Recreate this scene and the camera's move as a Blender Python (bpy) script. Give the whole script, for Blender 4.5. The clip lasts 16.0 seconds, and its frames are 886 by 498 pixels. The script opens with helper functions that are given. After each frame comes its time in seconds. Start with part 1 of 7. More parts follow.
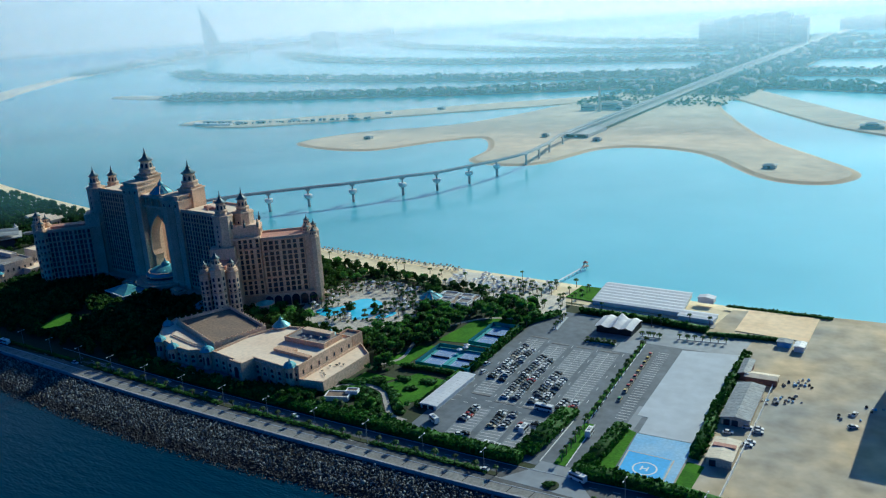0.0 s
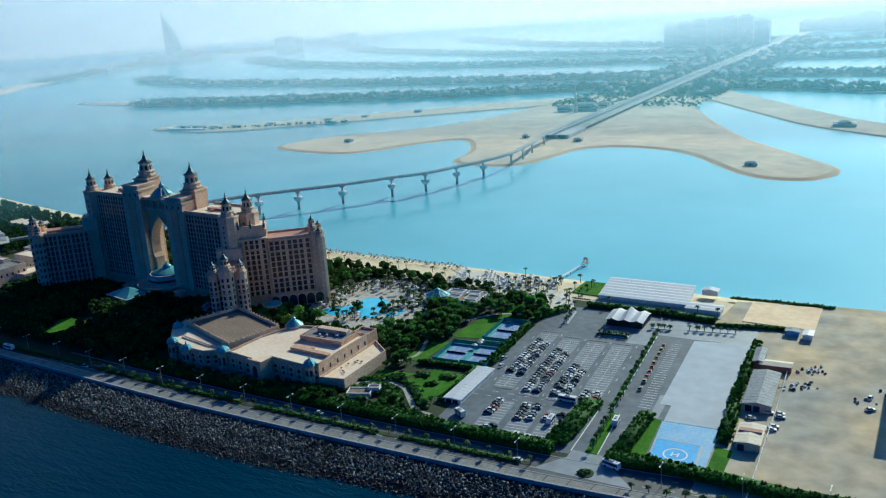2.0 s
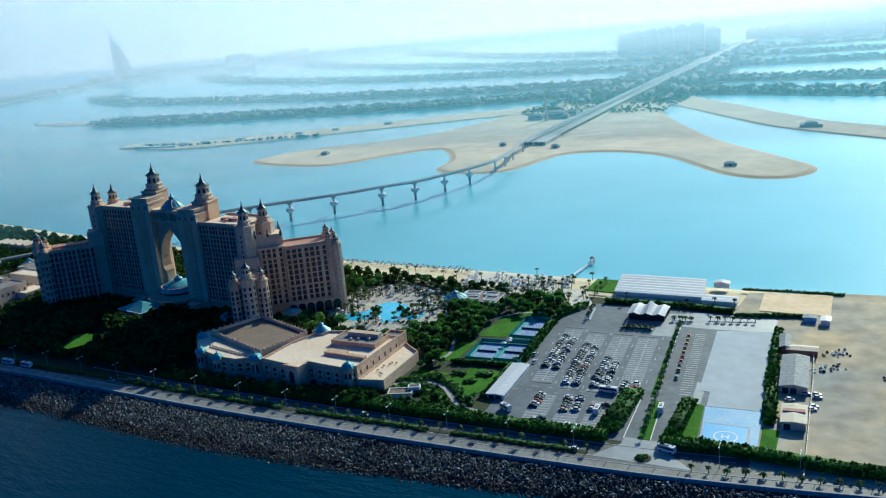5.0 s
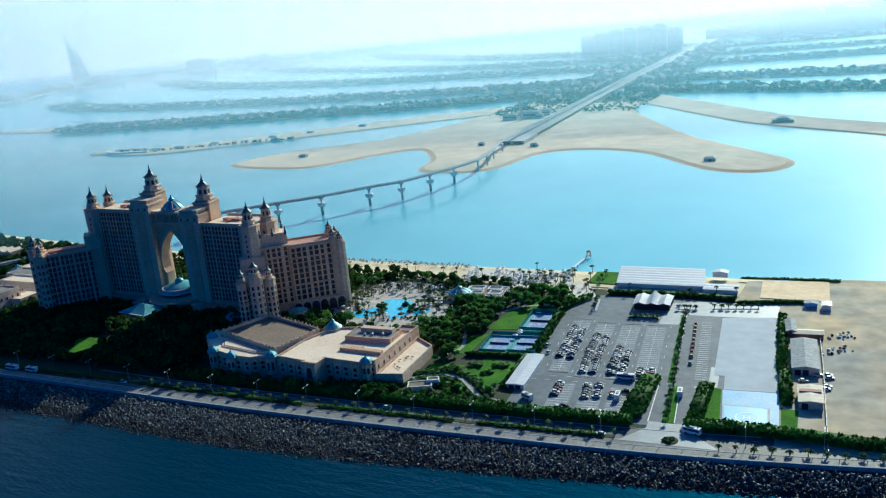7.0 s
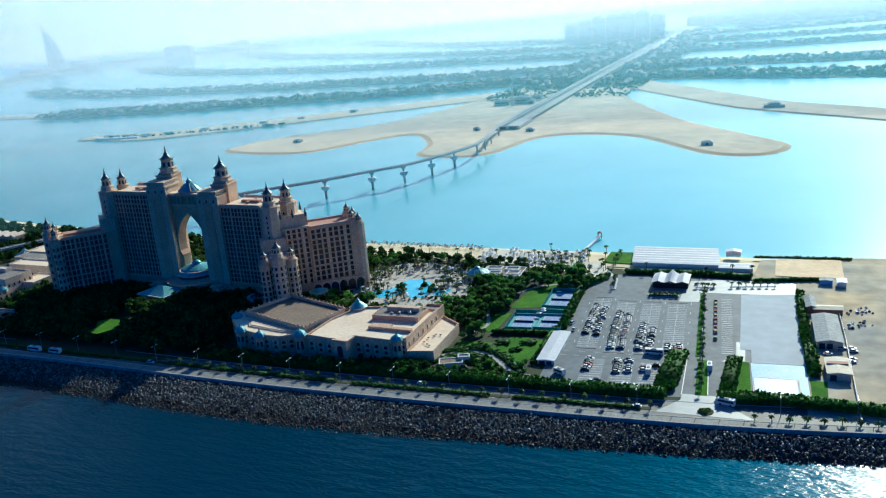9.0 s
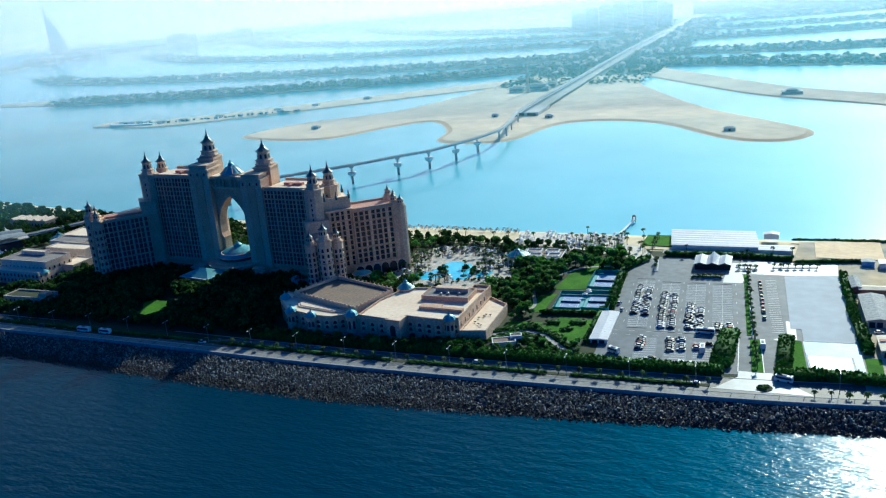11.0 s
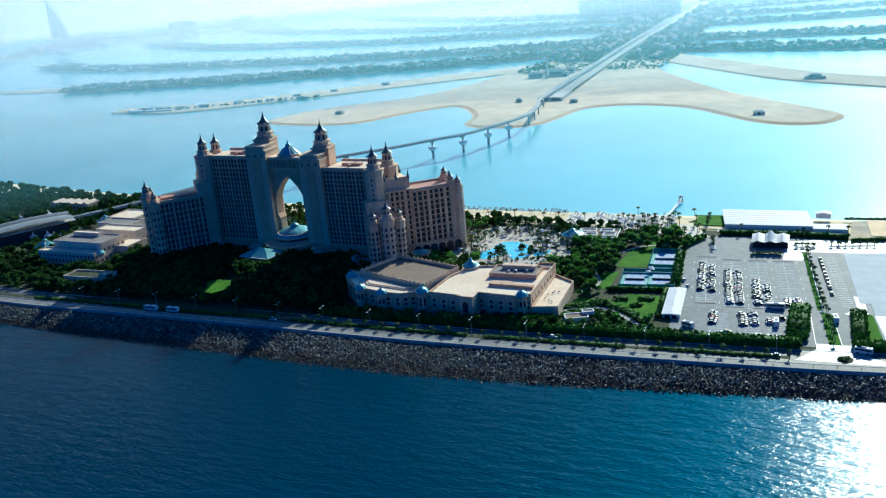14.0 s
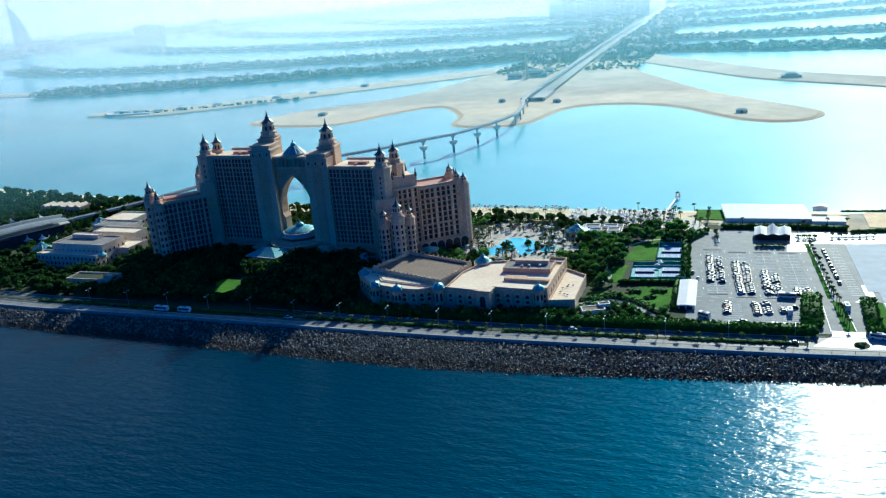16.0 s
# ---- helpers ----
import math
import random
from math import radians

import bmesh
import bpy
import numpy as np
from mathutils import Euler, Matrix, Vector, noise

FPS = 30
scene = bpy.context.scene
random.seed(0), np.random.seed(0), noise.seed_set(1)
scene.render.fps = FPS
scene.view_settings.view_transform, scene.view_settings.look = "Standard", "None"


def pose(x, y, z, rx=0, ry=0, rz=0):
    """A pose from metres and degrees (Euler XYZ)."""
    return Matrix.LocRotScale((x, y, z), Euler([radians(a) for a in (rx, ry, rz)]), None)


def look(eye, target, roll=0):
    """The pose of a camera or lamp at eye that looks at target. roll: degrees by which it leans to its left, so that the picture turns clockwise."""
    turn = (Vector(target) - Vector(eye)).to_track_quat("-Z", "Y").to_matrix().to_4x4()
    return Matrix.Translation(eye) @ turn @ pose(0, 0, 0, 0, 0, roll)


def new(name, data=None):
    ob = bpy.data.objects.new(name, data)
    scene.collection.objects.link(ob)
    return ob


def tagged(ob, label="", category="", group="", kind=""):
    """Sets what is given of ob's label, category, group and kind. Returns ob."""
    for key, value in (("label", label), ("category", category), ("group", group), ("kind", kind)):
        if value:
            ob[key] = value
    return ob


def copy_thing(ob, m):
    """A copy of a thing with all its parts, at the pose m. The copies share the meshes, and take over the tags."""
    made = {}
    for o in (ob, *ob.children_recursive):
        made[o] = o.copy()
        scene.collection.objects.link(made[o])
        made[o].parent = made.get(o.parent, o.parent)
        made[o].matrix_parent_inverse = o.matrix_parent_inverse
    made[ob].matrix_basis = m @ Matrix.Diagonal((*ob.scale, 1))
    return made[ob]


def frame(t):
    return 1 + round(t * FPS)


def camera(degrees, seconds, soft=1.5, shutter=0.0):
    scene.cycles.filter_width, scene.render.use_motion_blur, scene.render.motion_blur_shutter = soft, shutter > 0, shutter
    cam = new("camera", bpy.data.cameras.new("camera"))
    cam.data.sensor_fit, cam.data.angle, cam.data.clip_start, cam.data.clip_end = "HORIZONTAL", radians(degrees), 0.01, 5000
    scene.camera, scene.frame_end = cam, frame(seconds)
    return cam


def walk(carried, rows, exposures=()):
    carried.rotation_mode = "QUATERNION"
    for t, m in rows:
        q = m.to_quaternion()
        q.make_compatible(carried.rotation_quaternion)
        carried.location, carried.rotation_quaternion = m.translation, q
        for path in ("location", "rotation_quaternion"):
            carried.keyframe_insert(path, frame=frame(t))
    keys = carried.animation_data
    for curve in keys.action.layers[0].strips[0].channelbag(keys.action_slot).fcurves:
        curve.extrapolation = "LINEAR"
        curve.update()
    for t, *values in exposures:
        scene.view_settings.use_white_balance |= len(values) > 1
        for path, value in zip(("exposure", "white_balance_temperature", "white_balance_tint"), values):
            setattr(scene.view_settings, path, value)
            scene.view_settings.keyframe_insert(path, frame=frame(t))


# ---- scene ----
cam = camera(53.8, 16.0, soft=1.2)
METRES, EYE, TILT, LEAN, TURN = 223.0, 181.5, 0.0, 0.0, 33.1
ROWS = [
    (0.0, 0.0, 0.0, 0.0, -1.06, -16.09, 3.68),
    (0.5, -0.0323, -0.0048, -0.0016, -1.85, -15.94, 3.7),
    (1.0, -0.062, -0.0092, -0.003, -2.52, -15.97, 3.78),
    (1.5, -0.0945, -0.0138, -0.0043, -3.15, -16.06, 3.86),
    (2.0, -0.1243, -0.0176, -0.0056, -3.68, -15.95, 3.83),
    (2.5, -0.1568, -0.0215, -0.007, -4.22, -15.68, 3.74),
    (3.0, -0.1869, -0.0251, -0.0086, -4.72, -15.46, 3.75),
    (3.5, -0.2193, -0.0287, -0.0102, -5.32, -15.44, 3.92),
    (4.0, -0.2493, -0.0318, -0.0116, -5.95, -15.5, 4.16),
    (6.5, -0.4067, -0.0437, -0.0181, -9.4, -15.05, 5.27),
    (7.0, -0.4365, -0.0455, -0.0192, -10.08, -15.29, 5.19),
    (7.5, -0.469, -0.0474, -0.0204, -10.74, -15.63, 5.09),
    (8.0, -0.499, -0.0487, -0.0211, -11.23, -15.87, 5.06),
    (8.5, -0.5315, -0.0498, -0.0219, -11.53, -16.03, 5.04),
    (9.0, -0.5617, -0.0509, -0.0227, -11.67, -16.2, 4.98),
    (11.5, -0.7199, -0.0515, -0.0258, -11.78, -17.0, 4.9),
    (12.0, -0.7497, -0.0515, -0.0263, -11.77, -17.08, 4.87),
    (12.5, -0.7821, -0.0514, -0.0268, -11.86, -17.25, 4.92),
    (13.0, -0.8118, -0.0509, -0.027, -12.0, -17.43, 4.93),
    (13.5, -0.8439, -0.0499, -0.0274, -12.11, -17.6, 4.93),
    (14.0, -0.8735, -0.0488, -0.0273, -12.14, -17.65, 4.92),
    (14.5, -0.9056, -0.0475, -0.0276, -12.27, -17.46, 4.87),
    (15.0, -0.9351, -0.0461, -0.028, -12.7, -17.35, 4.9),
    (15.5, -0.9669, -0.0439, -0.0283, -13.55, -17.46, 4.95),
    (16.0, -0.9966, -0.0422, -0.0286, -14.52, -17.65, 4.96),
]
walk(cam, [(t, pose(0, 0, EYE, TILT, LEAN, TURN) @ pose(METRES * x, METRES * y, METRES * z, 90 + pitch, roll, yaw)) for t, x, y, z, yaw, pitch, roll in ROWS],
     exposures=[(0.0, 0.62, 5300.0, -7.0), (4.0, 0.70, 5300.0, -7.0), (8.0, 0.84, 5300.0, -6.0), (12.0, 0.98, 5200.0, -6.0), (16.0, 1.02, 5200.0, -6.0)])

# ---- world, sun, exposure ----
SUN_AZ, SUN_EL = 7.0, 27.0
world = bpy.data.worlds.new("sky")
scene.world = world
world.use_nodes = True
wt = world.node_tree
sky = wt.nodes.new("ShaderNodeTexSky")
sky.sky_type, sky.sun_disc = "NISHITA", False
sky.sun_elevation, sky.sun_rotation = radians(SUN_EL), radians(SUN_AZ)
sky.air_density, sky.dust_density, sky.ozone_density = 1.0, 0.25, 5.0
clear = wt.nodes.new("ShaderNodeVectorMath")  # a clear, deep blue morning sky
clear.operation = "MULTIPLY"
clear.inputs[1].default_value = (0.08, 0.70, 1.85)
wt.links.new(sky.outputs[0], clear.inputs[0])
wt.links.new(clear.outputs[0], wt.nodes["Background"].inputs[0])
wt.nodes["Background"].inputs[1].default_value = 0.025
sun = new("sun", bpy.data.lights.new("sun", "SUN"))
sun.data.energy, sun.data.angle, sun.data.color = 5.0, radians(0.6), (1.0, 0.865, 0.66)
sun_dir = Vector((math.sin(radians(SUN_AZ)) * math.cos(radians(SUN_EL)), math.cos(radians(SUN_AZ)) * math.cos(radians(SUN_EL)), math.sin(radians(SUN_EL))))
sun.matrix_world = look(tuple(sun_dir * 900), (0, 0, 0))

# ---- materials ----
def material(name, color, rough=0.8, second=None, scale=1.0, fine=0.0, bump=0.0, bump_scale=None, metal=0.0, vary=0.0, spec=0.5, island=False, thin=0.0, amp=0.3):
    """Two-scale procedural surface: stains between two colours, fine grain, relief, and a shade of its own for each object."""
    m = bpy.data.materials.new(name)
    m.use_nodes = True
    nt = m.node_tree
    n, l = nt.nodes, nt.links
    b = n["Principled BSDF"]
    b.inputs["Roughness"].default_value, b.inputs["Metallic"].default_value = rough, metal
    b.inputs["Specular IOR Level"].default_value = spec
    geo = n.new("ShaderNodeNewGeometry")
    pos = geo.outputs["Position"]

    def tex(sc, detail=4.0):
        t = n.new("ShaderNodeTexNoise")
        t.inputs["Scale"].default_value, t.inputs["Detail"].default_value = sc, detail
        l.new(pos, t.inputs["Vector"])
        return t.outputs[0]

    def mix(kind, fac, a, c):
        x = n.new("ShaderNodeMix")
        x.data_type, x.blend_type = "RGBA", kind
        for sock, val in ((x.inputs[0], fac), (x.inputs[6], a), (x.inputs[7], c)):
            if isinstance(val, (int, float)):
                sock.default_value = val
            elif isinstance(val, tuple):
                sock.default_value = (*val, 1)
            else:
                l.new(val, sock)
        return x.outputs[2]

    def span(v, lo, hi, a, c):
        r = n.new("ShaderNodeMapRange")
        r.clamp = True
        for k, val in enumerate((lo, hi, a, c)):
            r.inputs[k + 1].default_value = val
        l.new(v, r.inputs[0])
        return r.outputs[0]

    col = mix("MIX", span(tex(scale), 0.35, 0.65, 0, 1), color, second or tuple(c * 0.8 for c in color))
    if fine:
        g = span(tex(fine, 3.0), 0.25, 0.75, 1 - amp, 1 + amp)
        x = n.new("ShaderNodeVectorMath")
        x.operation = "SCALE"
        l.new(col, x.inputs[0])
        l.new(g, x.inputs["Scale"])
        col = x.outputs[0]
    if vary:
        r = geo.outputs["Random Per Island"] if island else n.new("ShaderNodeObjectInfo").outputs["Random"]
        x = n.new("ShaderNodeVectorMath")
        x.operation = "SCALE"
        l.new(col, x.inputs[0])
        if vary > 0.85:  # mostly dark pieces with a few pale ones
            few = n.new("ShaderNodeMath")
            few.operation = "POWER"
            few.inputs[1].default_value = 3.0
            l.new(r, few.inputs[0])
            l.new(span(few.outputs[0], 0, 1, 0.35, 3.4), x.inputs["Scale"])
        else:
            l.new(span(r, 0, 1, 1 - vary, 1 + vary), x.inputs["Scale"])
        col = x.outputs[0]
    l.new(col, b.inputs["Base Color"])
    if bump:
        bn = n.new("ShaderNodeBump")
        bn.inputs["Strength"].default_value, bn.inputs["Distance"].default_value = min(1.0, bump), bump
        l.new(tex(bump_scale or fine or scale * 6), bn.inputs["Height"])
        l.new(bn.outputs[0], b.inputs["Normal"])
    if thin:  # light shining through leaves
        tr, mx = n.new("ShaderNodeBsdfTranslucent"), n.new("ShaderNodeMixShader")
        mx.inputs[0].default_value = thin
        glow = n.new("ShaderNodeVectorMath")
        glow.operation = "MULTIPLY"
        glow.inputs[1].default_value = (1.5, 1.7, 0.7) if color[1] > color[0] * 1.2 else (1.0, 1.0, 1.0)
        l.new(col, glow.inputs[0])
        l.new(glow.outputs[0], tr.inputs[0])
        l.new(b.outputs[0], mx.inputs[1])
        l.new(tr.outputs[0], mx.inputs[2])
        l.new(mx.outputs[0], n["Material Output"].inputs[0])
    return m


STUCCO = material("pink_stucco", (0.64, 0.41, 0.265), 0.85, (0.55, 0.34, 0.21), 0.12, 1.2, 0.05)
STUCCO_PALE = material("pale_stucco", (0.70, 0.50, 0.345), 0.85, (0.61, 0.425, 0.28), 0.12, 1.0, 0.05)
RENDER = material("pale_render", (0.68, 0.58, 0.48), 0.85, (0.58, 0.48, 0.40), 0.12, 1.0, 0.04)
ROOF_PINK = material("pink_roof_screed", (0.88, 0.71, 0.52), 0.9, (0.81, 0.62, 0.44), 0.06, 0.5, 0.02, amp=0.1)
ROOF_BROWN = material("brown_roof_felt", (0.25, 0.175, 0.12), 0.9, (0.19, 0.14, 0.105), 0.09, 0.7, 0.04)
ROOF_GREY = material("grey_roof_gravel", (0.27, 0.24, 0.22), 0.9, (0.20, 0.18, 0.17), 0.2, 1.3, 0.04)
TILE_RED = material("red_clay_tile", (0.55, 0.28, 0.20), 0.8, (0.44, 0.21, 0.15), 0.4, 2.0, 0.08)
TEAL = material("teal_copper", (0.14, 0.42, 0.45), 0.45, (0.09, 0.30, 0.34), 0.4, 1.6, 0.05, metal=0.15)
SLATE = material("dark_verdigris", (0.06, 0.12, 0.13), 0.5, (0.04, 0.08, 0.09), 0.5, 2.0, 0.05, metal=0.2)
GLASS = material("dark_window_glass", (0.02, 0.03, 0.045), 0.12, (0.03, 0.042, 0.06), 0.3, vary=0.4)
BALCONY_GLASS = material("tinted_balcony_glass", (0.02, 0.032, 0.052), 0.25, (0.032, 0.048, 0.072), 0.3, vary=0.35, spec=0.3)
BAY_GREY = material("sun_bleached_bays", (0.25, 0.27, 0.285), 0.74, (0.20, 0.217, 0.23), 0.07, 0.35, spec=0.12, amp=0.22)
ASPHALT = material("worn_asphalt", (0.175, 0.195, 0.215), 0.66, (0.135, 0.152, 0.17), 0.05, 0.25, spec=0.14, amp=0.2)
ROAD_GREY = material("pale_road", (0.12, 0.12, 0.118), 0.6, (0.085, 0.085, 0.088), 0.08, 0.3, spec=0.3, amp=0.16)
CLUB_SAND = material("pale_club_paving", (0.72, 0.65, 0.53), 0.85, (0.62, 0.55, 0.45), 0.15, 0.8, amp=0.2)
PAVING = material("pale_paving", (0.42, 0.39, 0.34), 0.85, (0.34, 0.31, 0.28), 0.15, 0.9, 0.03)
PARAPET = material("sea_wall_concrete", (0.37, 0.365, 0.37), 0.85, (0.28, 0.275, 0.28), 0.12, 0.9, 0.03)
GREY_CONCRETE = material("grey_concrete", (0.22, 0.22, 0.215), 0.85, (0.15, 0.15, 0.15), 0.15, 0.9, 0.03)
PROMENADE = material("promenade_pavers", (0.25, 0.245, 0.225), 0.7, (0.19, 0.185, 0.175), 0.15, 0.9, 0.03, spec=0.3)
CONCRETE = material("pale_concrete", (0.53, 0.57, 0.60), 0.8, (0.47, 0.505, 0.53), 0.06, 0.15, spec=0.2, amp=0.1)
APRON = material("pale_apron", (0.28, 0.30, 0.32), 0.52, (0.23, 0.248, 0.265), 0.06, 0.2, spec=0.5, amp=0.16)
DECKING = material("sandy_pool_deck", (0.56, 0.50, 0.41), 0.85, (0.40, 0.36, 0.31), 0.2, 1.1, 0.03, amp=0.4)
PIER = material("bridge_concrete", (0.48, 0.47, 0.45), 0.85, (0.40, 0.39, 0.38), 0.1, 0.6, 0.03)
WHITE = material("white_paint", (0.78, 0.78, 0.76), 0.6, (0.70, 0.70, 0.68), 0.3)
LINE = material("worn_line_paint", (0.70, 0.70, 0.68), 0.7, (0.50, 0.50, 0.49), 0.5, 1.5)
CANVAS = material("white_canvas", (0.86, 0.86, 0.87), 0.6, (0.80, 0.81, 0.83), 0.2, 0.8, thin=0.3, amp=0.08)
CREAM = material("cream_paint", (0.62, 0.52, 0.40), 0.8, (0.54, 0.45, 0.35), 0.3, 1.0)
BLUE_PAD = material("helipad_blue", (0.10, 0.45, 0.84), 0.42, (0.08, 0.39, 0.76), 0.15, 0.8, spec=0.42, amp=0.12)
BLUE_PALE = material("faded_blue", (0.22, 0.46, 0.70), 0.55, (0.30, 0.50, 0.68), 0.1, 0.8, spec=0.25, amp=0.14)
COURT = material("court_blue", (0.20, 0.30, 0.52), 0.7, (0.17, 0.26, 0.46), 0.3, 1.0)
COURT_MESH = material("teal_fence_mesh", (0.035, 0.25, 0.29), 0.7, (0.03, 0.21, 0.25), 0.3, 1.0, thin=0.25)
COURT_GREEN = material("court_teal", (0.07, 0.36, 0.37), 0.7, (0.06, 0.30, 0.32), 0.3, 1.0)
GRASS = material("lawn_grass", (0.085, 0.225, 0.014), 0.95, (0.05, 0.15, 0.012), 0.10, 0.9, 0.06, spec=0.1)
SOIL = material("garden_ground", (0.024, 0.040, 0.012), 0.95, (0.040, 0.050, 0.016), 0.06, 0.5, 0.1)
SAND = material("beach_sand", (0.78, 0.65, 0.42), 0.95, (0.69, 0.56, 0.35), 0.04, 0.3, amp=0.12)
SAND_FAR = material("reclaimed_sand", (0.72, 0.575, 0.40), 0.95, (0.58, 0.47, 0.34), 0.014, 0.06, amp=0.16)
SAND_WET = material("wet_sand_rim", (0.68, 0.51, 0.33), 0.95, (0.59, 0.45, 0.29), 0.03, spec=0.1)
FAR_GARDEN = material("planted_frond_ground", (0.085, 0.105, 0.05), 0.95, (0.15, 0.14, 0.09), 0.02)
SAND_GOLD = material("golden_sand", (0.98, 0.74, 0.46), 0.95, (0.86, 0.62, 0.36), 0.06, 0.3, amp=0.1)
DIRT = material("graded_dirt", (0.34, 0.33, 0.285), 0.9, (0.56, 0.43, 0.25), 0.02, 0.09, amp=0.32)
ROCK = material("armour_rock", (0.115, 0.132, 0.126), 0.6, (0.028, 0.034, 0.035), 0.25, 1.5, 0.15, vary=0.75)
ROCKS = material("armour_rock_heap", (0.17, 0.195, 0.19), 0.5, (0.055, 0.066, 0.07), 0.25, 1.5, 0.15, vary=0.75, island=True)
ROCKS_WET = material("wet_armour_rock", (0.028, 0.03, 0.032), 0.45, (0.012, 0.013, 0.014), 0.25, 1.5, 0.15, vary=0.6, island=True)
RUBBLE = material("wet_rubble", (0.03, 0.03, 0.028), 0.9, (0.018, 0.018, 0.018), 0.3, 1.5, 0.3)
LEAF = material("broad_leaves", (0.088, 0.195, 0.04), 0.75, (0.056, 0.14, 0.034), 0.08, 0.5, vary=0.45, spec=0.2, thin=0.3)
# massed leaves: darker than LEAF, with the groves' shade put into the colour
LEAF_MANY = material("broad_leaves_massed_shade", (0.048, 0.105, 0.026), 0.85, (0.024, 0.058, 0.017), 0.03, 0.5, vary=0.5, spec=0.08, island=True, thin=0.2)
HEDGE = material("clipped_leaves", (0.050, 0.145, 0.022), 0.75, (0.034, 0.095, 0.018), 0.08, 0.6, vary=0.3, spec=0.15, island=True, thin=0.2)
PALM_LEAF = material("palm_fronds", (0.075, 0.14, 0.035), 0.7, (0.055, 0.105, 0.03), 0.1, 0.7, vary=0.4, spec=0.3, thin=0.45)
BARK = material("palm_bark", (0.22, 0.17, 0.12), 0.9, (0.15, 0.11, 0.08), 0.6, 2.0)
THATCH = material("straw_thatch", (0.50, 0.40, 0.26), 0.95, (0.40, 0.31, 0.20), 0.4, 2.0, vary=0.25)
TYRE = material("tyre_rubber", (0.02, 0.02, 0.02), 0.85)
STEEL = material("galvanised_steel", (0.45, 0.46, 0.47), 0.45, (0.38, 0.39, 0.40), 0.8, metal=0.7)
SHEET = material("ribbed_roof_sheet", (0.30, 0.325, 0.335), 0.7, (0.25, 0.27, 0.275), 0.2, 0.8, spec=0.25)
CREAM_ROOF = material("cream_roof_sheet", (0.80, 0.70, 0.52), 0.7, (0.72, 0.61, 0.44), 0.25, 1.0, spec=0.25, amp=0.12)
BRICK_DARK = material("dark_red_cladding", (0.20, 0.105, 0.09), 0.8, (0.15, 0.085, 0.075), 0.4, 1.5)
POOL = material("pool_water", (0.10, 0.56, 0.82), 0.15, (0.14, 0.64, 0.86), 0.08, bump=0.05, bump_scale=0.8)
CAR_PAINTS = [material(n, c, 0.45, tuple(v * 0.92 for v in c), 0.5, spec=0.25) for n, c in (
    ("car_white", (0.74, 0.74, 0.73)), ("car_silver", (0.42, 0.43, 0.44)), ("car_black", (0.012, 0.012, 0.014)), ("car_navy", (0.02, 0.035, 0.08)),
    ("car_grey", (0.10, 0.105, 0.11)), ("car_red", (0.35, 0.03, 0.025)), ("car_sand", (0.50, 0.42, 0.30)))]
TAXI_CREAM = material("taxi_cream", (0.66, 0.55, 0.36), 0.3)
TAXI_ROOFS = [material("taxi_red", (0.55, 0.07, 0.05), 0.3), material("taxi_yellow", (0.70, 0.50, 0.06), 0.3), material("taxi_green", (0.10, 0.36, 0.12), 0.3)]


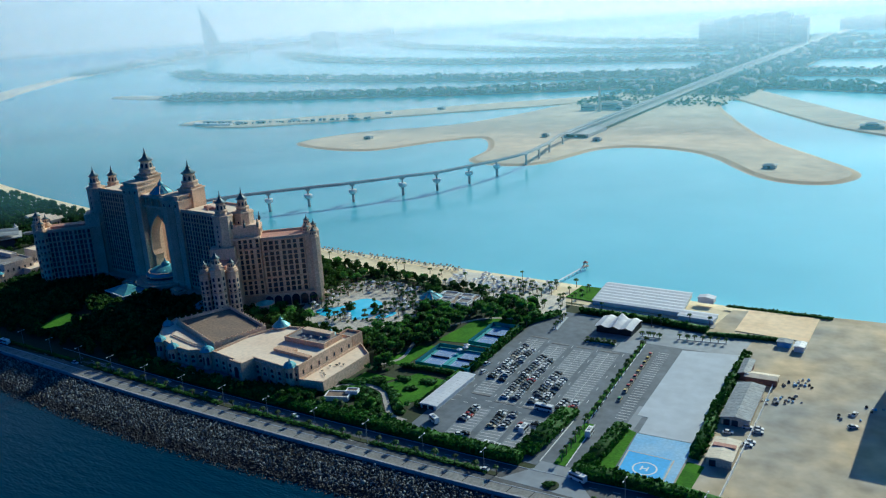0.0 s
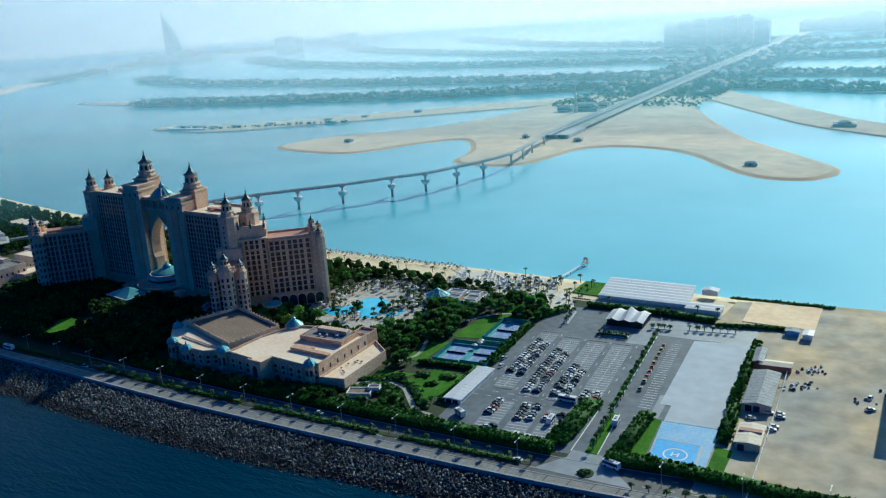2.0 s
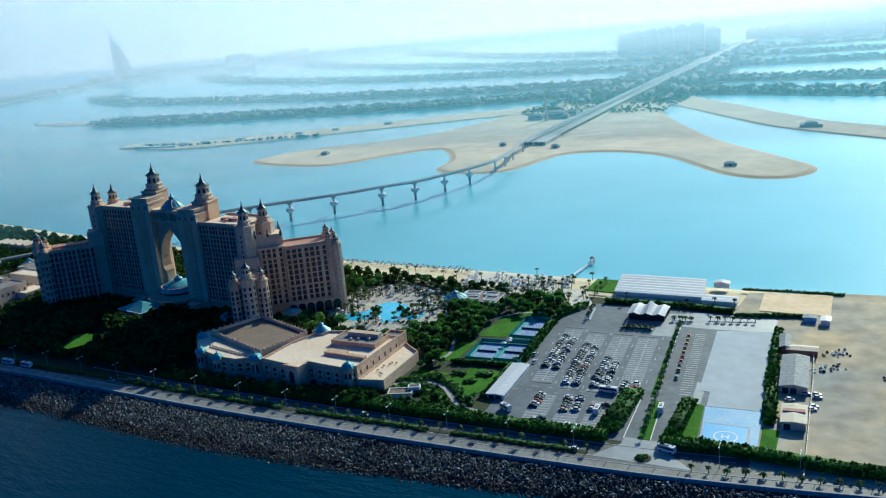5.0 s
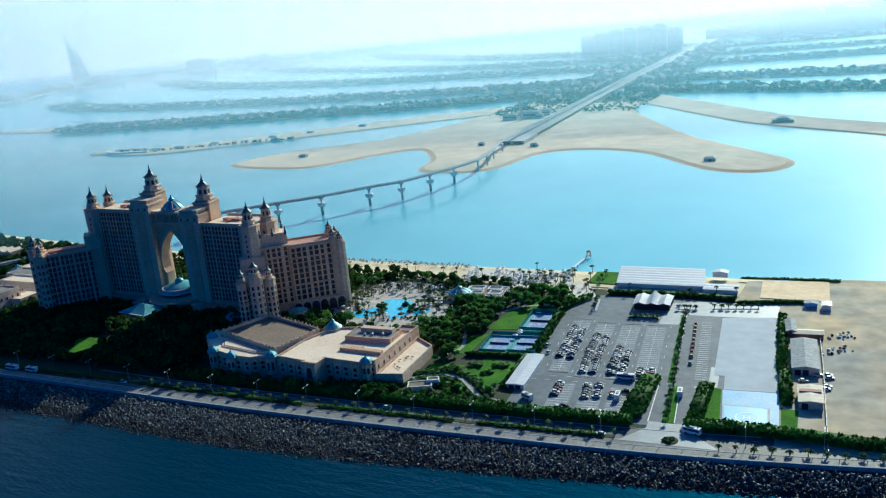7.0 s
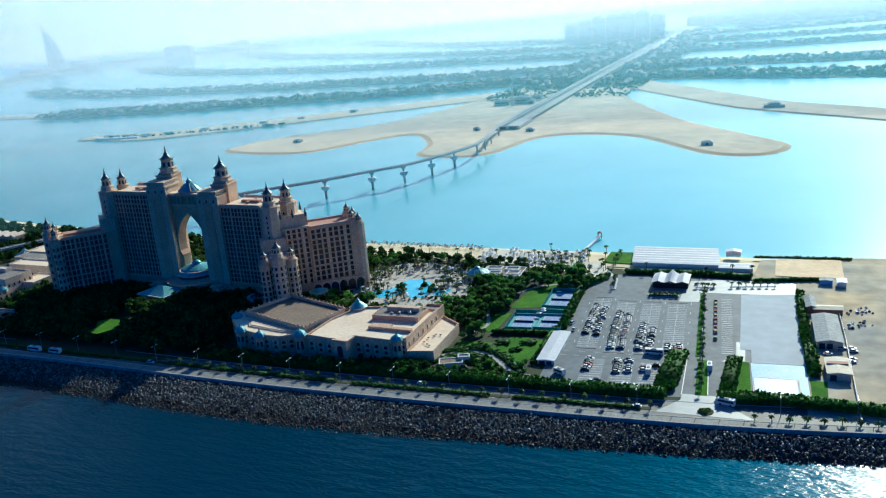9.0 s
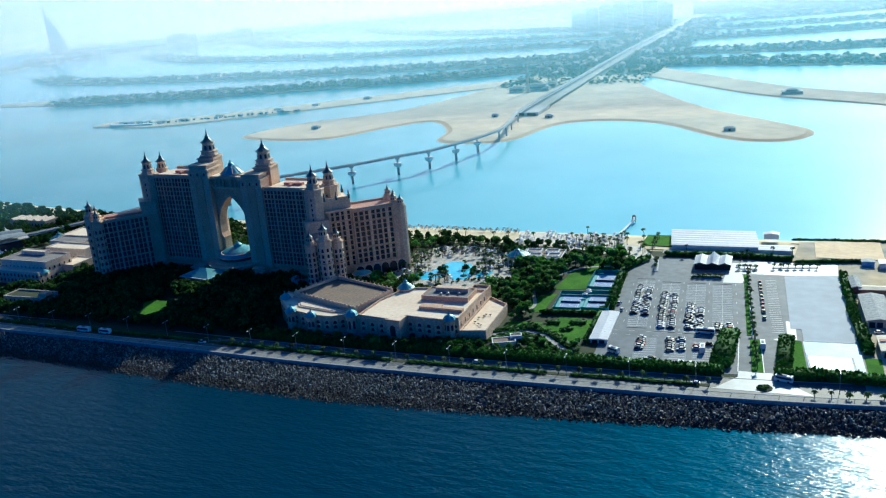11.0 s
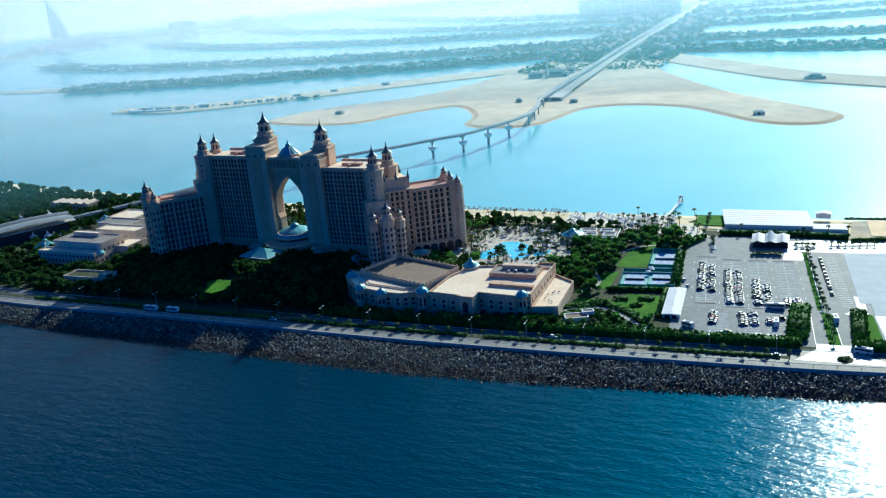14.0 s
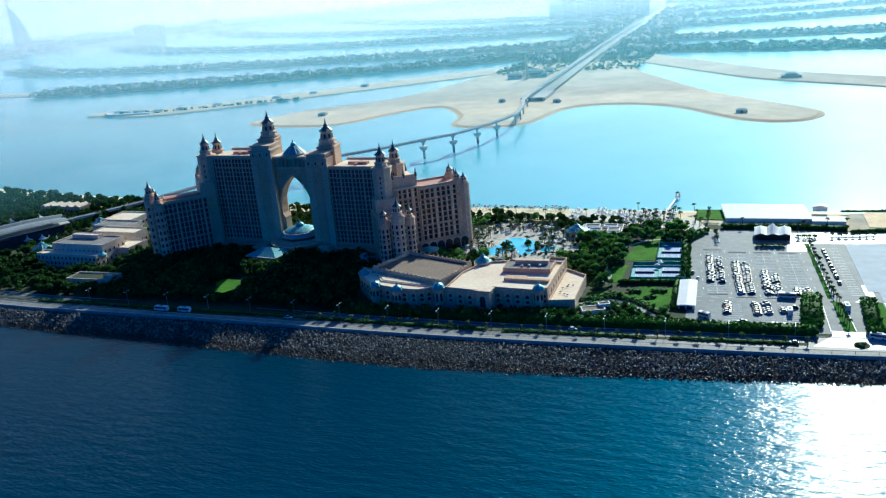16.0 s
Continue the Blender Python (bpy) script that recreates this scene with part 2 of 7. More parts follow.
def sea_material():
    """One sheet of water: deep outside the breakwater, shallow over pale sand in the lagoon; wind ripples on it."""
    m = bpy.data.materials.new("sea_water")
    m.use_nodes = True
    n, l = m.node_tree.nodes, m.node_tree.links
    b = n["Principled BSDF"]
    geo = n.new("ShaderNodeNewGeometry")
    sep = n.new("ShaderNodeSeparateXYZ")
    l.new(geo.outputs["Position"], sep.inputs[0])

    def calc(op, a, c):
        x = n.new("ShaderNodeMath")
        x.operation = op
        for s, v in ((x.inputs[0], a), (x.inputs[1], c)):
            if isinstance(v, (int, float)):
                s.default_value = v
            else:
                l.new(v, s)
        return x.outputs[0]

    off = calc("ADD", sep.outputs[0], 300.0)
    inside = calc("SUBTRACT", sep.outputs[1], calc("MULTIPLY", calc("MULTIPLY", off, off), 0.00012))
    ramp = n.new("ShaderNodeMapRange")
    ramp.inputs[1].default_value, ramp.inputs[2].default_value = 330.0, 420.0
    l.new(inside, ramp.inputs[0])
    patch = n.new("ShaderNodeTexNoise")
    patch.inputs["Scale"].default_value, patch.inputs["Detail"].default_value = 0.004, 5.0
    l.new(geo.outputs["Position"], patch.inputs["Vector"])
    shallow = n.new("ShaderNodeMix")
    shallow.data_type = "RGBA"
    shallow.inputs[6].default_value, shallow.inputs[7].default_value = (0.012, 0.245, 0.32, 1), (0.34, 0.79, 0.86, 1)
    # lagoon colour runs from dark teal in the west to pale in the east
    eastward = n.new("ShaderNodeMapRange")
    eastward.inputs[1].default_value, eastward.inputs[2].default_value = -950.0, -80.0
    l.new(calc("ADD", sep.outputs[0], calc("MULTIPLY", calc("SUBTRACT", patch.outputs[0], 0.5), 500.0)), eastward.inputs[0])
    l.new(eastward.outputs[0], shallow.inputs[0])
    deep = n.new("ShaderNodeMix")
    deep.data_type = "RGBA"
    deep.inputs[6].default_value, deep.inputs[7].default_value = (0.0, 0.010, 0.025, 1), (0.0, 0.017, 0.039, 1)
    l.new(patch.outputs[0], deep.inputs[0])
    both = n.new("ShaderNodeMix")
    both.data_type = "RGBA"
    l.new(ramp.outputs[0], both.inputs[0])
    l.new(deep.outputs[2], both.inputs[6])
    l.new(shallow.outputs[2], both.inputs[7])
    l.new(both.outputs[2], b.inputs["Base Color"])
    b.inputs["IOR"].default_value = 1.33
    mirror = n.new("ShaderNodeMapRange")
    mirror.inputs[1].default_value, mirror.inputs[2].default_value, mirror.inputs[3].default_value, mirror.inputs[4].default_value = 330.0, 420.0, 0.0, 0.2
    l.new(inside, mirror.inputs[0])
    l.new(mirror.outputs[0], b.inputs["Specular IOR Level"])
    body = n.new("ShaderNodeBsdfGlossy")  # light scattered back out of rippled water
    depth = n.new("ShaderNodeMix")
    depth.data_type = "RGBA"
    depth.inputs[6].default_value, depth.inputs[7].default_value = (0.0, 0.016, 0.031, 1), (0.018, 0.02, 0.02, 1)
    l.new(ramp.outputs[0], depth.inputs[0])
    l.new(depth.outputs[2], body.inputs["Color"])
    body.inputs["Roughness"].default_value = 0.5
    summed = n.new("ShaderNodeAddShader")
    l.new(b.outputs[0], summed.inputs[0])
    l.new(body.outputs[0], summed.inputs[1])
    l.new(summed.outputs[0], n["Material Output"].inputs[0])
    b.inputs["Coat Roughness"].default_value, b.inputs["Coat IOR"].default_value = 0.15, 1.33
    film = n.new("ShaderNodeMapRange")
    film.inputs[1].default_value, film.inputs[2].default_value, film.inputs[3].default_value, film.inputs[4].default_value = 330.0, 420.0, 0.38, 0.0
    l.new(inside, film.inputs[0])
    l.new(film.outputs[0], b.inputs["Coat Weight"])
    sheen = n.new("ShaderNodeMapRange")
    sheen.inputs[1].default_value, sheen.inputs[2].default_value, sheen.inputs[3].default_value, sheen.inputs[4].default_value = 330.0, 420.0, 0.22, 0.16
    l.new(inside, sheen.inputs[0])
    l.new(sheen.outputs[0], b.inputs["Roughness"])
    swell = n.new("ShaderNodeMapping")
    swell.inputs["Rotation"].default_value, swell.inputs["Scale"].default_value = (0, 0, radians(14)), (0.35, 1.0, 1.0)
    l.new(geo.outputs["Position"], swell.inputs[0])
    wave, chop = n.new("ShaderNodeTexNoise"), n.new("ShaderNodeTexNoise")
    wave.inputs["Scale"].default_value, wave.inputs["Detail"].default_value = 0.22, 4.0
    chop.inputs["Scale"].default_value, chop.inputs["Detail"].default_value = 1.1, 3.0
    l.new(swell.outputs[0], wave.inputs["Vector"])
    l.new(swell.outputs[0], chop.inputs["Vector"])
    high = calc("ADD", calc("MULTIPLY", wave.outputs[0], 0.62), calc("MULTIPLY", chop.outputs[0], 0.24))
    calm = n.new("ShaderNodeMapRange")
    calm.inputs[1].default_value, calm.inputs[2].default_value, calm.inputs[3].default_value, calm.inputs[4].default_value = 330.0, 420.0, 1.0, 0.12
    l.new(inside, calm.inputs[0])
    bump = n.new("ShaderNodeBump")
    bump.inputs["Distance"].default_value = 1.0
    l.new(calm.outputs[0], bump.inputs["Strength"])
    l.new(high, bump.inputs["Height"])
    l.new(bump.outputs[0], b.inputs["Normal"])
    l.new(bump.outputs[0], b.inputs["Coat Normal"])
    l.new(bump.outputs[0], body.inputs["Normal"])
    return m


SEA = sea_material()


def haze_material(density, full, tint):
    """A tinted sheet standing in for haze: lets most light through and scatters the rest, thinner towards the water and
    the top.
    """
    m = bpy.data.materials.new("haze")
    m.use_nodes = True
    n, l = m.node_tree.nodes, m.node_tree.links
    n.remove(n["Principled BSDF"])
    geo, sep = n.new("ShaderNodeNewGeometry"), n.new("ShaderNodeSeparateXYZ")
    l.new(geo.outputs["Position"], sep.inputs[0])
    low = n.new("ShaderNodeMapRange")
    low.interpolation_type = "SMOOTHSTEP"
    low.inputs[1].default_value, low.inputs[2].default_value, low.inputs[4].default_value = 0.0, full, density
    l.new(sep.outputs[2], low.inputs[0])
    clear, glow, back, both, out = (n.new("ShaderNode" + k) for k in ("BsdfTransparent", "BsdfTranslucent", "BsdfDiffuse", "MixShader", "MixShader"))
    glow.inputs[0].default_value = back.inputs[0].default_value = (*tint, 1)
    both.inputs[0].default_value = 0.1
    l.new(glow.outputs[0], both.inputs[1])
    l.new(back.outputs[0], both.inputs[2])
    l.new(low.outputs[0], out.inputs[0])
    l.new(clear.outputs[0], out.inputs[1])
    l.new(both.outputs[0], out.inputs[2])
    l.new(out.outputs[0], n["Material Output"].inputs[0])
    return m


# ---- building helpers ----
class Solid:
    """Collects faces for one mesh."""

    def __init__(self):
        self.v, self.f = [], []

    def add(self, verts, faces):
        k = len(self.v)
        self.v.extend(verts)
        self.f.extend([tuple(i + k for i in f) for f in faces])
        return self

    def box(self, x0, x1, y0, y1, z0, z1, m=None):
        c = [(x, y, z) for z in (z0, z1) for x, y in ((x0, y0), (x1, y0), (x1, y1), (x0, y1))]
        if m:
            c = [tuple(m @ Vector(p)) for p in c]
        return self.add(c, [(3, 2, 1, 0), (4, 5, 6, 7), (0, 1, 5, 4), (1, 2, 6, 5), (2, 3, 7, 6), (3, 0, 4, 7)])

    def prism(self, poly, z0, z1):
        n = len(poly)
        return self.add([(x, y, z0) for x, y in poly] + [(x, y, z1) for x, y in poly],
                        [tuple(range(n - 1, -1, -1)), tuple(range(n, 2 * n))] + [(i, (i + 1) % n, n + (i + 1) % n, n + i) for i in range(n)])

    def lathe(self, x, y, profile, seg=12, turn=0.0):
        """Rings of (radius, z) from the bottom up."""
        vs, fs = [], []
        for r, z in profile:
            for k in range(seg):
                a = turn + 2 * math.pi * k / seg
                vs.append((x + r * math.cos(a), y + r * math.sin(a), z))
        for j in range(len(profile) - 1):
            for k in range(seg):
                k2 = (k + 1) % seg
                fs.append((j * seg + k, j * seg + k2, (j + 1) * seg + k2, (j + 1) * seg + k))
        fs.append(tuple(range(seg - 1, -1, -1)))
        fs.append(tuple(range((len(profile) - 1) * seg, len(profile) * seg)))
        return self.add(vs, fs)

    def parapet(self, poly, z0, z1, t=0.5):
        """A low wall that follows the inside of a counter-clockwise polygon."""
        n = len(poly)
        for i in range(n):
            a, b = Vector(poly[i]), Vector(poly[(i + 1) % n])
            d = (b - a).normalized()
            q = Vector((-d.y, d.x)) * t
            a2, b2 = a + d * (0.002 if i % 2 else t), b - d * (0.002 if i % 2 else t)
            self.prism([tuple(a2), tuple(b2), tuple(b2 + q), tuple(a2 + q)], z0, z1)
        return self


def mesh_of(name, solid, mat, smooth=False):
    me = bpy.data.meshes.new(name)
    me.from_pydata(solid.v, [], solid.f)
    me.materials.append(mat)
    if smooth:
        me.shade_smooth()
    return me


def part(name, solid, mat, parent=None, label="", smooth=False):
    """Links a solid as one mesh object under a thing or a part."""
    ob = new(name, mesh_of(name, solid, mat, smooth) if isinstance(solid, Solid) else solid)
    if parent:
        ob.parent = parent
    return tagged(ob, label)


def thing(name, m, label, category, group="", kind=""):
    ob = new(name)
    ob.matrix_world = m if isinstance(m, Matrix) else pose(*m)
    ob.empty_display_size = 0.1
    return tagged(ob, label, category, group, kind)


def structure(name, solid, mat, label, category, smooth=False, kind="structure"):
    return tagged(part(name, solid, mat, smooth=smooth), label, category, kind=kind)


def smoothly(points):
    """A smooth curve y(x) through a few stations."""
    xs, ys = np.array([p[0] for p in points], float), np.array([p[1] for p in points], float)
    slope = np.gradient(ys, xs)

    def at(x):
        i = int(np.clip(np.searchsorted(xs, x) - 1, 0, len(xs) - 2))
        h = xs[i + 1] - xs[i]
        t = (x - xs[i]) / h
        if t < 0 or t > 1:
            return ys[i] + slope[i] * (x - xs[i]) if t < 0 else ys[i + 1] + slope[i + 1] * (x - xs[i + 1])
        return ((2 * t**3 - 3 * t**2 + 1) * ys[i] + (t**3 - 2 * t**2 + t) * h * slope[i] + (3 * t**2 - 2 * t**3) * ys[i + 1] + (t**3 - t**2) * h * slope[i + 1])
    return at


def rounded(points, steps=6):
    """A closed smooth outline (Catmull-Rom) through a few corners."""
    n, out = len(points), []
    for i in range(n):
        p = [np.array(points[(i + k - 1) % n], float) for k in range(4)]
        for s in range(steps):
            t = s / steps
            out.append(tuple(0.5 * (2 * p[1] + (p[2] - p[0]) * t + (2 * p[0] - 5 * p[1] + 4 * p[2] - p[3]) * t * t + (3 * p[1] - p[0] - 3 * p[2] + p[3]) * t**3)))
    return out


def curve_points(points, steps=8):
    """An open smooth line through a few stations."""
    p = [np.array(q, float) for q in points]
    p = [2 * p[0] - p[1]] + p + [2 * p[-1] - p[-2]]
    out = []
    for i in range(1, len(p) - 2):
        for s in range(steps):
            t = s / steps
            a, b, c, d = p[i - 1:i + 3]
            out.append(0.5 * (2 * b + (c - a) * t + (2 * a - 5 * b + 4 * c - d) * t * t + (3 * b - a - 3 * c + d) * t**3))
    return out + [p[-2]]


def ribbon(line, left, right, z, solid=None, thick=0.3):
    """A flat strip along a line, from left to right of it."""
    s = solid or Solid()
    pts = [Vector((q[0], q[1])) for q in line]
    for i in range(len(pts) - 1):
        rim = []
        for k in (i, i + 1):
            d = (pts[min(k + 1, len(pts) - 1)] - pts[max(k - 1, 0)]).normalized()
            q = Vector((-d.y, d.x))
            rim.append((pts[k] + q * left, pts[k] - q * right))
        k0 = len(s.v)
        s.prism([tuple(rim[0][1]), tuple(rim[1][1]), tuple(rim[1][0]), tuple(rim[0][0])], z - thick, z)
        if len(line[i]) > 2:
            for k in range(8):
                x, y, h = s.v[k0 + k]
                s.v[k0 + k] = (x, y, h + line[i + (k % 4 in (1, 2))][2])
    return s


def inside(poly, x, y):
    hit = False
    for i in range(len(poly)):
        (x0, y0), (x1, y1) = poly[i - 1][:2], poly[i][:2]
        if (y0 > y) != (y1 > y) and x < (x1 - x0) * (y - y0) / (y1 - y0) + x0:
            hit = not hit
    return hit


# ---- the large structure ----
WATER = -4.4
shore_y = smoothly([(-1500, 470), (-1000, 318), (-605, 241), (-440, 228), (-310, 222), (-210, 228), (-123, 236), (0, 252), (300, 320)])
wall_y = smoothly([(-1500, 492), (-1000, 340), (-620, 261), (-480, 256), (-330, 250), (-220, 250), (-120, 253), (0, 268), (300, 338)])
beach_y = smoothly([(-1500, 770), (-1036, 600), (-845, 556), (-640, 524), (-450, 511), (-300, 503), (-155, 497), (-40, 493), (100, 500), (300, 530)])

sea = Solid()
n_sea = 24
edge = np.linspace(-6500, 4500, n_sea)
deep_y = np.linspace(-1800, 5600, n_sea)
sea.add([(x, y, WATER) for y in deep_y for x in edge], [(j * n_sea + i, j * n_sea + i + 1, (j + 1) * n_sea + i + 1, (j + 1) * n_sea + i) for j in range(n_sea - 1) for i in range(n_sea - 1)])
structure("water", sea, SEA, "dark blue sea turning turquoise inside the lagoon", "sea")


def crescent(rows, x0=-1500, x1=300, step=12):
    """A sheet across the crescent island; rows are functions x -> (y, z)."""
    s = Solid()
    xs = np.arange(x0, x1 + 1, step)
    for x in xs:
        for r in rows:
            y, z = r(x)
            s.v.append((float(x), float(y), float(z)))
    k = len(rows)
    s.f = [(i * k + j, (i + 1) * k + j, (i + 1) * k + j + 1, i * k + j + 1) for i in range(len(xs) - 1) for j in range(k - 1)]
    return s


def mound(x, y):
    """The planted rise in front of the hotel."""
    return 5.0 * math.exp(-((x + 480) / 75) ** 2 - ((y - 335) / 34) ** 2)


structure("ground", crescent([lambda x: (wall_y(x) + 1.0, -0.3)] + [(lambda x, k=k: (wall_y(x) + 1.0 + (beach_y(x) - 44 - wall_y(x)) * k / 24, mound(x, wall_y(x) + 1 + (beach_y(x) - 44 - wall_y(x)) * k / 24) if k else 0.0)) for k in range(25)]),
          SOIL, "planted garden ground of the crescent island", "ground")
structure("beach", crescent([lambda x: (beach_y(x) - 47, -0.4), lambda x: (beach_y(x) - 47, 0.05), lambda x: (beach_y(x) - 16, -1.2), lambda x: (beach_y(x), WATER), lambda x: (beach_y(x) + 14, WATER - 2.5)]),
          SAND, "pale sandy beach along the lagoon", "beach")
structure("embankment", crescent([lambda x: (shore_y(x) - 6, WATER - 2.5), lambda x: (shore_y(x), WATER - 0.6), lambda x: (wall_y(x) - 3.0, -0.9), lambda x: (wall_y(x) + 0.1, -0.5)]),
          RUBBLE, "dark rubble bed of the breakwater", "embankment")
sea_wall = crescent([lambda x: (wall_y(x), -1.5), lambda x: (wall_y(x), 1.3), lambda x: (wall_y(x) + 0.9, 1.3), lambda x: (wall_y(x) + 0.9, -0.5)])
structure("sea_wall", sea_wall, PARAPET, "low grey concrete wall along the breakwater", "wall")


def along(offset, x0=-1400, x1=280, step=14):
    return [(x, wall_y(x) + offset) for x in np.arange(x0, x1, step)]


structure("pavement", ribbon(along(4.2), 3.2, 3.2, 0.10), PROMENADE, "grey paved promenade behind the sea wall", "pavement")
structure("road", ribbon(along(15), 6.5, 7.4, 0.06), ROAD_GREY, "two-lane grey coast road with a planted median", "road")
kerb = ribbon(along(7.5), 0.15, 0.15, 0.22)
structure("kerb", ribbon(along(21.6), 0.15, 0.15, 0.22, kerb), CONCRETE, "pale concrete kerbs along the coast road", "kerb")
structure("median", ribbon(along(13.0, -1400, -150), 1.3, 1.3, 0.20), SOIL, "planted median strip of the coast road", "median")

LOT = [(-209, 279), (-196, 276), (-152, 277), (-92, 279), (-92, 322), (-97, 421), (-124, 437), (-150, 440), (-205, 440), (-214, 414)]
structure("car_park", Solid().prism(LOT, -0.3, 0.08), ASPHALT, "large worn asphalt car park", "car park")
structure("entry_road", Solid().prism([(-152, 262), (-112, 262), (-126, 276), (-127, 281), (-143, 281), (-143, 275)], -0.3, 0.12), APRON, "pale entry road mouth at the roundabout", "road")
slab = Solid().prism([(-116, 319), (-92.5, 320), (-98, 416), (-126, 411), (-122, 334), (-117, 334)], -0.2, 0.20)
structure("slab", slab, CONCRETE, "pale concrete apron beside the car park", "apron")
DIRT_LOT = [(-92, 268), (40, 272), (60, 492), (-60, 487), (-118, 478), (-122, 440), (-97, 421)]
structure("yard", Solid().prism(DIRT_LOT, -0.3, 0.10), DIRT, "dusty graded building yard with tracks", "yard")

# ---- far land ----
TRUNK = [(-836, 925), (-700, 895), (-634, 980), (-586, 1016), (-535, 940), (-521, 871), (-474, 850), (-428, 871), (-400, 966), (-345, 989), (-270, 957), (-199, 866),
         (-157, 837), (-120, 846), (-108, 894), (-155, 965), (-236, 1076), (-322, 1253), (-366, 1370), (-376, 1500), (-560, 1500), (-623, 1330), (-640, 1254), (-696, 1116), (-802, 1030)]


def island(name, outline, mat, label, skirt=16, rise=0.0, category="island"):
    """Low land with a shelving rim."""
    pts = rounded(outline)
    mid = []
    area = sum(pts[i - 1][0] * pts[i][1] - pts[i][0] * pts[i - 1][1] for i in range(len(pts)))
    sign = 1 if area > 0 else -1
    n = len(pts)
    for i, p in enumerate(pts):
        d = Vector((pts[(i + 1) % n][0] - pts[i - 1][0], pts[(i + 1) % n][1] - pts[i - 1][1])).normalized()
        mid.append((d.y * sign, -d.x * sign))
    s = Solid()
    for reach, z in ((skirt, WATER - 1.5), (0, WATER + 0.25), (-skirt * 0.38, WATER + 1.6 + rise)):
        s.v += [(p[0] + q[0] * reach, p[1] + q[1] * reach, z) for p, q in zip(pts, mid)]
    for r in range(2):
        s.f += [(r * n + i, r * n + (i + 1) % n, (r + 1) * n + (i + 1) % n, (r + 1) * n + i) for i in range(n)]
    s.f.append(tuple(range(2 * n, 3 * n)))
    land = structure(name, s, mat, label, category)
    land.data.materials.append(SAND_WET)
    for face in land.data.polygons[n:2 * n]:
        face.material_index = 1
    return land


island("island_1", TRUNK, SAND_FAR, "bare sandy point of reclaimed land in the lagoon")


def strip_outline(line, half, tip=0.4):
    pts = [Vector((q[0], q[1])) for q in curve_points(line, 5)]
    left, right = [], []
    for i, p in enumerate(pts):
        d = (pts[min(i + 1, len(pts) - 1)] - pts[max(i - 1, 0)]).normalized()
        w = half * min(1.0, tip + i / len(pts) * 3)
        left.append((p.x - d.y * w, p.y + d.x * w))
        right.append((p.x + d.y * w, p.y - d.x * w))
    return left + right[::-1]


AXIS = -462.0
FRONDS = [  # centre line from the tip to the trunk, half width
    ([(-1690, 1400), (-1560, 1390), (-1274, 1430), (-907, 1510), (-640, 1600), (-500, 1650)], 38),
    ([(-2330, 2040), (-2000, 1860), (-1600, 1785), (-1086, 1765), (-700, 1800), (-500, 1850)], 40),
    ([(-2560, 2830), (-2000, 2420), (-1363, 2215), (-990, 2190), (-500, 2160)], 42),
    ([(-2440, 3400), (-2050, 3020), (-1785, 2860), (-1122, 2530), (-500, 2420)], 44),
    ([(-2030, 3700), (-1500, 3180), (-1079, 2880), (-500, 2700)], 46),
]


def mirrored(line):
    return [(2 * AXIS - x, y) for x, y in line]


for k, (base, half) in enumerate(FRONDS):
    for line in (base, mirrored(base)):
        island("island", strip_outline(line, half + 6), FAR_GARDEN, "long curved frond island lined with villas", skirt=10, rise=0.04 * k + 0.02)
island("island", strip_outline([(-1850, 1405), (-1740, 1402), (-1620, 1396), (-1500, 1396)], 30, 0.35), SAND_FAR, "sandy tip of a frond island", skirt=10, rise=0.25)
SPIT = [(-1219, 1070), (-1080, 1075), (-960, 1150), (-800, 1270), (-640, 1385), (-560, 1440)]
SPIT_EAST = [(141, 942), (1, 1072), (-129, 1177), (-194, 1257), (-324, 1446), (-400, 1555)]
for line, half in ((SPIT, 42), (SPIT_EAST, 38)):
    island("island", strip_outline(line, half, 0.5), SAND_FAR, "narrow sandy spit with a track along it", skirt=8)
island("island", [(-560, 1480), (-362, 1480), (-350, 1700), (-370, 2900), (-560, 2900), (-575, 1700)], FAR_GARDEN, "broad trunk of reclaimed land under the avenue", skirt=18, rise=0.5)
OUTER = [(-2150, 1200), (-2480, 1560), (-2750, 1950), (-2900, 2330), (-3060, 2690), (-3110, 3050), (-3180, 3330), (-3060, 3560), (-2880, 3850), (-2600, 4050)]
island("island", strip_outline(OUTER, 45, 0.9), SAND_FAR, "distant curved outer breakwater island")

avenue = ribbon([(-459, 1036), (-464, 1473), (-464, 1845), (-452, 2316), (-440, 2795), (-432, 3100)], 15, 15, 1.2)
structure("avenue", avenue, PAVING, "wide pale avenue running down the trunk", "road")
rail = curve_points([(-900, 290, 4.5), (-820, 325, 5.5), (-752, 380, 6), (-720, 418, 6.5), (-684, 470, 7.5), (-623, 552, 13), (-582, 593, 15), (-523, 653, 15), (-492, 692, 15), (-469, 718, 15), (-454, 757, 14.5), (-443, 796, 13.5), (-437, 850, 12), (-447, 930, 9.5), (-462, 1036, 8), (-464, 1473, 7), (-464, 1845, 7), (-452, 2316, 7)], 6)
bridge = thing("monorail_bridge", (-607, 618, WATER), "curved concrete monorail bridge on paired piers in the water", "bridge")
bridge_inv = bridge.matrix_world.inverted()


def into(ob_inv, solid):
    solid.v = [tuple(ob_inv @ Vector(p)) for p in solid.v]
    return solid


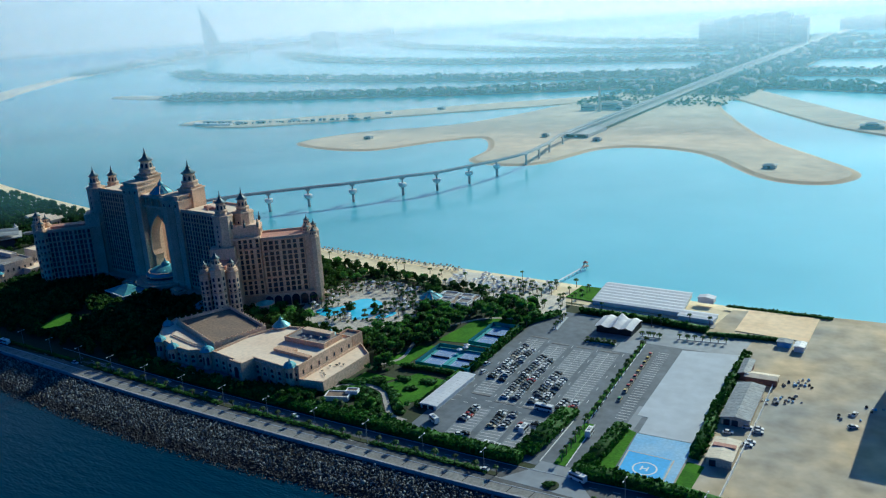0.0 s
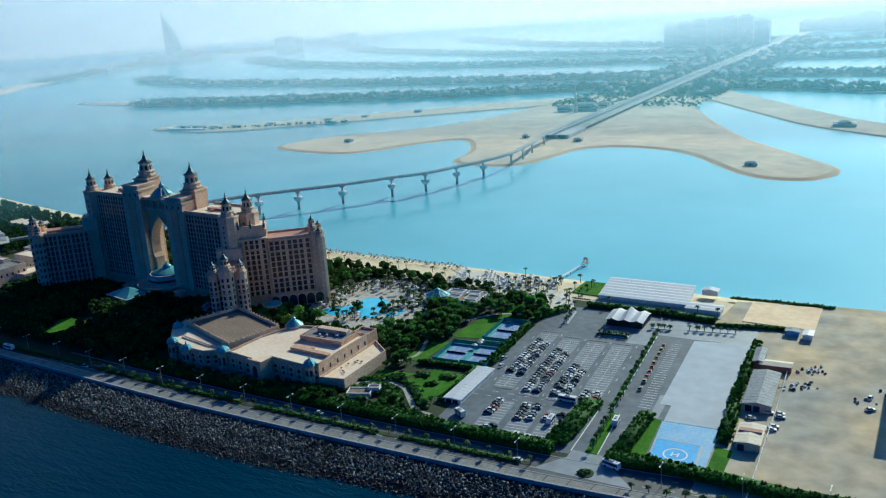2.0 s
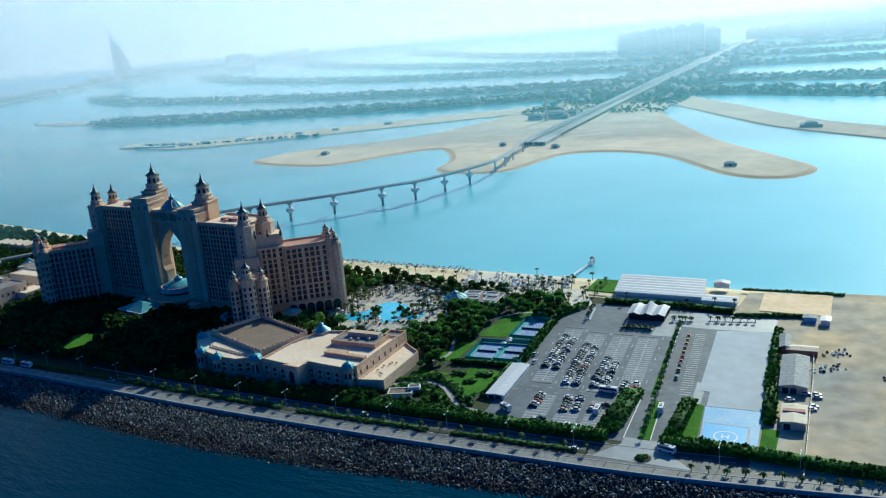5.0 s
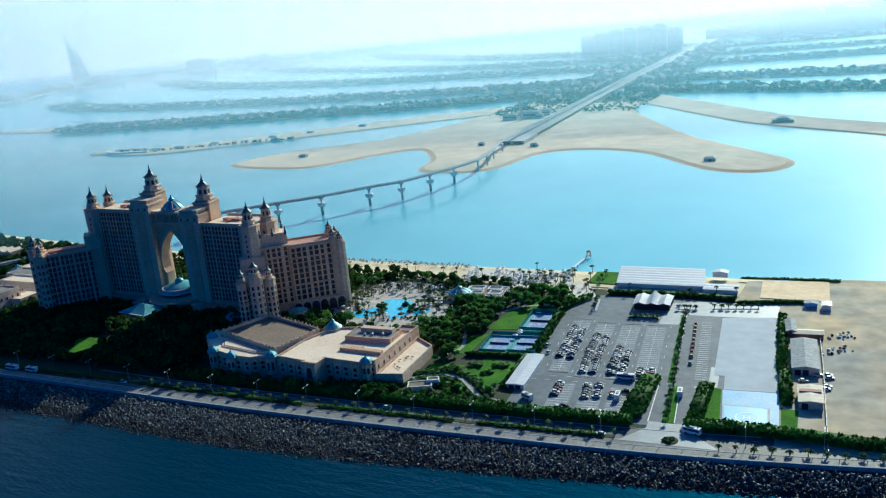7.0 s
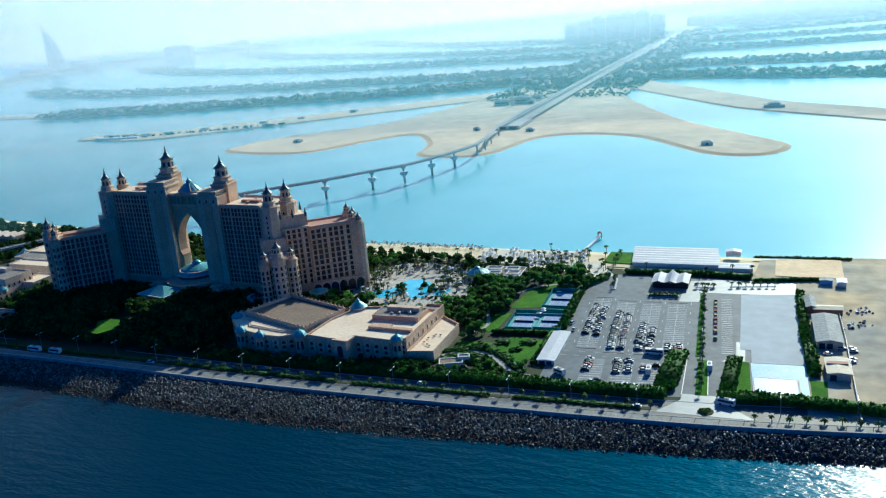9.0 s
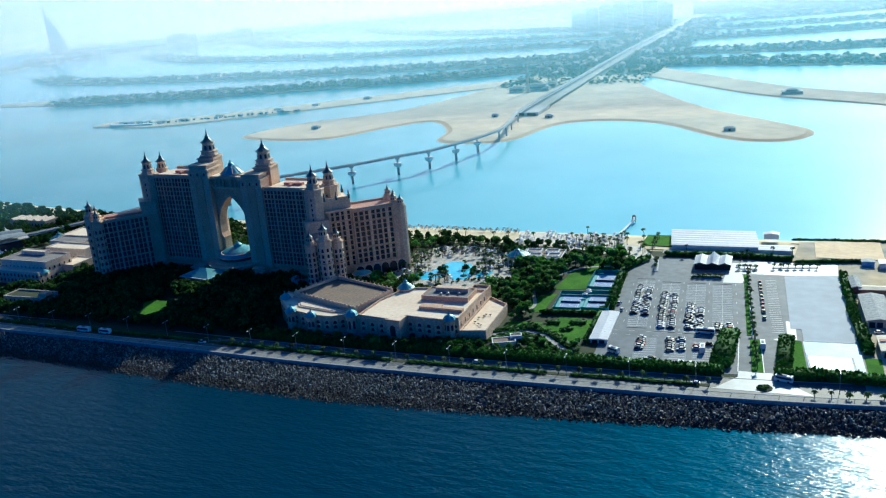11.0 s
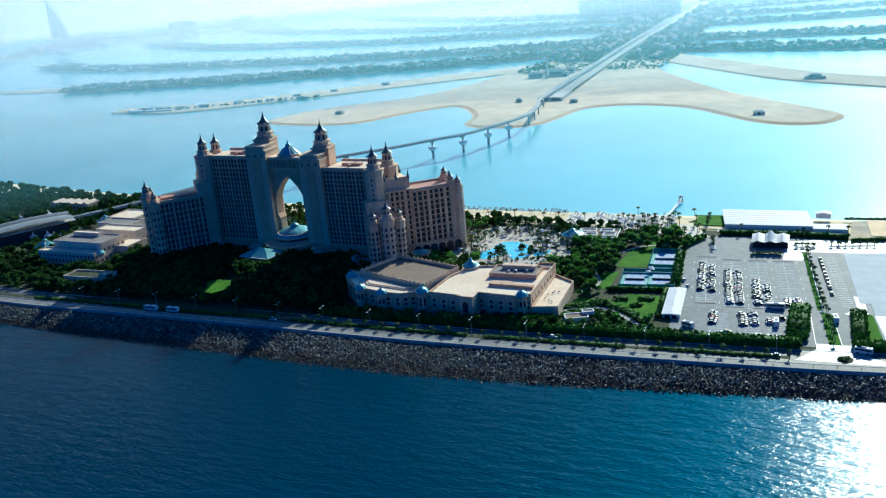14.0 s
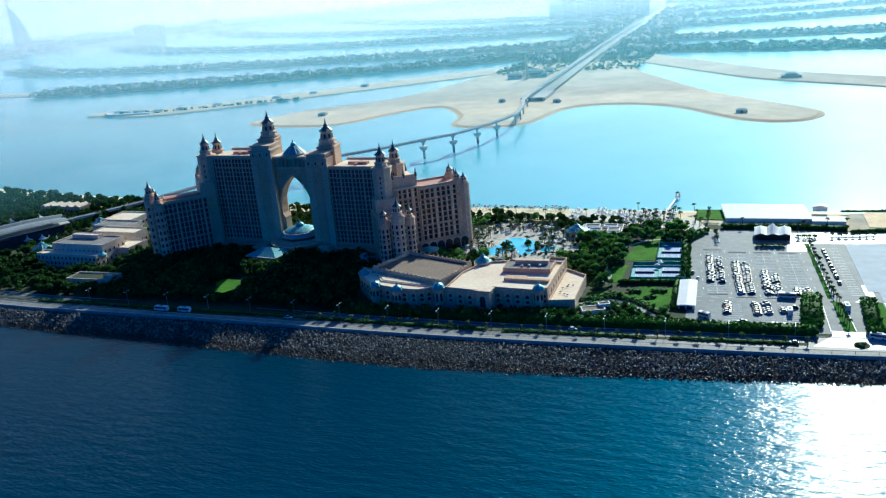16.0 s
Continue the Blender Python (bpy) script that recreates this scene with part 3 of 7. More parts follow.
part("deck", into(bridge_inv, ribbon(rail, 2.4, 2.4, 0.0, thick=1.5)), PIER, bridge, "grey concrete twin-beam deck")
rails = ribbon(rail, 2.4, -2.0, 0.5, thick=0.5)
part("guide_beam", into(bridge_inv, ribbon(rail, -2.0, 2.4, 0.5, rails, thick=0.5)), PIER, bridge)
cap_mesh = mesh_of("pile_cap", Solid().lathe(0, 0, [(1.8, 8.2), (2.8, 8.5), (3.9, 9.6), (4.2, 10.6), (4.2, 12.0), (3.4, 12.6)], 8, math.pi / 8), WHITE)
pier = Solid().box(-0.8, 0.8, -0.6, 0.6, 12.6, 16.2).box(-2.2, 2.2, -0.8, 0.8, 16.0, 17.7)
pile_mesh = mesh_of("pile", Solid().lathe(0, 0, [(0.4, -2.0), (0.4, 9.6)], 6), PIER)
pier_mesh = mesh_of("pier", pier, PIER)
for x, y, turn in ((-640, 530, 50), (-610, 566, 45), (-581, 594, 45), (-555, 621, 45), (-525, 652, 45), (-493, 691, 50), (-470, 718, 55), (-455.5, 757, 70), (-445, 797, 78)):
    p = part("pier", pier_mesh, None, bridge)
    p.matrix_local = bridge_inv @ pose(x, y, WATER, 0, 0, turn)
    for k in range(6):
        leg = part("pile", pile_mesh, None, bridge)
        leg.matrix_local = bridge_inv @ pose(x, y, WATER, 0, 0, turn) @ pose(0.95 * math.cos(k * math.pi / 3), 0.95 * math.sin(k * math.pi / 3), 0)
    c = part("pile_cap", cap_mesh, None, bridge, "pale painted pile cap")
    c.matrix_local = bridge_inv @ pose(x, y, WATER, 0, 0, turn)
land_pier = mesh_of("land_pier", Solid().box(-0.9, 0.9, -0.7, 0.7, -14.0, -3.4).box(-2.3, 2.3, -0.8, 0.8, -3.4, -1.75), PIER)
for x, y, h in ((-684, 470, 7.5), (-720, 418, 6.5), (-752, 380, 6), (-786, 352, 5.7), (-820, 325, 5.5), (-437, 850, 12), (-441, 890, 10.7), (-447, 930, 9.5), (-455, 985, 8.7)):
    p = part("land_pier", land_pier, None, bridge)
    p.matrix_local = bridge_inv @ pose(x, y, h, 0, 0, 50 if x < -600 else 85)

# added upright sheets that imitate haze between the far lands
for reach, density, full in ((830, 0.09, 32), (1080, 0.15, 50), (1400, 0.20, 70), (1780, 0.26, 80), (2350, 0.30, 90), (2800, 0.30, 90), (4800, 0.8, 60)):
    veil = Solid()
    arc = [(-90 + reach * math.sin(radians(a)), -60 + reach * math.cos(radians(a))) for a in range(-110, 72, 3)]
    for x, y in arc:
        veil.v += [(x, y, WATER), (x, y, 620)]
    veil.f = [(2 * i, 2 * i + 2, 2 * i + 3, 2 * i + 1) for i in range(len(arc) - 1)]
    structure("haze_layer", veil, haze_material(density, full, (0.29, 0.71, 0.87) if reach < 1100 else (0.53, 0.70, 0.90) if reach < 1900 else (0.83, 0.725, 0.77)), "tinted see-through sheet standing in for haze over the water", "haze")


# ---- the hotel ----
HOTEL = pose(-466, 372, 0, 0, 0, -4.5)
hotel = thing("hotel", HOTEL, "huge pink palace hotel with an arched gate and spired towers", "hotel")


def frame_of(a, b):
    """The upright plane through a and b: x along it, y outward on its right, z up."""
    d = Vector((b[0] - a[0], b[1] - a[1], 0))
    ang = math.atan2(d.y, d.x)
    return Matrix.Translation((a[0], a[1], 0)) @ Matrix.Rotation(ang, 4, "Z"), d.length


def window_mesh(w, h):
    s = Solid()
    n = 5
    rim = [(-w / 2, 0), (w / 2, 0)] + [(w / 2 * math.cos(math.pi * k / n), h - w / 2 + w / 2 * math.sin(math.pi * k / n)) for k in range(n + 1)]
    k = len(rim)
    s.add([(x, 0.0, z) for x, z in rim] + [(x, 0.25, z) for x, z in rim], [tuple(range(k))] + [(i, k + i, k + (i + 1) % k, (i + 1) % k) for i in range(k)])
    return mesh_of("window", s, BALCONY_GLASS)


WINDOWS = {}


def pane(w, h):
    key = (round(w, 2), round(h, 2))
    if key not in WINDOWS:
        WINDOWS[key] = window_mesh(*key)
    return WINDOWS[key]


def facade(owner, a, b, out, z0, z1, floors, bays, mat=None, deep=1.6, rib=0.30):
    """Ribs and floor bands standing proud of a wall between a and b, with a window in each bay."""
    if (b[1] - a[1]) * out[0] - (b[0] - a[0]) * out[1] < 0:
        a, b = b, a
    m, length = frame_of(a, b)
    bay, floor = length / bays, (z1 - z0) / floors
    for i in range(bays + 1):
        w = bay * rib * (0.85 if i % 3 else 1.5)
        part("rib", Solid().box(max(0, i * bay - w / 2), min(length, i * bay + w / 2), -deep, 0, z0, z1, m), mat or STUCCO_PALE, owner)
    for j in range(floors + 1):
        heavy = j in (0, floors, floors - 2, 3)
        part("floor_band", Solid().box(0, length, -(deep * 1.12 if heavy else max(0.36, deep * 0.4)), 0, z0 + j * floor - (0.4 if heavy else 0.1), z0 + j * floor + (0.6 if heavy else 0.5), m), mat or STUCCO, owner)
    me = pane(bay * 0.78, floor * 0.86)
    for i in range(bays):
        for j in range(floors):
            w = part("window", me, None, owner)
            w.matrix_local = m @ pose((i + 0.5) * bay, -0.28, z0 + j * floor + 0.5)


def small_windows(owner, a, b, z0, z1, floors, cols, size=(0.9, 1.7)):
    """Single openings in a plain wall from a to b."""
    m, length = frame_of(a, b)
    me = pane(*size)
    for i in range(cols):
        for j in range(floors):
            w = part("window", me, None, owner)
            w.matrix_local = m @ pose((i + 0.5) * length / cols, -0.12, z0 + (j + 0.2) * (z1 - z0) / floors)


def octagon(x, y, r):
    return [(x + r * math.cos(math.pi / 8 + k * math.pi / 4), y + r * math.sin(math.pi / 8 + k * math.pi / 4)) for k in range(8)]


def spire(owner, x, y, z0, tip, r):
    """A solid lantern on a drum, dark panes for its shaded openings, with a flared dark roof and a finial."""
    h = tip - z0
    part("lantern", Solid().lathe(x, y, [(r * 1.25, z0), (r * 1.25, z0 + 0.04 * h), (r * 1.1, z0 + 0.06 * h), (r * 1.06, z0 + 0.14 * h), (r * 1.18, z0 + 0.16 * h), (r * 1.18, z0 + 0.19 * h), (r * 0.90, z0 + 0.21 * h), (r * 0.74, z0 + 0.46 * h), (r * 0.92, z0 + 0.49 * h), (r * 0.92, z0 + 0.52 * h)], 8, math.pi / 8), STUCCO_PALE, owner)
    # dark panes painted in for the shade inside the lantern
    me = pane(r * 0.30, 0.17 * h)
    for k in range(8):
        w = part("opening", me, None, owner)
        w.matrix_local = Matrix.Translation((x, y, z0 + 0.24 * h)) @ Matrix.Rotation(k * math.pi / 4 + math.pi / 2, 4, "Z") @ Matrix.Translation((0, -r * 0.84, 0)) @ Matrix.Rotation(-0.08, 4, 'X')
    part("spire_roof", Solid().lathe(x, y, [(r * 1.06, z0 + 0.52 * h), (r * 0.86, z0 + 0.545 * h), (r * 0.58, z0 + 0.60 * h), (r * 0.36, z0 + 0.66 * h), (r * 0.25, z0 + 0.70 * h), (r * 0.33, z0 + 0.73 * h), (r * 0.17, z0 + 0.78 * h), (r * 0.06, z0 + 0.86 * h)], 8, math.pi / 8), SLATE, owner, "dark verdigris flared roof")
    part("finial", Solid().lathe(x, y, [(0.05 * r, z0 + 0.84 * h), (0.11 * r, z0 + 0.88 * h), (0.05 * r, z0 + 0.91 * h), (0.03 * r, tip)], 6), SLATE, owner)


def dome(owner, x, y, z0, r, h, name="dome", drum=0.0, seg=16):
    """A flared teal dome with a small lantern and standing ribs."""
    if drum:
        part("drum", Solid().lathe(x, y, [(r * 1.02, z0 - drum), (r * 1.02, z0 - 0.3), (r * 1.14, z0 - 0.2), (r * 1.14, z0 + 0.1)], 12), STUCCO_PALE, owner)
    rings = [(1.12, 0.0), (1.08, 0.03), (0.92, 0.12), (0.80, 0.22), (0.64, 0.34), (0.45, 0.45), (0.27, 0.53), (0.22, 0.56), (0.26, 0.62), (0.27, 0.68), (0.17, 0.76), (0.07, 0.83), (0.07, 0.88), (0.02, 1.0)]
    d = part(name, Solid().lathe(x, y, [(r * q, z0 + h * k) for q, k in rings], seg), TEAL, owner, "flared teal copper dome")
    if r > 5:
        for k in range(8):
            a = 2 * math.pi * k / 8
            c, sn = math.cos(a), math.sin(a)
            rib = Solid()
            for q, kk in rings[1:7]:
                for off, up in ((-0.035 * r, 0.0), (0.0, 0.05 * r), (0.035 * r, 0.0)):
                    rib.v.append((x + c * r * q - sn * off, y + sn * r * q + c * off, z0 + h * kk + up))
            for j in range(5):
                rib.f += [(3 * j, 3 * j + 1, 3 * j + 4, 3 * j + 3), (3 * j + 1, 3 * j + 2, 3 * j + 5, 3 * j + 4)]
            part("dome_rib", rib, STUCCO_PALE, owner)
    return d


# towers and crowns are turned off axis so their east faces catch sun
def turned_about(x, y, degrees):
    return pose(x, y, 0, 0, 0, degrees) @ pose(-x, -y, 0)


# the slab on both sides of the gate: west is a storey taller
for s, roof, wall_top, tip, back_tip, gate_top, gate_tip in ((-1, 67.5, 69.2, 84.5, 82.0, 75.5, 97.0), (1, 60.8, 62.3, 77.0, 76.0, 70.0, 91.0)):
    def X(u):
        return s * u

    def span(u0, u1):
        return (min(X(u0), X(u1)), max(X(u0), X(u1)))

    block = part("main_block", Solid().box(*span(29, 64), -2.0, 24, 0, roof), STUCCO, hotel)
    part("roof", Solid().box(*span(30, 64), -1.3, 23.3, roof, roof + 0.25), ROOF_PINK, block, "pink screed roof")
    for v0, v1 in ((-2.2, -1.5), (23.4, 24.1)):
        part("parapet", Solid().box(*span(29, 63.8), v0, v1, roof, wall_top), STUCCO_PALE, block)
    part("skylight", Solid().box(*span(38, 52), 9, 12, roof + 0.2, roof + 1.8).box(*span(44, 46), 6, 15, roof + 0.2, roof + 1.6), TILE_RED, block)
    a, b = sorted((X(29.5), X(62.5)))
    facade(block, (a, -2.0), (b, -2.0), (0, -1), 10.5, roof - 0.6, 17 if s > 0 else 18, 12, deep=0.55, rib=0.27)
    # gate tower
    tower = part("gate_tower", Solid().box(*span(13.5, 28.5), -5.0, 11, 0, gate_top - 3).box(*span(14.5, 27.5), -4.2, 10.4, gate_top - 2.2, gate_top), STUCCO_PALE, hotel)
    part("cornice", Solid().box(*span(12.8, 29.2), -5.7, 11.6, gate_top - 3, gate_top - 2.2).box(*span(13.6, 28.4), -5.0, 11.2, gate_top, gate_top + 0.7), STUCCO_PALE, tower)
    part("pilaster", Solid().box(*span(18, 24), -5.5, -5.0, 8, gate_top - 6), STUCCO, tower)
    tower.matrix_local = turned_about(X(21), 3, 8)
    small_windows(tower, (X(28.5) if s < 0 else X(13.5), -5.5), (X(13.5) if s < 0 else X(28.5), -5.5), gate_top - 7, gate_top - 3.4, 1, 3)
    crown = part("tower_crown", Solid().box(*span(17.0, 28.6), 6.5, 18.5, roof - 2, gate_top + 3.2).box(*span(18.0, 27.6), 7.5, 17.5, gate_top + 3.2, gate_top + 4.1), STUCCO, hotel)
    part("cornice", Solid().box(*span(16.4, 29.2), 5.9, 19.1, gate_top + 2.3, gate_top + 3.1), STUCCO_PALE, crown)
    spire(crown, X(22.4), 12.4, gate_top + 4.0, gate_tip, 5.0)
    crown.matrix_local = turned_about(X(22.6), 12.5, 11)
    # end towers, one before and one behind
    for v, tp, u in ((-0.8, tip, 67.3), (14.5, back_tip, 69.0)):
        zt = tp - 15.0
        end = part("end_tower", Solid().prism(octagon(X(u), v, 6.4), 0, zt), STUCCO_PALE, hotel)
        part("cornice", Solid().prism(octagon(X(u), v, 6.9), zt - 1.0, zt - 0.3), STUCCO_PALE, end)
        spire(end, X(u), v, zt, tp, 3.7)
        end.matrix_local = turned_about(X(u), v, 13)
        for j in range(14):
            w = part("window", pane(0.9, 1.7), None, end)
            w.matrix_local = pose(X(u), v - 5.95, 14 + j * (zt - 18) / 14)
    # forward wing, at an angle
    reach = 40.0 if s < 0 else 31.0
    d = Vector((s * 0.66, -0.75)).normalized()
    q = Vector((d.y, -d.x)) * (1 if s > 0 else -1)  # towards the middle of the forecourt
    root = Vector((X(66), -1.0))
    end_c = root + d * reach
    half = 8.5
    low = 43.0 if s < 0 else 33.5
    wing_poly = [tuple(root + q * half), tuple(end_c + q * half), tuple(end_c - q * half), tuple(root - q * half)]
    wing = part("wing", Solid().prism(wing_poly, 0, low), STUCCO, hotel)
    part("roof", Solid().prism([tuple(root + q * 7.6), tuple(end_c + q * 7.6 - d), tuple(end_c - q * 7.6 - d), tuple(root - q * 7.6)], low, low + 0.2), ROOF_PINK, wing)
    for side in (1, -1):
        p0, p1 = root + q * side * half + d * 7, end_c + q * side * half - d * 4
        facade(wing, tuple(p0), tuple(p1), tuple(q * side), 6, low - 0.5, 10 if s < 0 else 8, 10 if s < 0 else 8, deep=0.8, rib=0.3)
        part("parapet", Solid().prism([tuple(root + q * side * half), tuple(end_c + q * side * half), tuple(end_c + q * side * (half - 0.7)), tuple(root + q * side * (half - 0.7))], low, low + 1.3), STUCCO_PALE, wing)
    part("roof_house", Solid().prism([tuple(root + q * 4 + d * 6), tuple(end_c + q * 4 - d * 6), tuple(end_c - q * 4 - d * 6), tuple(root - q * 4 + d * 6)], low, low + 2.2), TILE_RED, wing, "red clay-tiled roof house")
    part("step", Solid().prism([tuple(root + q * 7.5), tuple(root + q * 7.5 + d * 10), tuple(root - q * 7.5 + d * 10), tuple(root - q * 7.5)], low, low + 9), STUCCO_PALE, wing)
    for k, up in ((-1, 0.0), (0, 5.0), (1, 0.0)):
        c = end_c + q * (k * 8.0) + d * (2.5 if k == 0 else -1.0)
        top = low + 1.5 + up * 0.6
        tur = part("end_turret", Solid().prism(octagon(c.x, c.y, 4.4 if k == 0 else 3.6), 0, top), STUCCO_PALE, hotel)
        spire(tur, c.x, c.y, top, top + (11.0 if k == 0 else 8.5), 2.9 if k == 0 else 2.2)
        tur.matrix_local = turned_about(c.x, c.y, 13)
        me = pane(1.35, 2.3)
        rr = (4.4 if k == 0 else 3.6) * 0.924
        part("cornice", Solid().prism(octagon(c.x, c.y, 4.9 if k == 0 else 4.1), top - 1.2, top - 0.5), STUCCO, tur)
        part("string_course", Solid().prism(octagon(c.x, c.y, 4.7 if k == 0 else 3.9), top * 0.62, top * 0.62 + 0.5), STUCCO, tur)
        for j in range(8):
            for turn in (-45, 0, 45, 90):
                w = part("window", me, None, tur)
                w.matrix_local = pose(c.x, c.y, 5 + j * (top - 9) / 8, 0, 0, turn) @ pose(0, -rr - 0.1, 0)
    # back wing
    d = Vector((s * 0.72, 0.69)).normalized()
    q = Vector((d.y, -d.x)) * s  # outward
    root = Vector((X(68.5), 11.0))
    end_c = root + d * 44
    high, low = (58.0, 48.0) if s < 0 else (53.0, 44.0)
    half = 9.5
    wing = part("wing", Solid().prism([tuple(root + q * half), tuple(end_c + q * half), tuple(end_c - q * half), tuple(root - q * half)], 0, low), STUCCO, hotel)
    part("roof", Solid().prism([tuple(root + q * 8.7), tuple(end_c + q * 8.7 - d), tuple(end_c - q * 8.7 - d), tuple(root - q * 8.7)], low, low + 0.2), TILE_RED, wing, "red clay-tiled flat roof")
    for side in (1, -1):
        part("parapet", Solid().prism([tuple(root + q * side * half), tuple(end_c + q * side * half), tuple(end_c + q * side * (half - 0.7)), tuple(root + q * side * (half - 0.7))], low, low + 1.4), STUCCO_PALE, wing)
    p0, p1 = root + q * half + d * 13, end_c + q * half - d * 5
    facade(wing, tuple(p0), tuple(p1), tuple(q), 9, low - 0.4, 10, 7, deep=1.5, rib=0.34)
    bastion = part("step", Solid().prism([tuple(root + q * 10.5 - d * 4), tuple(root + q * 10.5 + d * 12), tuple(root - q * 9 + d * 12), tuple(root - q * 9 - d * 4)], 0, high), STUCCO_PALE, hotel)
    part("roof", Solid().prism([tuple(root + q * 9.5 - d * 4), tuple(root + q * 9.5 + d * 11), tuple(root - q * 8 + d * 11), tuple(root - q * 8 - d * 4)], high, high + 0.2), ROOF_PINK, bastion)
    part("parapet", Solid().prism([tuple(root + q * 11 - d * 4), tuple(root + q * 11 + d * 12.5), tuple(root + q * 10.2 + d * 12.5), tuple(root + q * 10.2 - d * 4)], high - 1, high + 1.5), STUCCO_PALE, bastion)
    p0, p1 = root + q * 10.5 - d * 2, root + q * 10.5 + d * 12
    facade(bastion, tuple(p0), tuple(p1), tuple(q), 9, high - 7, 11, 4, deep=1.8, rib=0.4)
    facade(bastion, tuple(root + q * 9.5 + d * 12), tuple(root - q * 8 + d * 12), tuple(d), low + 2, high - 2, 2, 5, deep=0.8)
    part("cornice", Solid().prism([tuple(root + q * 13.6 - d * 4.5), tuple(root + q * 13.6 + d * 13), tuple(root + q * 10.5 + d * 13), tuple(root + q * 10.5 - d * 4.5)], high - 7, high - 6), STUCCO_PALE, bastion)
    for w, k in ((10.6, -3.6), (10.6, 4.0), (10.6, 12.0), (-8.4, 11.6)):
        c = root + q * w + d * k
        part("finial", Solid().lathe(c.x, c.y, [(0.8, high), (0.8, high + 2.2), (1.0, high + 2.4), (0.35, high + 3.0), (0.5, high + 3.6), (0.1, high + 5.4)], 8), SLATE, bastion)
    for w, k, up in ((-6.5, -3.0, 1.0), (6.5, -3.0, 0.0), (8.6, 1.0, -1.5), (-8.6, 1.0, -1.5)):
        c = end_c + q * w + d * k
        top = low + 1.2 + up * 1.5
        tur = part("end_turret", Solid().prism(octagon(c.x, c.y, 3.4), 0, top), STUCCO_PALE, hotel)
        spire(tur, c.x, c.y, top, top + 7.5, 2.3)
    # base arcade of the back wing
    part("plinth", Solid().prism([tuple(root + q * (half + 2.2) + d * 10), tuple(end_c + q * (half + 2.2)), tuple(end_c + q * half), tuple(root + q * half + d * 10)], 0, 8.5), STUCCO_PALE, wing)
    m, length = frame_of(tuple(root + q * (half + 2.2) + d * 11), tuple(end_c + q * (half + 2.2)))
    if s > 0:
        # dark panes on the plinth take the place of shaded arches
        me = pane(4.8, 7.0)
        for i in range(6):
            w = part("arch_opening", me, None, wing)
            w.matrix_local = m @ pose((i + 0.5) * length / 6, -0.1, 0.8)

# the gate between the towers, with a pointed arch
gate = Solid()
W2, APEX, SPRING, NECK = 12.0, 55.0, 34.0, 25.5
rim = [(-10.4, 6.0), (-10.4, NECK), (-10.0, NECK + 0.6), (-W2 + 0.2, NECK + 3.5), (-W2, SPRING)]
rim += [(-W2 * math.cos(k * math.pi / 16) ** 0.85, SPRING + (APEX - SPRING) * (0.72 * math.sin(k * math.pi / 16) + 0.28 * (k / 8) ** 3)) for k in range(1, 8)]
rim = rim + [(0.0, APEX)] + [(-x, z) for x, z in rim[::-1]]
top_z, back = 66.5, 7.0
for v, flip in ((0.5, 1), (back, -1)):
    k0 = len(gate.v)
    outer = [(-14.0 if x < 0 else 14.0, z) for x, z in rim]
    n = len(rim)
    mid_i = n // 2
    outer[mid_i] = (0.0, top_z)
    gate.v += [(x, v, z) for x, z in rim] + [(x, v, z) for x, z in outer] + [(-14.0, v, top_z), (14.0, v, top_z)]
    quads = []
    for i in range(n - 1):
        a, b = k0 + i, k0 + i + 1
        oa, ob_ = k0 + n + i, k0 + n + i + 1
        if i == mid_i - 1:
            quads.append((a, b, ob_, k0 + 2 * n, oa))
        elif i == mid_i:
            quads.append((a, b, ob_, k0 + 2 * n + 1, oa))
        else:
            quads.append((a, b, ob_, oa))
    gate.f += [q if flip > 0 else q[::-1] for q in quads]
n = len(rim)
stride = 2 * n + 2
gate.f += [(i, stride + i, stride + i + 1, i + 1) for i in range(n - 1)]
gate.f += [(2 * n, 2 * n + 1, stride + 2 * n + 1, stride + 2 * n)]
arch = part("arch_gate", gate, STUCCO, hotel, "pointed keyhole arch through the gate")
moulding = Solid()
for i in range(2, n - 3):
    (x0, z0), (x1, z1) = rim[i], rim[i + 1]
    k0 = len(moulding.v)
    g = lambda x, z: (x * 1.09, (z - 30) * 1.045 + 30)
    for x, z in ((x0, z0), (x1, z1), g(x1, z1), g(x0, z0)):
        moulding.v += [(x, -0.2, z), (x, 0.6, z)]
    moulding.f += [(k0, k0 + 2, k0 + 4, k0 + 6), (k0 + 7, k0 + 5, k0 + 4, k0 + 6), (k0, k0 + 1, k0 + 3, k0 + 2)]
part("moulding", moulding, STUCCO_PALE, arch)
bandstand = part("bridge_suite", Solid().box(-14, 14, -1.4, 8.2, 60.0, 61.2).box(-14, 14, -1.6, 12.4, 66.5, 68.0).box(-14, 14, 1.6, 11.9, 61.2, 66.5), STUCCO_PALE, hotel)
for u0, u1, v in ((-14, -13, -1.1), (13, 14, -1.1), (-3.6, -2.8, -1.5), (2.8, 3.6, -1.5), (-6.6, -6.0, -1.1), (-10, -9.4, -1.1), (6.0, 6.6, -1.1), (9.4, 10, -1.1)):
    part("loggia_column", Solid().box(u0, u1, v, -0.2, 61.2, 66.5), STUCCO_PALE, bandstand)
for u in (-11.5, -8, -4.8, 0, 4.8, 8, 11.5):
    w = part("window", pane(1.9, 4.2), None, bandstand)
    w.matrix_local = pose(u, 1.3, 61.4)
part("roof", Solid().box(-13.5, 13.5, -0.8, 11.8, 68.0, 68.3), ROOF_PINK, bandstand)
dome(bandstand, 0, 5.5, 69.4, 6.9, 8.8, drum=1.6)
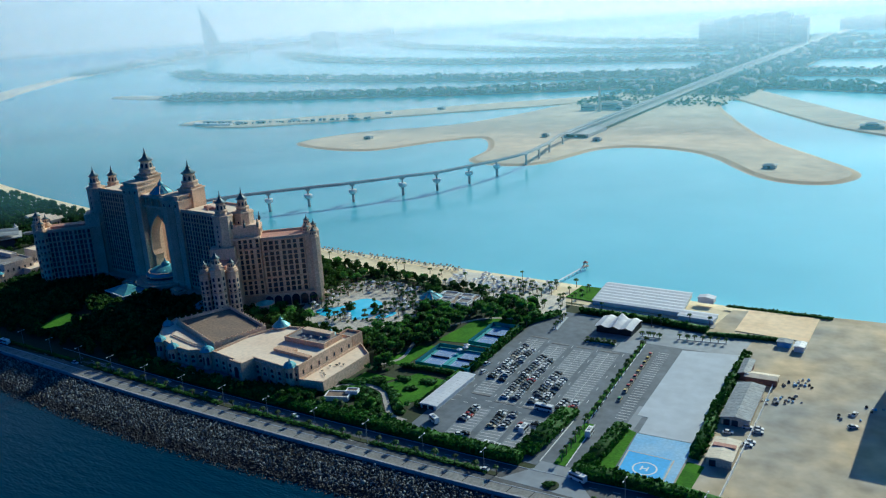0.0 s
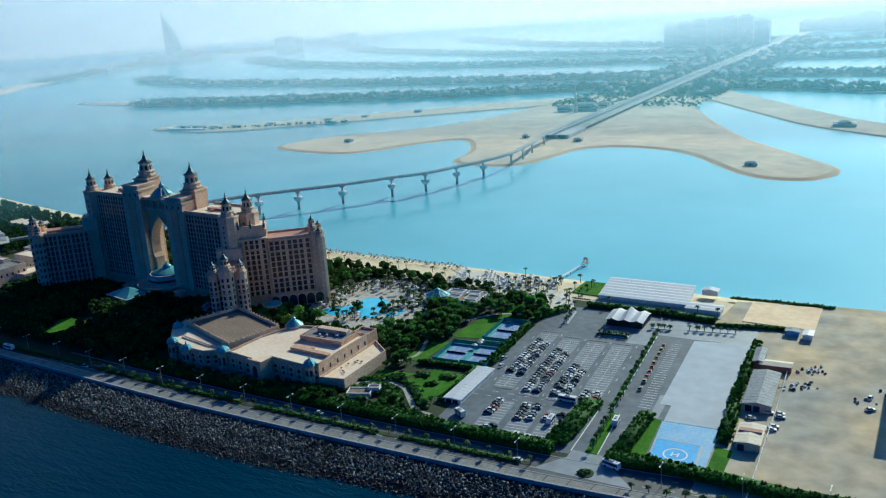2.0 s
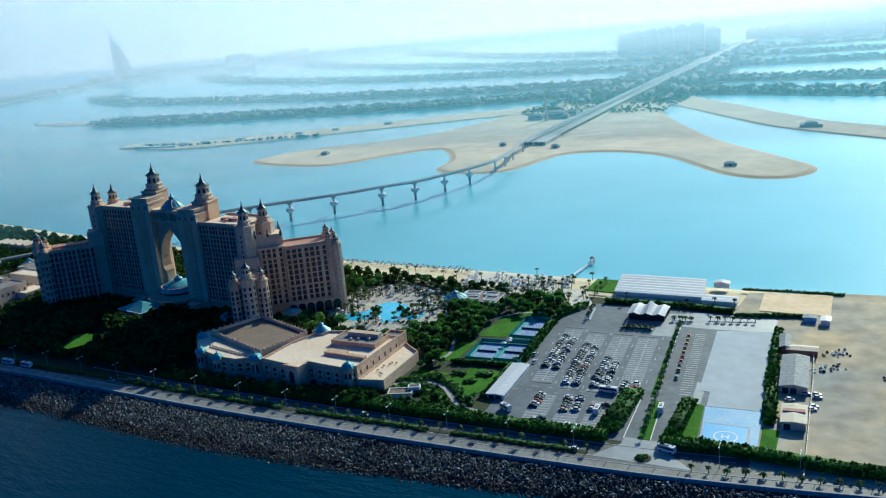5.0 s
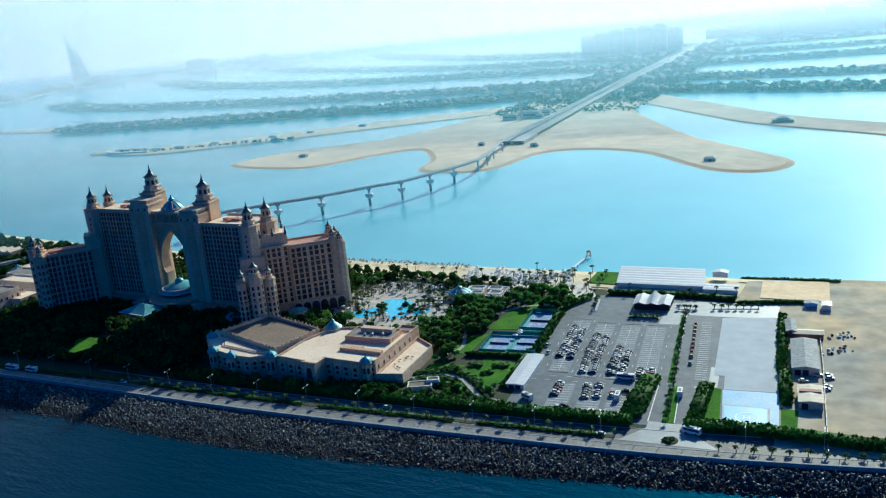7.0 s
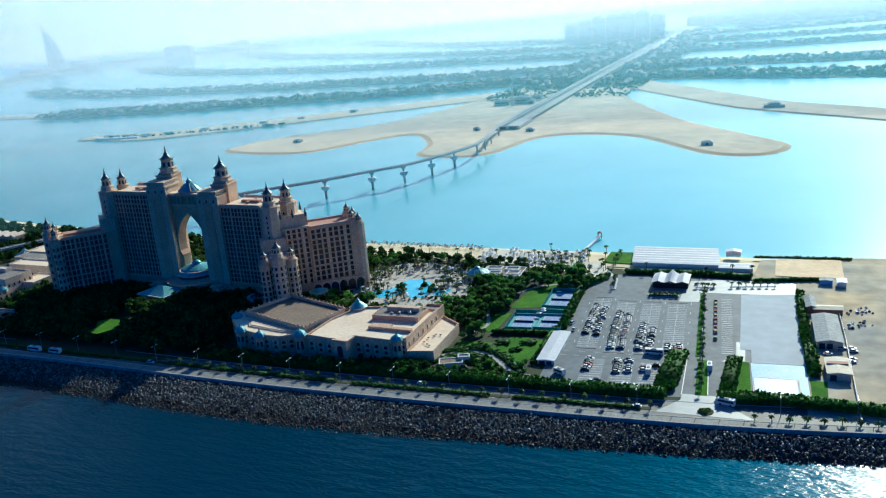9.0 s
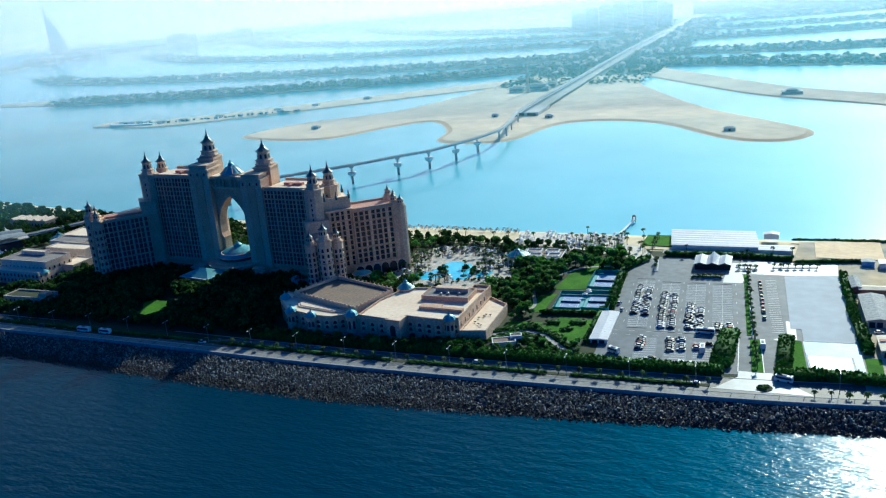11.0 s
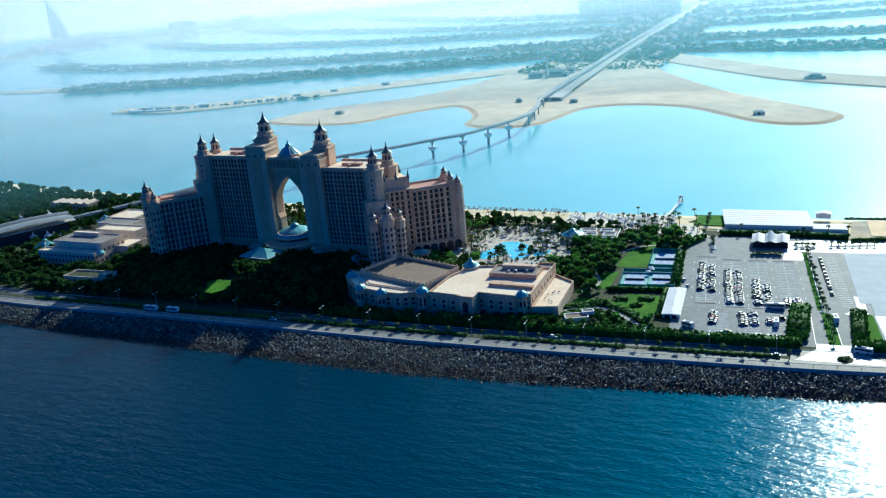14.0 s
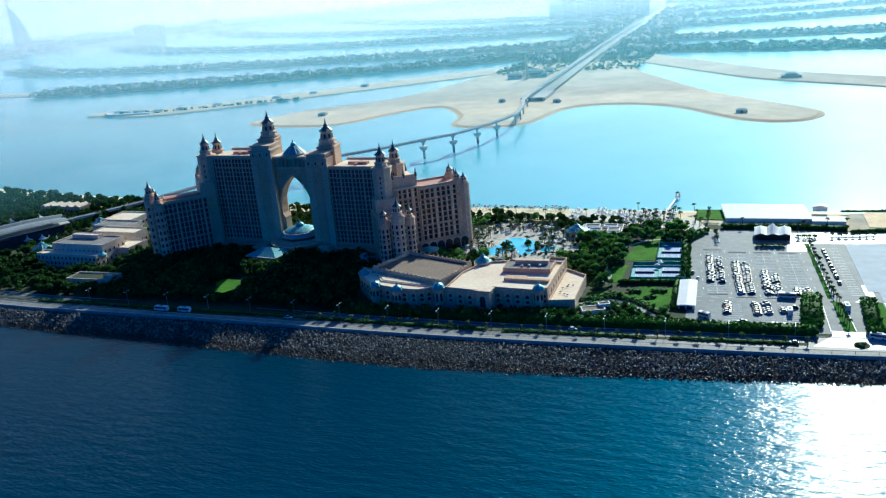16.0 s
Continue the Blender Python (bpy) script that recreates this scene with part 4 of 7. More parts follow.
# lobby dome and podium
podium = part("podium", Solid().box(-66, 66, -9, 24, -0.5, 8.5).prism(octagon(0, -2, 19), -0.5, 11.5), STUCCO, hotel)
lobby = part("lobby", Solid().lathe(0, 0, [(14.5, 8), (14.5, 11.6), (15.6, 11.9), (15.6, 12.6), (13.0, 13.2), (13.0, 15.0), (13.9, 15.3), (13.9, 15.7)], 20), STUCCO_PALE, hotel)
part("dome", Solid().lathe(0, 0, [(13.4, 15.6), (12.9, 16.1), (11.6, 17.4), (9.6, 18.6), (6.8, 19.7), (4.2, 20.4), (2.8, 20.7), (2.8, 21.9), (2.0, 22.7), (0.8, 23.3), (0.4, 24.4), (0.1, 25.4)], 24), TEAL, lobby, "low teal copper dome")
for z, r in ((17.4, 11.6),):
    part("dome_ring", Solid().lathe(0, 0, [(r, z - 0.3), (r + 0.35, z), (r, z + 0.35)], 24), STUCCO_PALE, lobby, "pale moulded ring")
part("skirt_roof", Solid().lathe(0, 0, [(20.0, 9.8), (20.0, 11.2), (20.9, 11.4), (20.9, 12.0), (20.2, 12.0), (15.2, 11.7)], 24), STUCCO_PALE, lobby, "pale skirt roof")
part("glazed_ring", Solid().lathe(0, 0, [(13.15, 13.4), (13.15, 14.8)], 20), GLASS, lobby)
for u0, u1 in ((-30, -17), (17, 30)):
    part("canopy_roof", Solid().box(u0, u1, -16, -7, 7.6, 9.2).box(u0 + 2, u1 - 2, -14, -8, 9.2, 10.4), STUCCO_PALE, podium)

# ---- car park, helipad, yard ----
LEAN_X = -0.079  # the car park's rows lean this much from the axis


def row_x(x, y):
    """x of a car-park row that passes x at y = 345."""
    return x + LEAN_X * (y - 345)


ROWS_AT = (-196.8, -182.6, -168.6, -154.6)
marks = Solid()


def mark(x0, y0, x1, y1, w=0.17, z=0.10, solid=None):
    d = Vector((x1 - x0, y1 - y0)).normalized()
    q = Vector((-d.y, d.x)) * w
    (solid or marks).prism([(x0 + q.x, y0 + q.y), (x0 - q.x, y0 - q.y), (x1 - q.x, y1 - q.y), (x1 + q.x, y1 + q.y)], z - 0.03, z)


for k, xc in enumerate(ROWS_AT):
    y0, y1 = (322, 392) if k else (326, 396)
    mark(row_x(xc, y0), y0, row_x(xc, y1), y1, 0.09)
    for y in np.arange(y0, y1, 2.6):
        xm = row_x(xc, y)
        mark(xm - 5.0, y - 0.4, xm + 5.0, y + 0.4)
for xc in (-190.5, -176.5, -163.5):
    for y in np.arange(284, 311, 2.6):
        xm = row_x(xc, y)
        mark(xm - 4.6, y - 0.4, xm + 4.6, y + 0.4)
for y in np.arange(328, 404, 2.6):
    xm = row_x(-130.4, y)
    mark(xm - 1.0, y, xm + 4.4, y + 0.3)
for x, ya, yb in ((-203.8, 330, 400), (-189.8, 324, 398), (-175.6, 322, 398), (-161.6, 322, 398), (-147.4, 322, 398)):
    for y in np.arange(ya, yb, 14):
        mark(row_x(x, y), y, row_x(x, y + 3), y + 3, 0.14)
for x0, y0, x1, y1 in ((-206, 319, -150, 319.5), (-206, 313.5, -158, 315)):
    for k in range(7):
        f0, f1 = k / 7, (k + 0.4) / 7
        mark(x0 + (x1 - x0) * f0, y0 + (y1 - y0) * f0, x0 + (x1 - x0) * f1, y0 + (y1 - y0) * f1, 0.12)
structure("parking_markings", marks, LINE, "worn white parking bay lines on asphalt", "markings", kind="stuff")
bays = Solid()
for xc, y0, y1 in [(x, 321.5 + (3.5 if k == 0 else 0), 394.5 + (3.5 if k == 0 else 0)) for k, x in enumerate(ROWS_AT)] + [(-190.5, 283, 312), (-176.5, 282.5, 312), (-163.5, 283, 312)]:
    bays.prism([(row_x(xc, y0) - 4.6, y0), (row_x(xc, y0) + 4.6, y0), (row_x(xc, y0 + 2) + 5.3, y0 + 2), (row_x(xc, y1 - 2) + 5.3, y1 - 2), (row_x(xc, y1) + 4.6, y1), (row_x(xc, y1) - 4.6, y1), (row_x(xc, y1 - 2) - 5.3, y1 - 2), (row_x(xc, y0 + 2) - 5.3, y0 + 2)], 0.05, 0.084)
structure("parking_bays", bays, BAY_GREY, "sun-bleached parking bays between darker lanes", "car park")
islands = Solid()
for k, xc in enumerate(ROWS_AT):
    for y in ((319.6, 393.5) if k else (323, 397.5)):
        xm = row_x(xc, y)
        islands.prism([(xm - 5.2, y), (xm + 5.2, y + 0.3), (xm + 5.0, y + 1.9), (xm - 5.0, y + 1.6)], 0, 0.22)
structure("kerb_islands", islands, GREY_CONCRETE, "pale kerbed islands at the ends of parking rows", "kerb")
lane_marks = Solid()
for off in (11.2, 18.0):
    for x in np.arange(-1000, 100, 9.0):
        mark(x, wall_y(x) + off, x + 3, wall_y(x + 3) + off, 0.12, 0.09, lane_marks)
structure("lane_markings", lane_marks, LINE, "white broken lane lines on the coast road", "markings", kind="stuff")
seams = Solid()
for x in np.arange(-620, 60, 9.5):
    mark(x, wall_y(x) + 1.3, x + 0.6, wall_y(x) + 7.2, 0.16, 0.125, seams)
structure("paving_joints", seams, RUBBLE, "dark joints across the paved promenade", "markings", kind="stuff")

MEDIAN = [(-137.5, 281), (-132.5, 281), (-135.5, 318), (-140.0, 318)]
structure("entry_median", Solid().prism(MEDIAN, -0.2, 0.26), GRASS, "grassy median with palms between entry lanes", "median")
structure("entry_median", Solid().prism([(-141.6, 322), (-139.4, 322), (-146.0, 412), (-148.0, 412)], -0.2, 0.26), GRASS, "narrow planted strip with a row of palms", "median")
structure("kerb_strip", Solid().prism([(-139.3, 322), (-138.9, 322), (-145.4, 412), (-145.9, 412)], -0.2, 0.3).prism([(-132.4, 281), (-132.0, 281), (-135.0, 318), (-135.4, 318)], -0.2, 0.3)
          .prism([(-143.4, 280), (-143.0, 280), (-144.8, 318), (-145.2, 318)], -0.2, 0.3), WHITE, "painted kerbs along the entry lanes", "kerb")
ring = Solid().lathe(-131.6, 265.8, [(3.3, 0), (3.3, 0.35), (3.0, 0.4), (0.5, 0.8)], 20)
structure("roundabout", ring, SOIL, "small round planted island at the entry", "roundabout")

pad = thing("helipad", (-104, 292.5, 0.2), "bright blue helipad with a white ring", "helipad")
pad_inv = pad.matrix_world.inverted()
part("apron", into(pad_inv, Solid().prism([(-113.6, 286.5), (-90.8, 283.6), (-92.6, 319.5), (-116.4, 318.5)], -0.1, 0.24)), BLUE_PALE, pad, "faded pale blue apron")
part("surface", into(pad_inv, Solid().prism([(-113.0, 286.9), (-95.6, 284.8), (-96.8, 303.2), (-114.6, 303.2)], 0.1, 0.30)), BLUE_PAD, pad)
ringm = Solid()
for k in range(32):
    a, b = 2 * math.pi * k / 32, 2 * math.pi * (k + 1) / 32
    ringm.prism([(-104 + r * math.cos(t), 292.6 + r * math.sin(t)) for r, t in ((4.9, a), (4.9, b), (4.3, b), (4.3, a))][::-1], 0.3, 0.34)
part("ring", into(pad_inv, ringm), WHITE, pad, "white painted ring")
part("letter", into(pad_inv, Solid().box(-105.6, -105.0, 291, 294.2, 0.3, 0.34).box(-103.2, -102.6, 291, 294.2, 0.3, 0.34).box(-105.0, -103.2, 292.3, 292.9, 0.3, 0.34)), WHITE, pad, "white letter H")
line = Solid()
mark(-113.0, 286.9, -95.6, 284.8, 0.2, 0.34, line)
mark(-114.6, 303.2, -96.8, 303.2, 0.2, 0.34, line)
mark(-113.0, 286.9, -114.6, 303.2, 0.2, 0.34, line)
mark(-94.6, 285.0, -95.8, 303.2, 0.3, 0.34, line)
part("border_line", into(pad_inv, line), CREAM, pad)
structure("lawn", Solid().prism([(-125, 282), (-114.2, 282), (-117, 319), (-124, 322)], -0.2, 0.15), GRASS, "bright mown lawn beside the helipad", "lawn")
structure("lawn", Solid().prism([(-90.2, 284), (-84, 284), (-84, 304), (-91, 305)], -0.2, 0.15), GRASS, "small lawn beside the helipad apron", "lawn")
structure("lawn", Solid().prism([(-215, 464), (-193.5, 462), (-195.5, 487), (-214, 487)], -0.2, 0.16), GRASS, "bright rectangular lawn behind the beach", "lawn")
structure("sand_pitch", Solid().prism([(-109, 447), (-71.7, 445.5), (-72.3, 481), (-109.5, 480)], -0.2, 0.45), SAND_GOLD, "raised golden sand rectangle beside the yard", "sand")

# cars
wheel_mesh = mesh_of("wheel", Solid().add([(0.32 * math.cos(a), y, 0.32 + 0.32 * math.sin(a)) for y in (-0.1, 0.1) for a in np.linspace(0, 2 * math.pi, 8, endpoint=False)],
                                         [tuple(range(8)), tuple(range(15, 7, -1))] + [(i, 8 + i, 8 + (i + 1) % 8, (i + 1) % 8) for i in range(8)]), TYRE)


def profile_solid(profile, half, taper=0.0):
    """A side profile (x, z) drawn out across the car, narrower at the top."""
    s = Solid()
    n = len(profile)
    zs = [z for _, z in profile]
    lo, hi = min(zs), max(zs)
    w = [half - taper * (z - lo) / (hi - lo) for z in zs]
    s.add([(x, -w[i], z) for i, (x, z) in enumerate(profile)] + [(x, w[i], z) for i, (x, z) in enumerate(profile)],
          [tuple(range(n)), tuple(range(2 * n - 1, n - 1, -1))] + [(i, n + i, n + (i + 1) % n, (i + 1) % n) for i in range(n)])
    return s


def car_kind(name, paint, roof, label, tall=1.0, group="cars in the car park"):
    """A small car: body, glazed cabin, roof, wheels, lamps."""
    car = thing(name, (0, 0, -50), label, "car", group)
    h = 0.55 * tall
    part("body", profile_solid([(-2.15, 0.28), (2.15, 0.28), (2.2, 0.62), (1.95, 0.84), (1.0, 0.94), (-1.6, 0.96), (-2.1, 0.88), (-2.2, 0.6)], 0.88, 0.06), paint, car)
    part("cabin", profile_solid([(1.05, 0.93), (0.35, 0.93 + h), (-1.05, 0.95 + h), (-1.75, 0.95)], 0.80, 0.16), GLASS, car, "dark car windows")
    part("roof", profile_solid([(0.40, 0.92 + h), (0.30, 0.97 + h), (-1.0, 1.0 + h), (-1.15, 0.94 + h)], 0.66, 0.04), roof, car)
    for x in (-1.35, 1.35):
        for y in (-0.82, 0.82):
            w = part("wheel", wheel_mesh, None, car)
            w.matrix_local = pose(x, y, 0)
    for y in (-0.75, 0.45):
        part("headlight", Solid().box(2.12, 2.2, y, y + 0.3, 0.6, 0.75), WHITE, car)
    return car


COLOUR_WORDS = ("white", "silver", "black", "navy blue", "dark grey", "red", "sand-coloured")
car_protos = [car_kind("car", p, p, f"{w} {body} parked in a marked bay", t) for (p, w) in zip(CAR_PAINTS, COLOUR_WORDS) for body, t in (("saloon car", 1.0), ("off-road car", 1.35))]
weights = np.array([0.26, 0.19, 0.16, 0.15, 0.18, 0.02, 0.04]).repeat(2) * np.tile([0.6, 0.4], 7)
taxi_protos = [car_kind("taxi", TAXI_CREAM, r, f"cream taxi with a {w} roof waiting in line", group="taxis in line") for r, w in zip(TAXI_ROOFS, ("red", "yellow", "green"))]
used = set()


def park(protos, p, x, y, turn, z=0.09):
    ob = protos[p]
    m = pose(x, y, z, 0, 0, turn)
    if ob.name in used:
        copy_thing(ob, m)
    else:
        used.add(ob.name)
        ob.matrix_world = m


cars_rng = np.random.default_rng(21)


def fill(xc, side, y0, y1, share):
    for y in np.arange(y0, y1, 2.6):
        if cars_rng.random() < share:
            p = int(cars_rng.choice(14, p=weights / weights.sum()))
            park(car_protos, p, row_x(xc, y) + side * 2.55 + cars_rng.normal(0, 0.3), y + 1.3 + cars_rng.normal(0, 0.12), (4.5 if side < 0 else 184.5) + cars_rng.normal(0, 1.5))


fill(-196.8, -1, 341, 384, 1.0)
fill(-196.8, 1, 340, 381, 0.95)
fill(-182.6, -1, 324, 375, 0.97)
fill(-182.6, 1, 324, 371, 0.97)
fill(-168.6, -1, 324, 358, 0.9)
fill(-168.6, 1, 324, 353, 0.8)
fill(-154.6, -1, 324, 333, 1.0)
fill(-154.6, 1, 324, 333, 0.9)
fill(-190.5, -1, 296, 311, 0.95)
fill(-190.5, 1, 306, 312, 0.3)
fill(-176.5, -1, 296, 311, 0.9)
fill(-176.5, 1, 298, 312, 0.9)
fill(-163.5, -1, 300, 306, 0.9)
fill(-163.5, 1, 306, 311, 0.7)
fill(-153.5, 1, 300, 312, 0.3)
for x, y, a, p in ((-206.5, 346, 88, 0), (-209.5, 355, 80, 1), (-182, 287, 20, 4), (-184, 285, 25, 0), (-83, 334.5, 10, 0), (-77, 342, 12, 1), (-73, 330, 10, 0), (-73.5, 327, 12, 0), (-72.0, 339.5, 8, 2), (-72.6, 342.5, 8, 0), (-40, 372, 80, 0), (-39, 360, 30, 2)):
    park(car_protos, p, x, y, a, 0.11)
for k, y in enumerate((345, 354, 359.6, 365, 370.6, 376.2, 382.4, 388, 393.5, 399)):
    park(taxi_protos, int(cars_rng.integers(3)), row_x(-134.4, y), y, 94.5 + cars_rng.normal(0, 3))
for x, dy, p, a in ((-160, 13.5, 0, 180), (-262, 18, 0, 2), (-540, 11.5, 4, 2), (-700, 11.5, 1, 0), (-350, 18.5, 2, 2), (-420, 11, 1, 1)):
    park(car_protos, p, x, wall_y(x) + dy, a)


def bus(x, y, turn, length=9.0, label="white coach with dark windows parked on the asphalt"):
    b = thing("bus", pose(x, y, 0.09, 0, 0, turn), label, "bus", "buses")
    h = length / 2
    part("body", profile_solid([(-h, 0.35), (h, 0.35), (h + 0.05, 1.6), (h - 0.25, 2.9), (-h + 0.1, 3.0), (-h, 1.5)], 1.2, 0.08), WHITE, b)
    part("window_band", profile_solid([(-h + 0.3, 1.5), (h - 0.4, 1.5), (h - 0.5, 2.5), (-h + 0.3, 2.5)], 1.22, 0.05), GLASS, b)
    part("roof_unit", Solid().box(-1.2, 1.0, -0.6, 0.6, 2.95, 3.2), SHEET, b)
    for wx in (-h + 1.6, h - 1.6):
        for wy in (-1.1, 1.1):
            w = part("wheel", wheel_mesh, None, b)
            w.matrix_local = pose(wx, wy, 0) @ Matrix.Scale(1.45, 4)


bus(-161, 321.5, 178)
bus(-200.5, 291, 150, 6.0, "white minibus parked at the corner of the lot")
bus(-165.5, 281, 175, 8.0)
bus(-160.3, 300, 92, 6.0, "white minibus parked across the bays")
bus(-124, 274, 165, 7.5, "white coach turning beside the roundabout")
bus(-505, 266.5, 177, 9.0, "white coach driving on the coast road")
bus(-489, 266.2, 177, 8.0, "white coach driving on the coast road")
bus(-133.9, 309, 95, 6.0, "white van standing on the entry lane")

# ---- small buildings ----


def gable_shed(x, y, w, l, h, rise, turn, wall, roof, label, name="shed", cat="shed", doors=0):
    """A long building with a pitched roof; l runs along local y."""
    t = thing(name, pose(x, y, 0.1, 0, 0, turn), label, cat)
    body = Solid().add([(-w / 2, -l / 2, 0), (w / 2, -l / 2, 0), (w / 2, l / 2, 0), (-w / 2, l / 2, 0), (-w / 2, -l / 2, h), (w / 2, -l / 2, h), (w / 2, l / 2, h), (-w / 2, l / 2, h), (0, -l / 2, h + rise), (0, l / 2, h + rise)],
                       [(0, 1, 5, 8, 4), (2, 3, 7, 9, 6), (1, 2, 6, 5), (3, 0, 4, 7), (3, 2, 1, 0)])
    b = part("wall", body, wall, t)
    e, z = 0.5, 0.12
    for s in (-1, 1):
        k = rise / (w / 2)
        part("roof_slope", Solid().add([(0, -l / 2 - e, h + rise + z), (s * (w / 2 + e), -l / 2 - e, h - k * e + z), (s * (w / 2 + e), l / 2 + e, h - k * e + z), (0, l / 2 + e, h + rise + z),
                                        (0, -l / 2 - e, h + rise + z + 0.15), (s * (w / 2 + e), -l / 2 - e, h - k * e + z + 0.15), (s * (w / 2 + e), l / 2 + e, h - k * e + z + 0.15), (0, l / 2 + e, h + rise + z + 0.15)],
                                       [(0, 1, 2, 3), (7, 6, 5, 4), (0, 4, 5, 1), (1, 5, 6, 2), (2, 6, 7, 3)]), roof, t)
    for yy in np.arange(-l / 2, l / 2, 3.0):
        seam = Solid()
        for s in (-1, 1):
            k = rise / (w / 2)
            seam.add([(0, yy, h + rise + z + 0.15), (0, yy + 0.12, h + rise + z + 0.15), (s * (w / 2 + e), yy + 0.12, h - k * e + z + 0.15), (s * (w / 2 + e), yy, h - k * e + z + 0.15), (0, yy, h + rise + z + 0.19), (0, yy + 0.12, h + rise + z + 0.19), (s * (w / 2 + e), yy + 0.12, h - k * e + z + 0.19), (s * (w / 2 + e), yy, h - k * e + z + 0.19)],
                     [(4, 5, 6, 7), (0, 4, 7, 3), (1, 2, 6, 5), (3, 7, 6, 2)])
        part("roof_seam", seam, roof, t)
    for k in range(doors):
        part("door", Solid().box(-w / 2 + 1 + k * 3.4, -w / 2 + 3.6 + k * 3.4, -l / 2 - 0.12, -l / 2, 0, h * 0.8), GLASS, t, "dark door panel")
    return t


gable_shed(-210.2, 319, 8.4, 37, 2.1, 0.35, 1.5, WHITE, CANVAS, "long white marquee shed beside the car park", "marquee_shed", "marquee", 2)
gable_shed(-83.0, 359.5, 11.5, 36, 3.4, 1.0, 3.0, CREAM, SHEET, "long grey-roofed workshop shed in the yard", "workshop", "shed", 2)
gable_shed(-79.6, 314.5, 9.5, 17, 3.4, 0.5, 3.0, CREAM, CREAM_ROOF, "low cream yard building with a red ridge", "yard_building", "building", 1)
gable_shed(-90.5, 396, 4.5, 17, 3.6, 0.7, 4.0, BRICK_DARK, SHEET, "narrow dark red site cabin with a grey roof", "site_cabin", "cabin")
gable_shed(-82.0, 389.0, 6.0, 14, 3.2, 0.6, 92.0, BRICK_DARK, CREAM_ROOF, "dark red site cabin with a cream roof", "site_cabin", "cabin", 1)
gable_shed(-73.6, 434.5, 4.5, 7, 2.8, 0.3, 0.0, WHITE, WHITE, "small white site office", "site_office", "cabin")
gable_shed(-81.5, 437.0, 6.5, 5, 2.5, 0.3, 0.0, BLUE_PALE, SHEET, "small blue site office", "site_office", "cabin")
gable_shed(-135.0, 486.0, 9.0, 5, 3.0, 0.8, 0.0, WHITE, CANVAS, "small white hut by the beach", "beach_hut", "hut")
part("roof_band", Solid().box(-4.4, 4.4, 0.6, 3.2, 3.5, 4.35), TILE_RED, next(o for o in bpy.data.objects if o.name.startswith("yard_building")), "red-painted roof band")
fence_solid = Solid()
for (xa, ya), (xb, yb) in (((-72.4, 268), (-74.8, 352)), ((-74.8, 352), (-76.5, 388))):
    mark(xa, ya, xb, yb, 0.12, 1.7, fence_solid)
    for k in range(12):
        f = k / 12
        fence_solid.box(xa + (xb - xa) * f - 0.2, xa + (xb - xa) * f + 0.2, ya + (yb - ya) * f - 0.2, ya + (yb - ya) * f + 0.2, 0, 1.9)
fence_solid.v = [(x, y, 0.05 if 1.6 < z < 1.69 else z) for x, y, z in fence_solid.v]
structure("yard_wall", fence_solid, WHITE, "long white boundary wall of the yard", "wall")
clutter_rng = np.random.default_rng(5)
for cx, cy, n in ((-67, 374, 16), (-71, 392, 8), (-64, 394.5, 10), (-75, 368, 8), (-33, 378, 6), (-41, 368, 6)):
    for k in range(n):
        w, l, h = clutter_rng.uniform(0.6, 1.3), clutter_rng.uniform(0.7, 1.8), clutter_rng.uniform(0.3, 0.8)
        t = thing("material_stack", pose(cx + clutter_rng.normal(0, 3.2), cy + clutter_rng.normal(0, 2.6), 0.1, 0, 0, clutter_rng.uniform(0, 180)), "stack of building material on the dusty yard", "stack", "stacks in the yard")
        part("pallet", Solid().box(-w / 2, w / 2, -l / 2, l / 2, 0, 0.15), THATCH, t)
        part("load", Solid().box(-w * 0.45, w * 0.45, -l * 0.47, l * 0.42, 0.15, h).box(-w * 0.3, w * 0.3, -l * 0.3, l * 0.2, h, h + 0.3), (RUBBLE, SHEET, WHITE, BLUE_PALE, CREAM)[k % 5], t)
# a tall block at the yard's eastern edge
tower = thing("site_block", (-13, 405, 0), "tall plain building block at the yard's edge", "building")
part("wall", Solid().box(-14, 18, -22, 34, 0, 33), CREAM, tower)
part("roof", Solid().box(-13.4, 17.4, -21.4, 33.4, 33, 33.4), ROOF_GREY, tower)
for j in range(6):
    for k in range(10):
        w = part("window", pane(0.9, 1.7), None, tower)
        w.matrix_local = pose(-14.1, -19 + k * 5.4, 3 + j * 4.8, 0, 0, -90)

# pointed tent by the car park
tent = thing("peaked_tent", (-166, 426, 0.1), "white pleated tent over a dark shade box", "tent")
# solid near-black box imitates the shade under the tent
part("side_wall", Solid().box(-10.0, 10.0, -7.5, 8, 0, 3.5), RUBBLE, tent, "dark box for the shade under the canopy")
for side in (-1, 0, 1):
    s = Solid()
    for y, up, mid in ((-8.5, 0.4, 0.0), (-4.0, 0.9, 0.7), (0.5, 1.3, 1.5), (4.5, 1.4, 2.2), (7.0, 1.0, 1.4), (9.0, 0.2, 0.4)):
        for x, z in ((-3.5, 3.2), (-1.8, 3.55), (0.0, 4.3), (1.8, 3.55), (3.5, 3.2)):
            s.v.append((side * 7 + x * (1.06 if side else 1.0), y, z + up + (mid if side == 0 and x == 0 else 0.4 * mid if side == 0 and abs(x) < 2 else 0)))
    s.f = [(5 * j + i, 5 * j + i + 1, 5 * j + i + 6, 5 * j + i + 5) for j in range(5) for i in range(4)]
    part("canopy", s, CANVAS, tent, "white stretched pleated canopy")
planter = Solid().prism([(-176.5, 402.6), (-159, 403), (-159.2, 405.4), (-176.7, 405)], 0, 0.5)
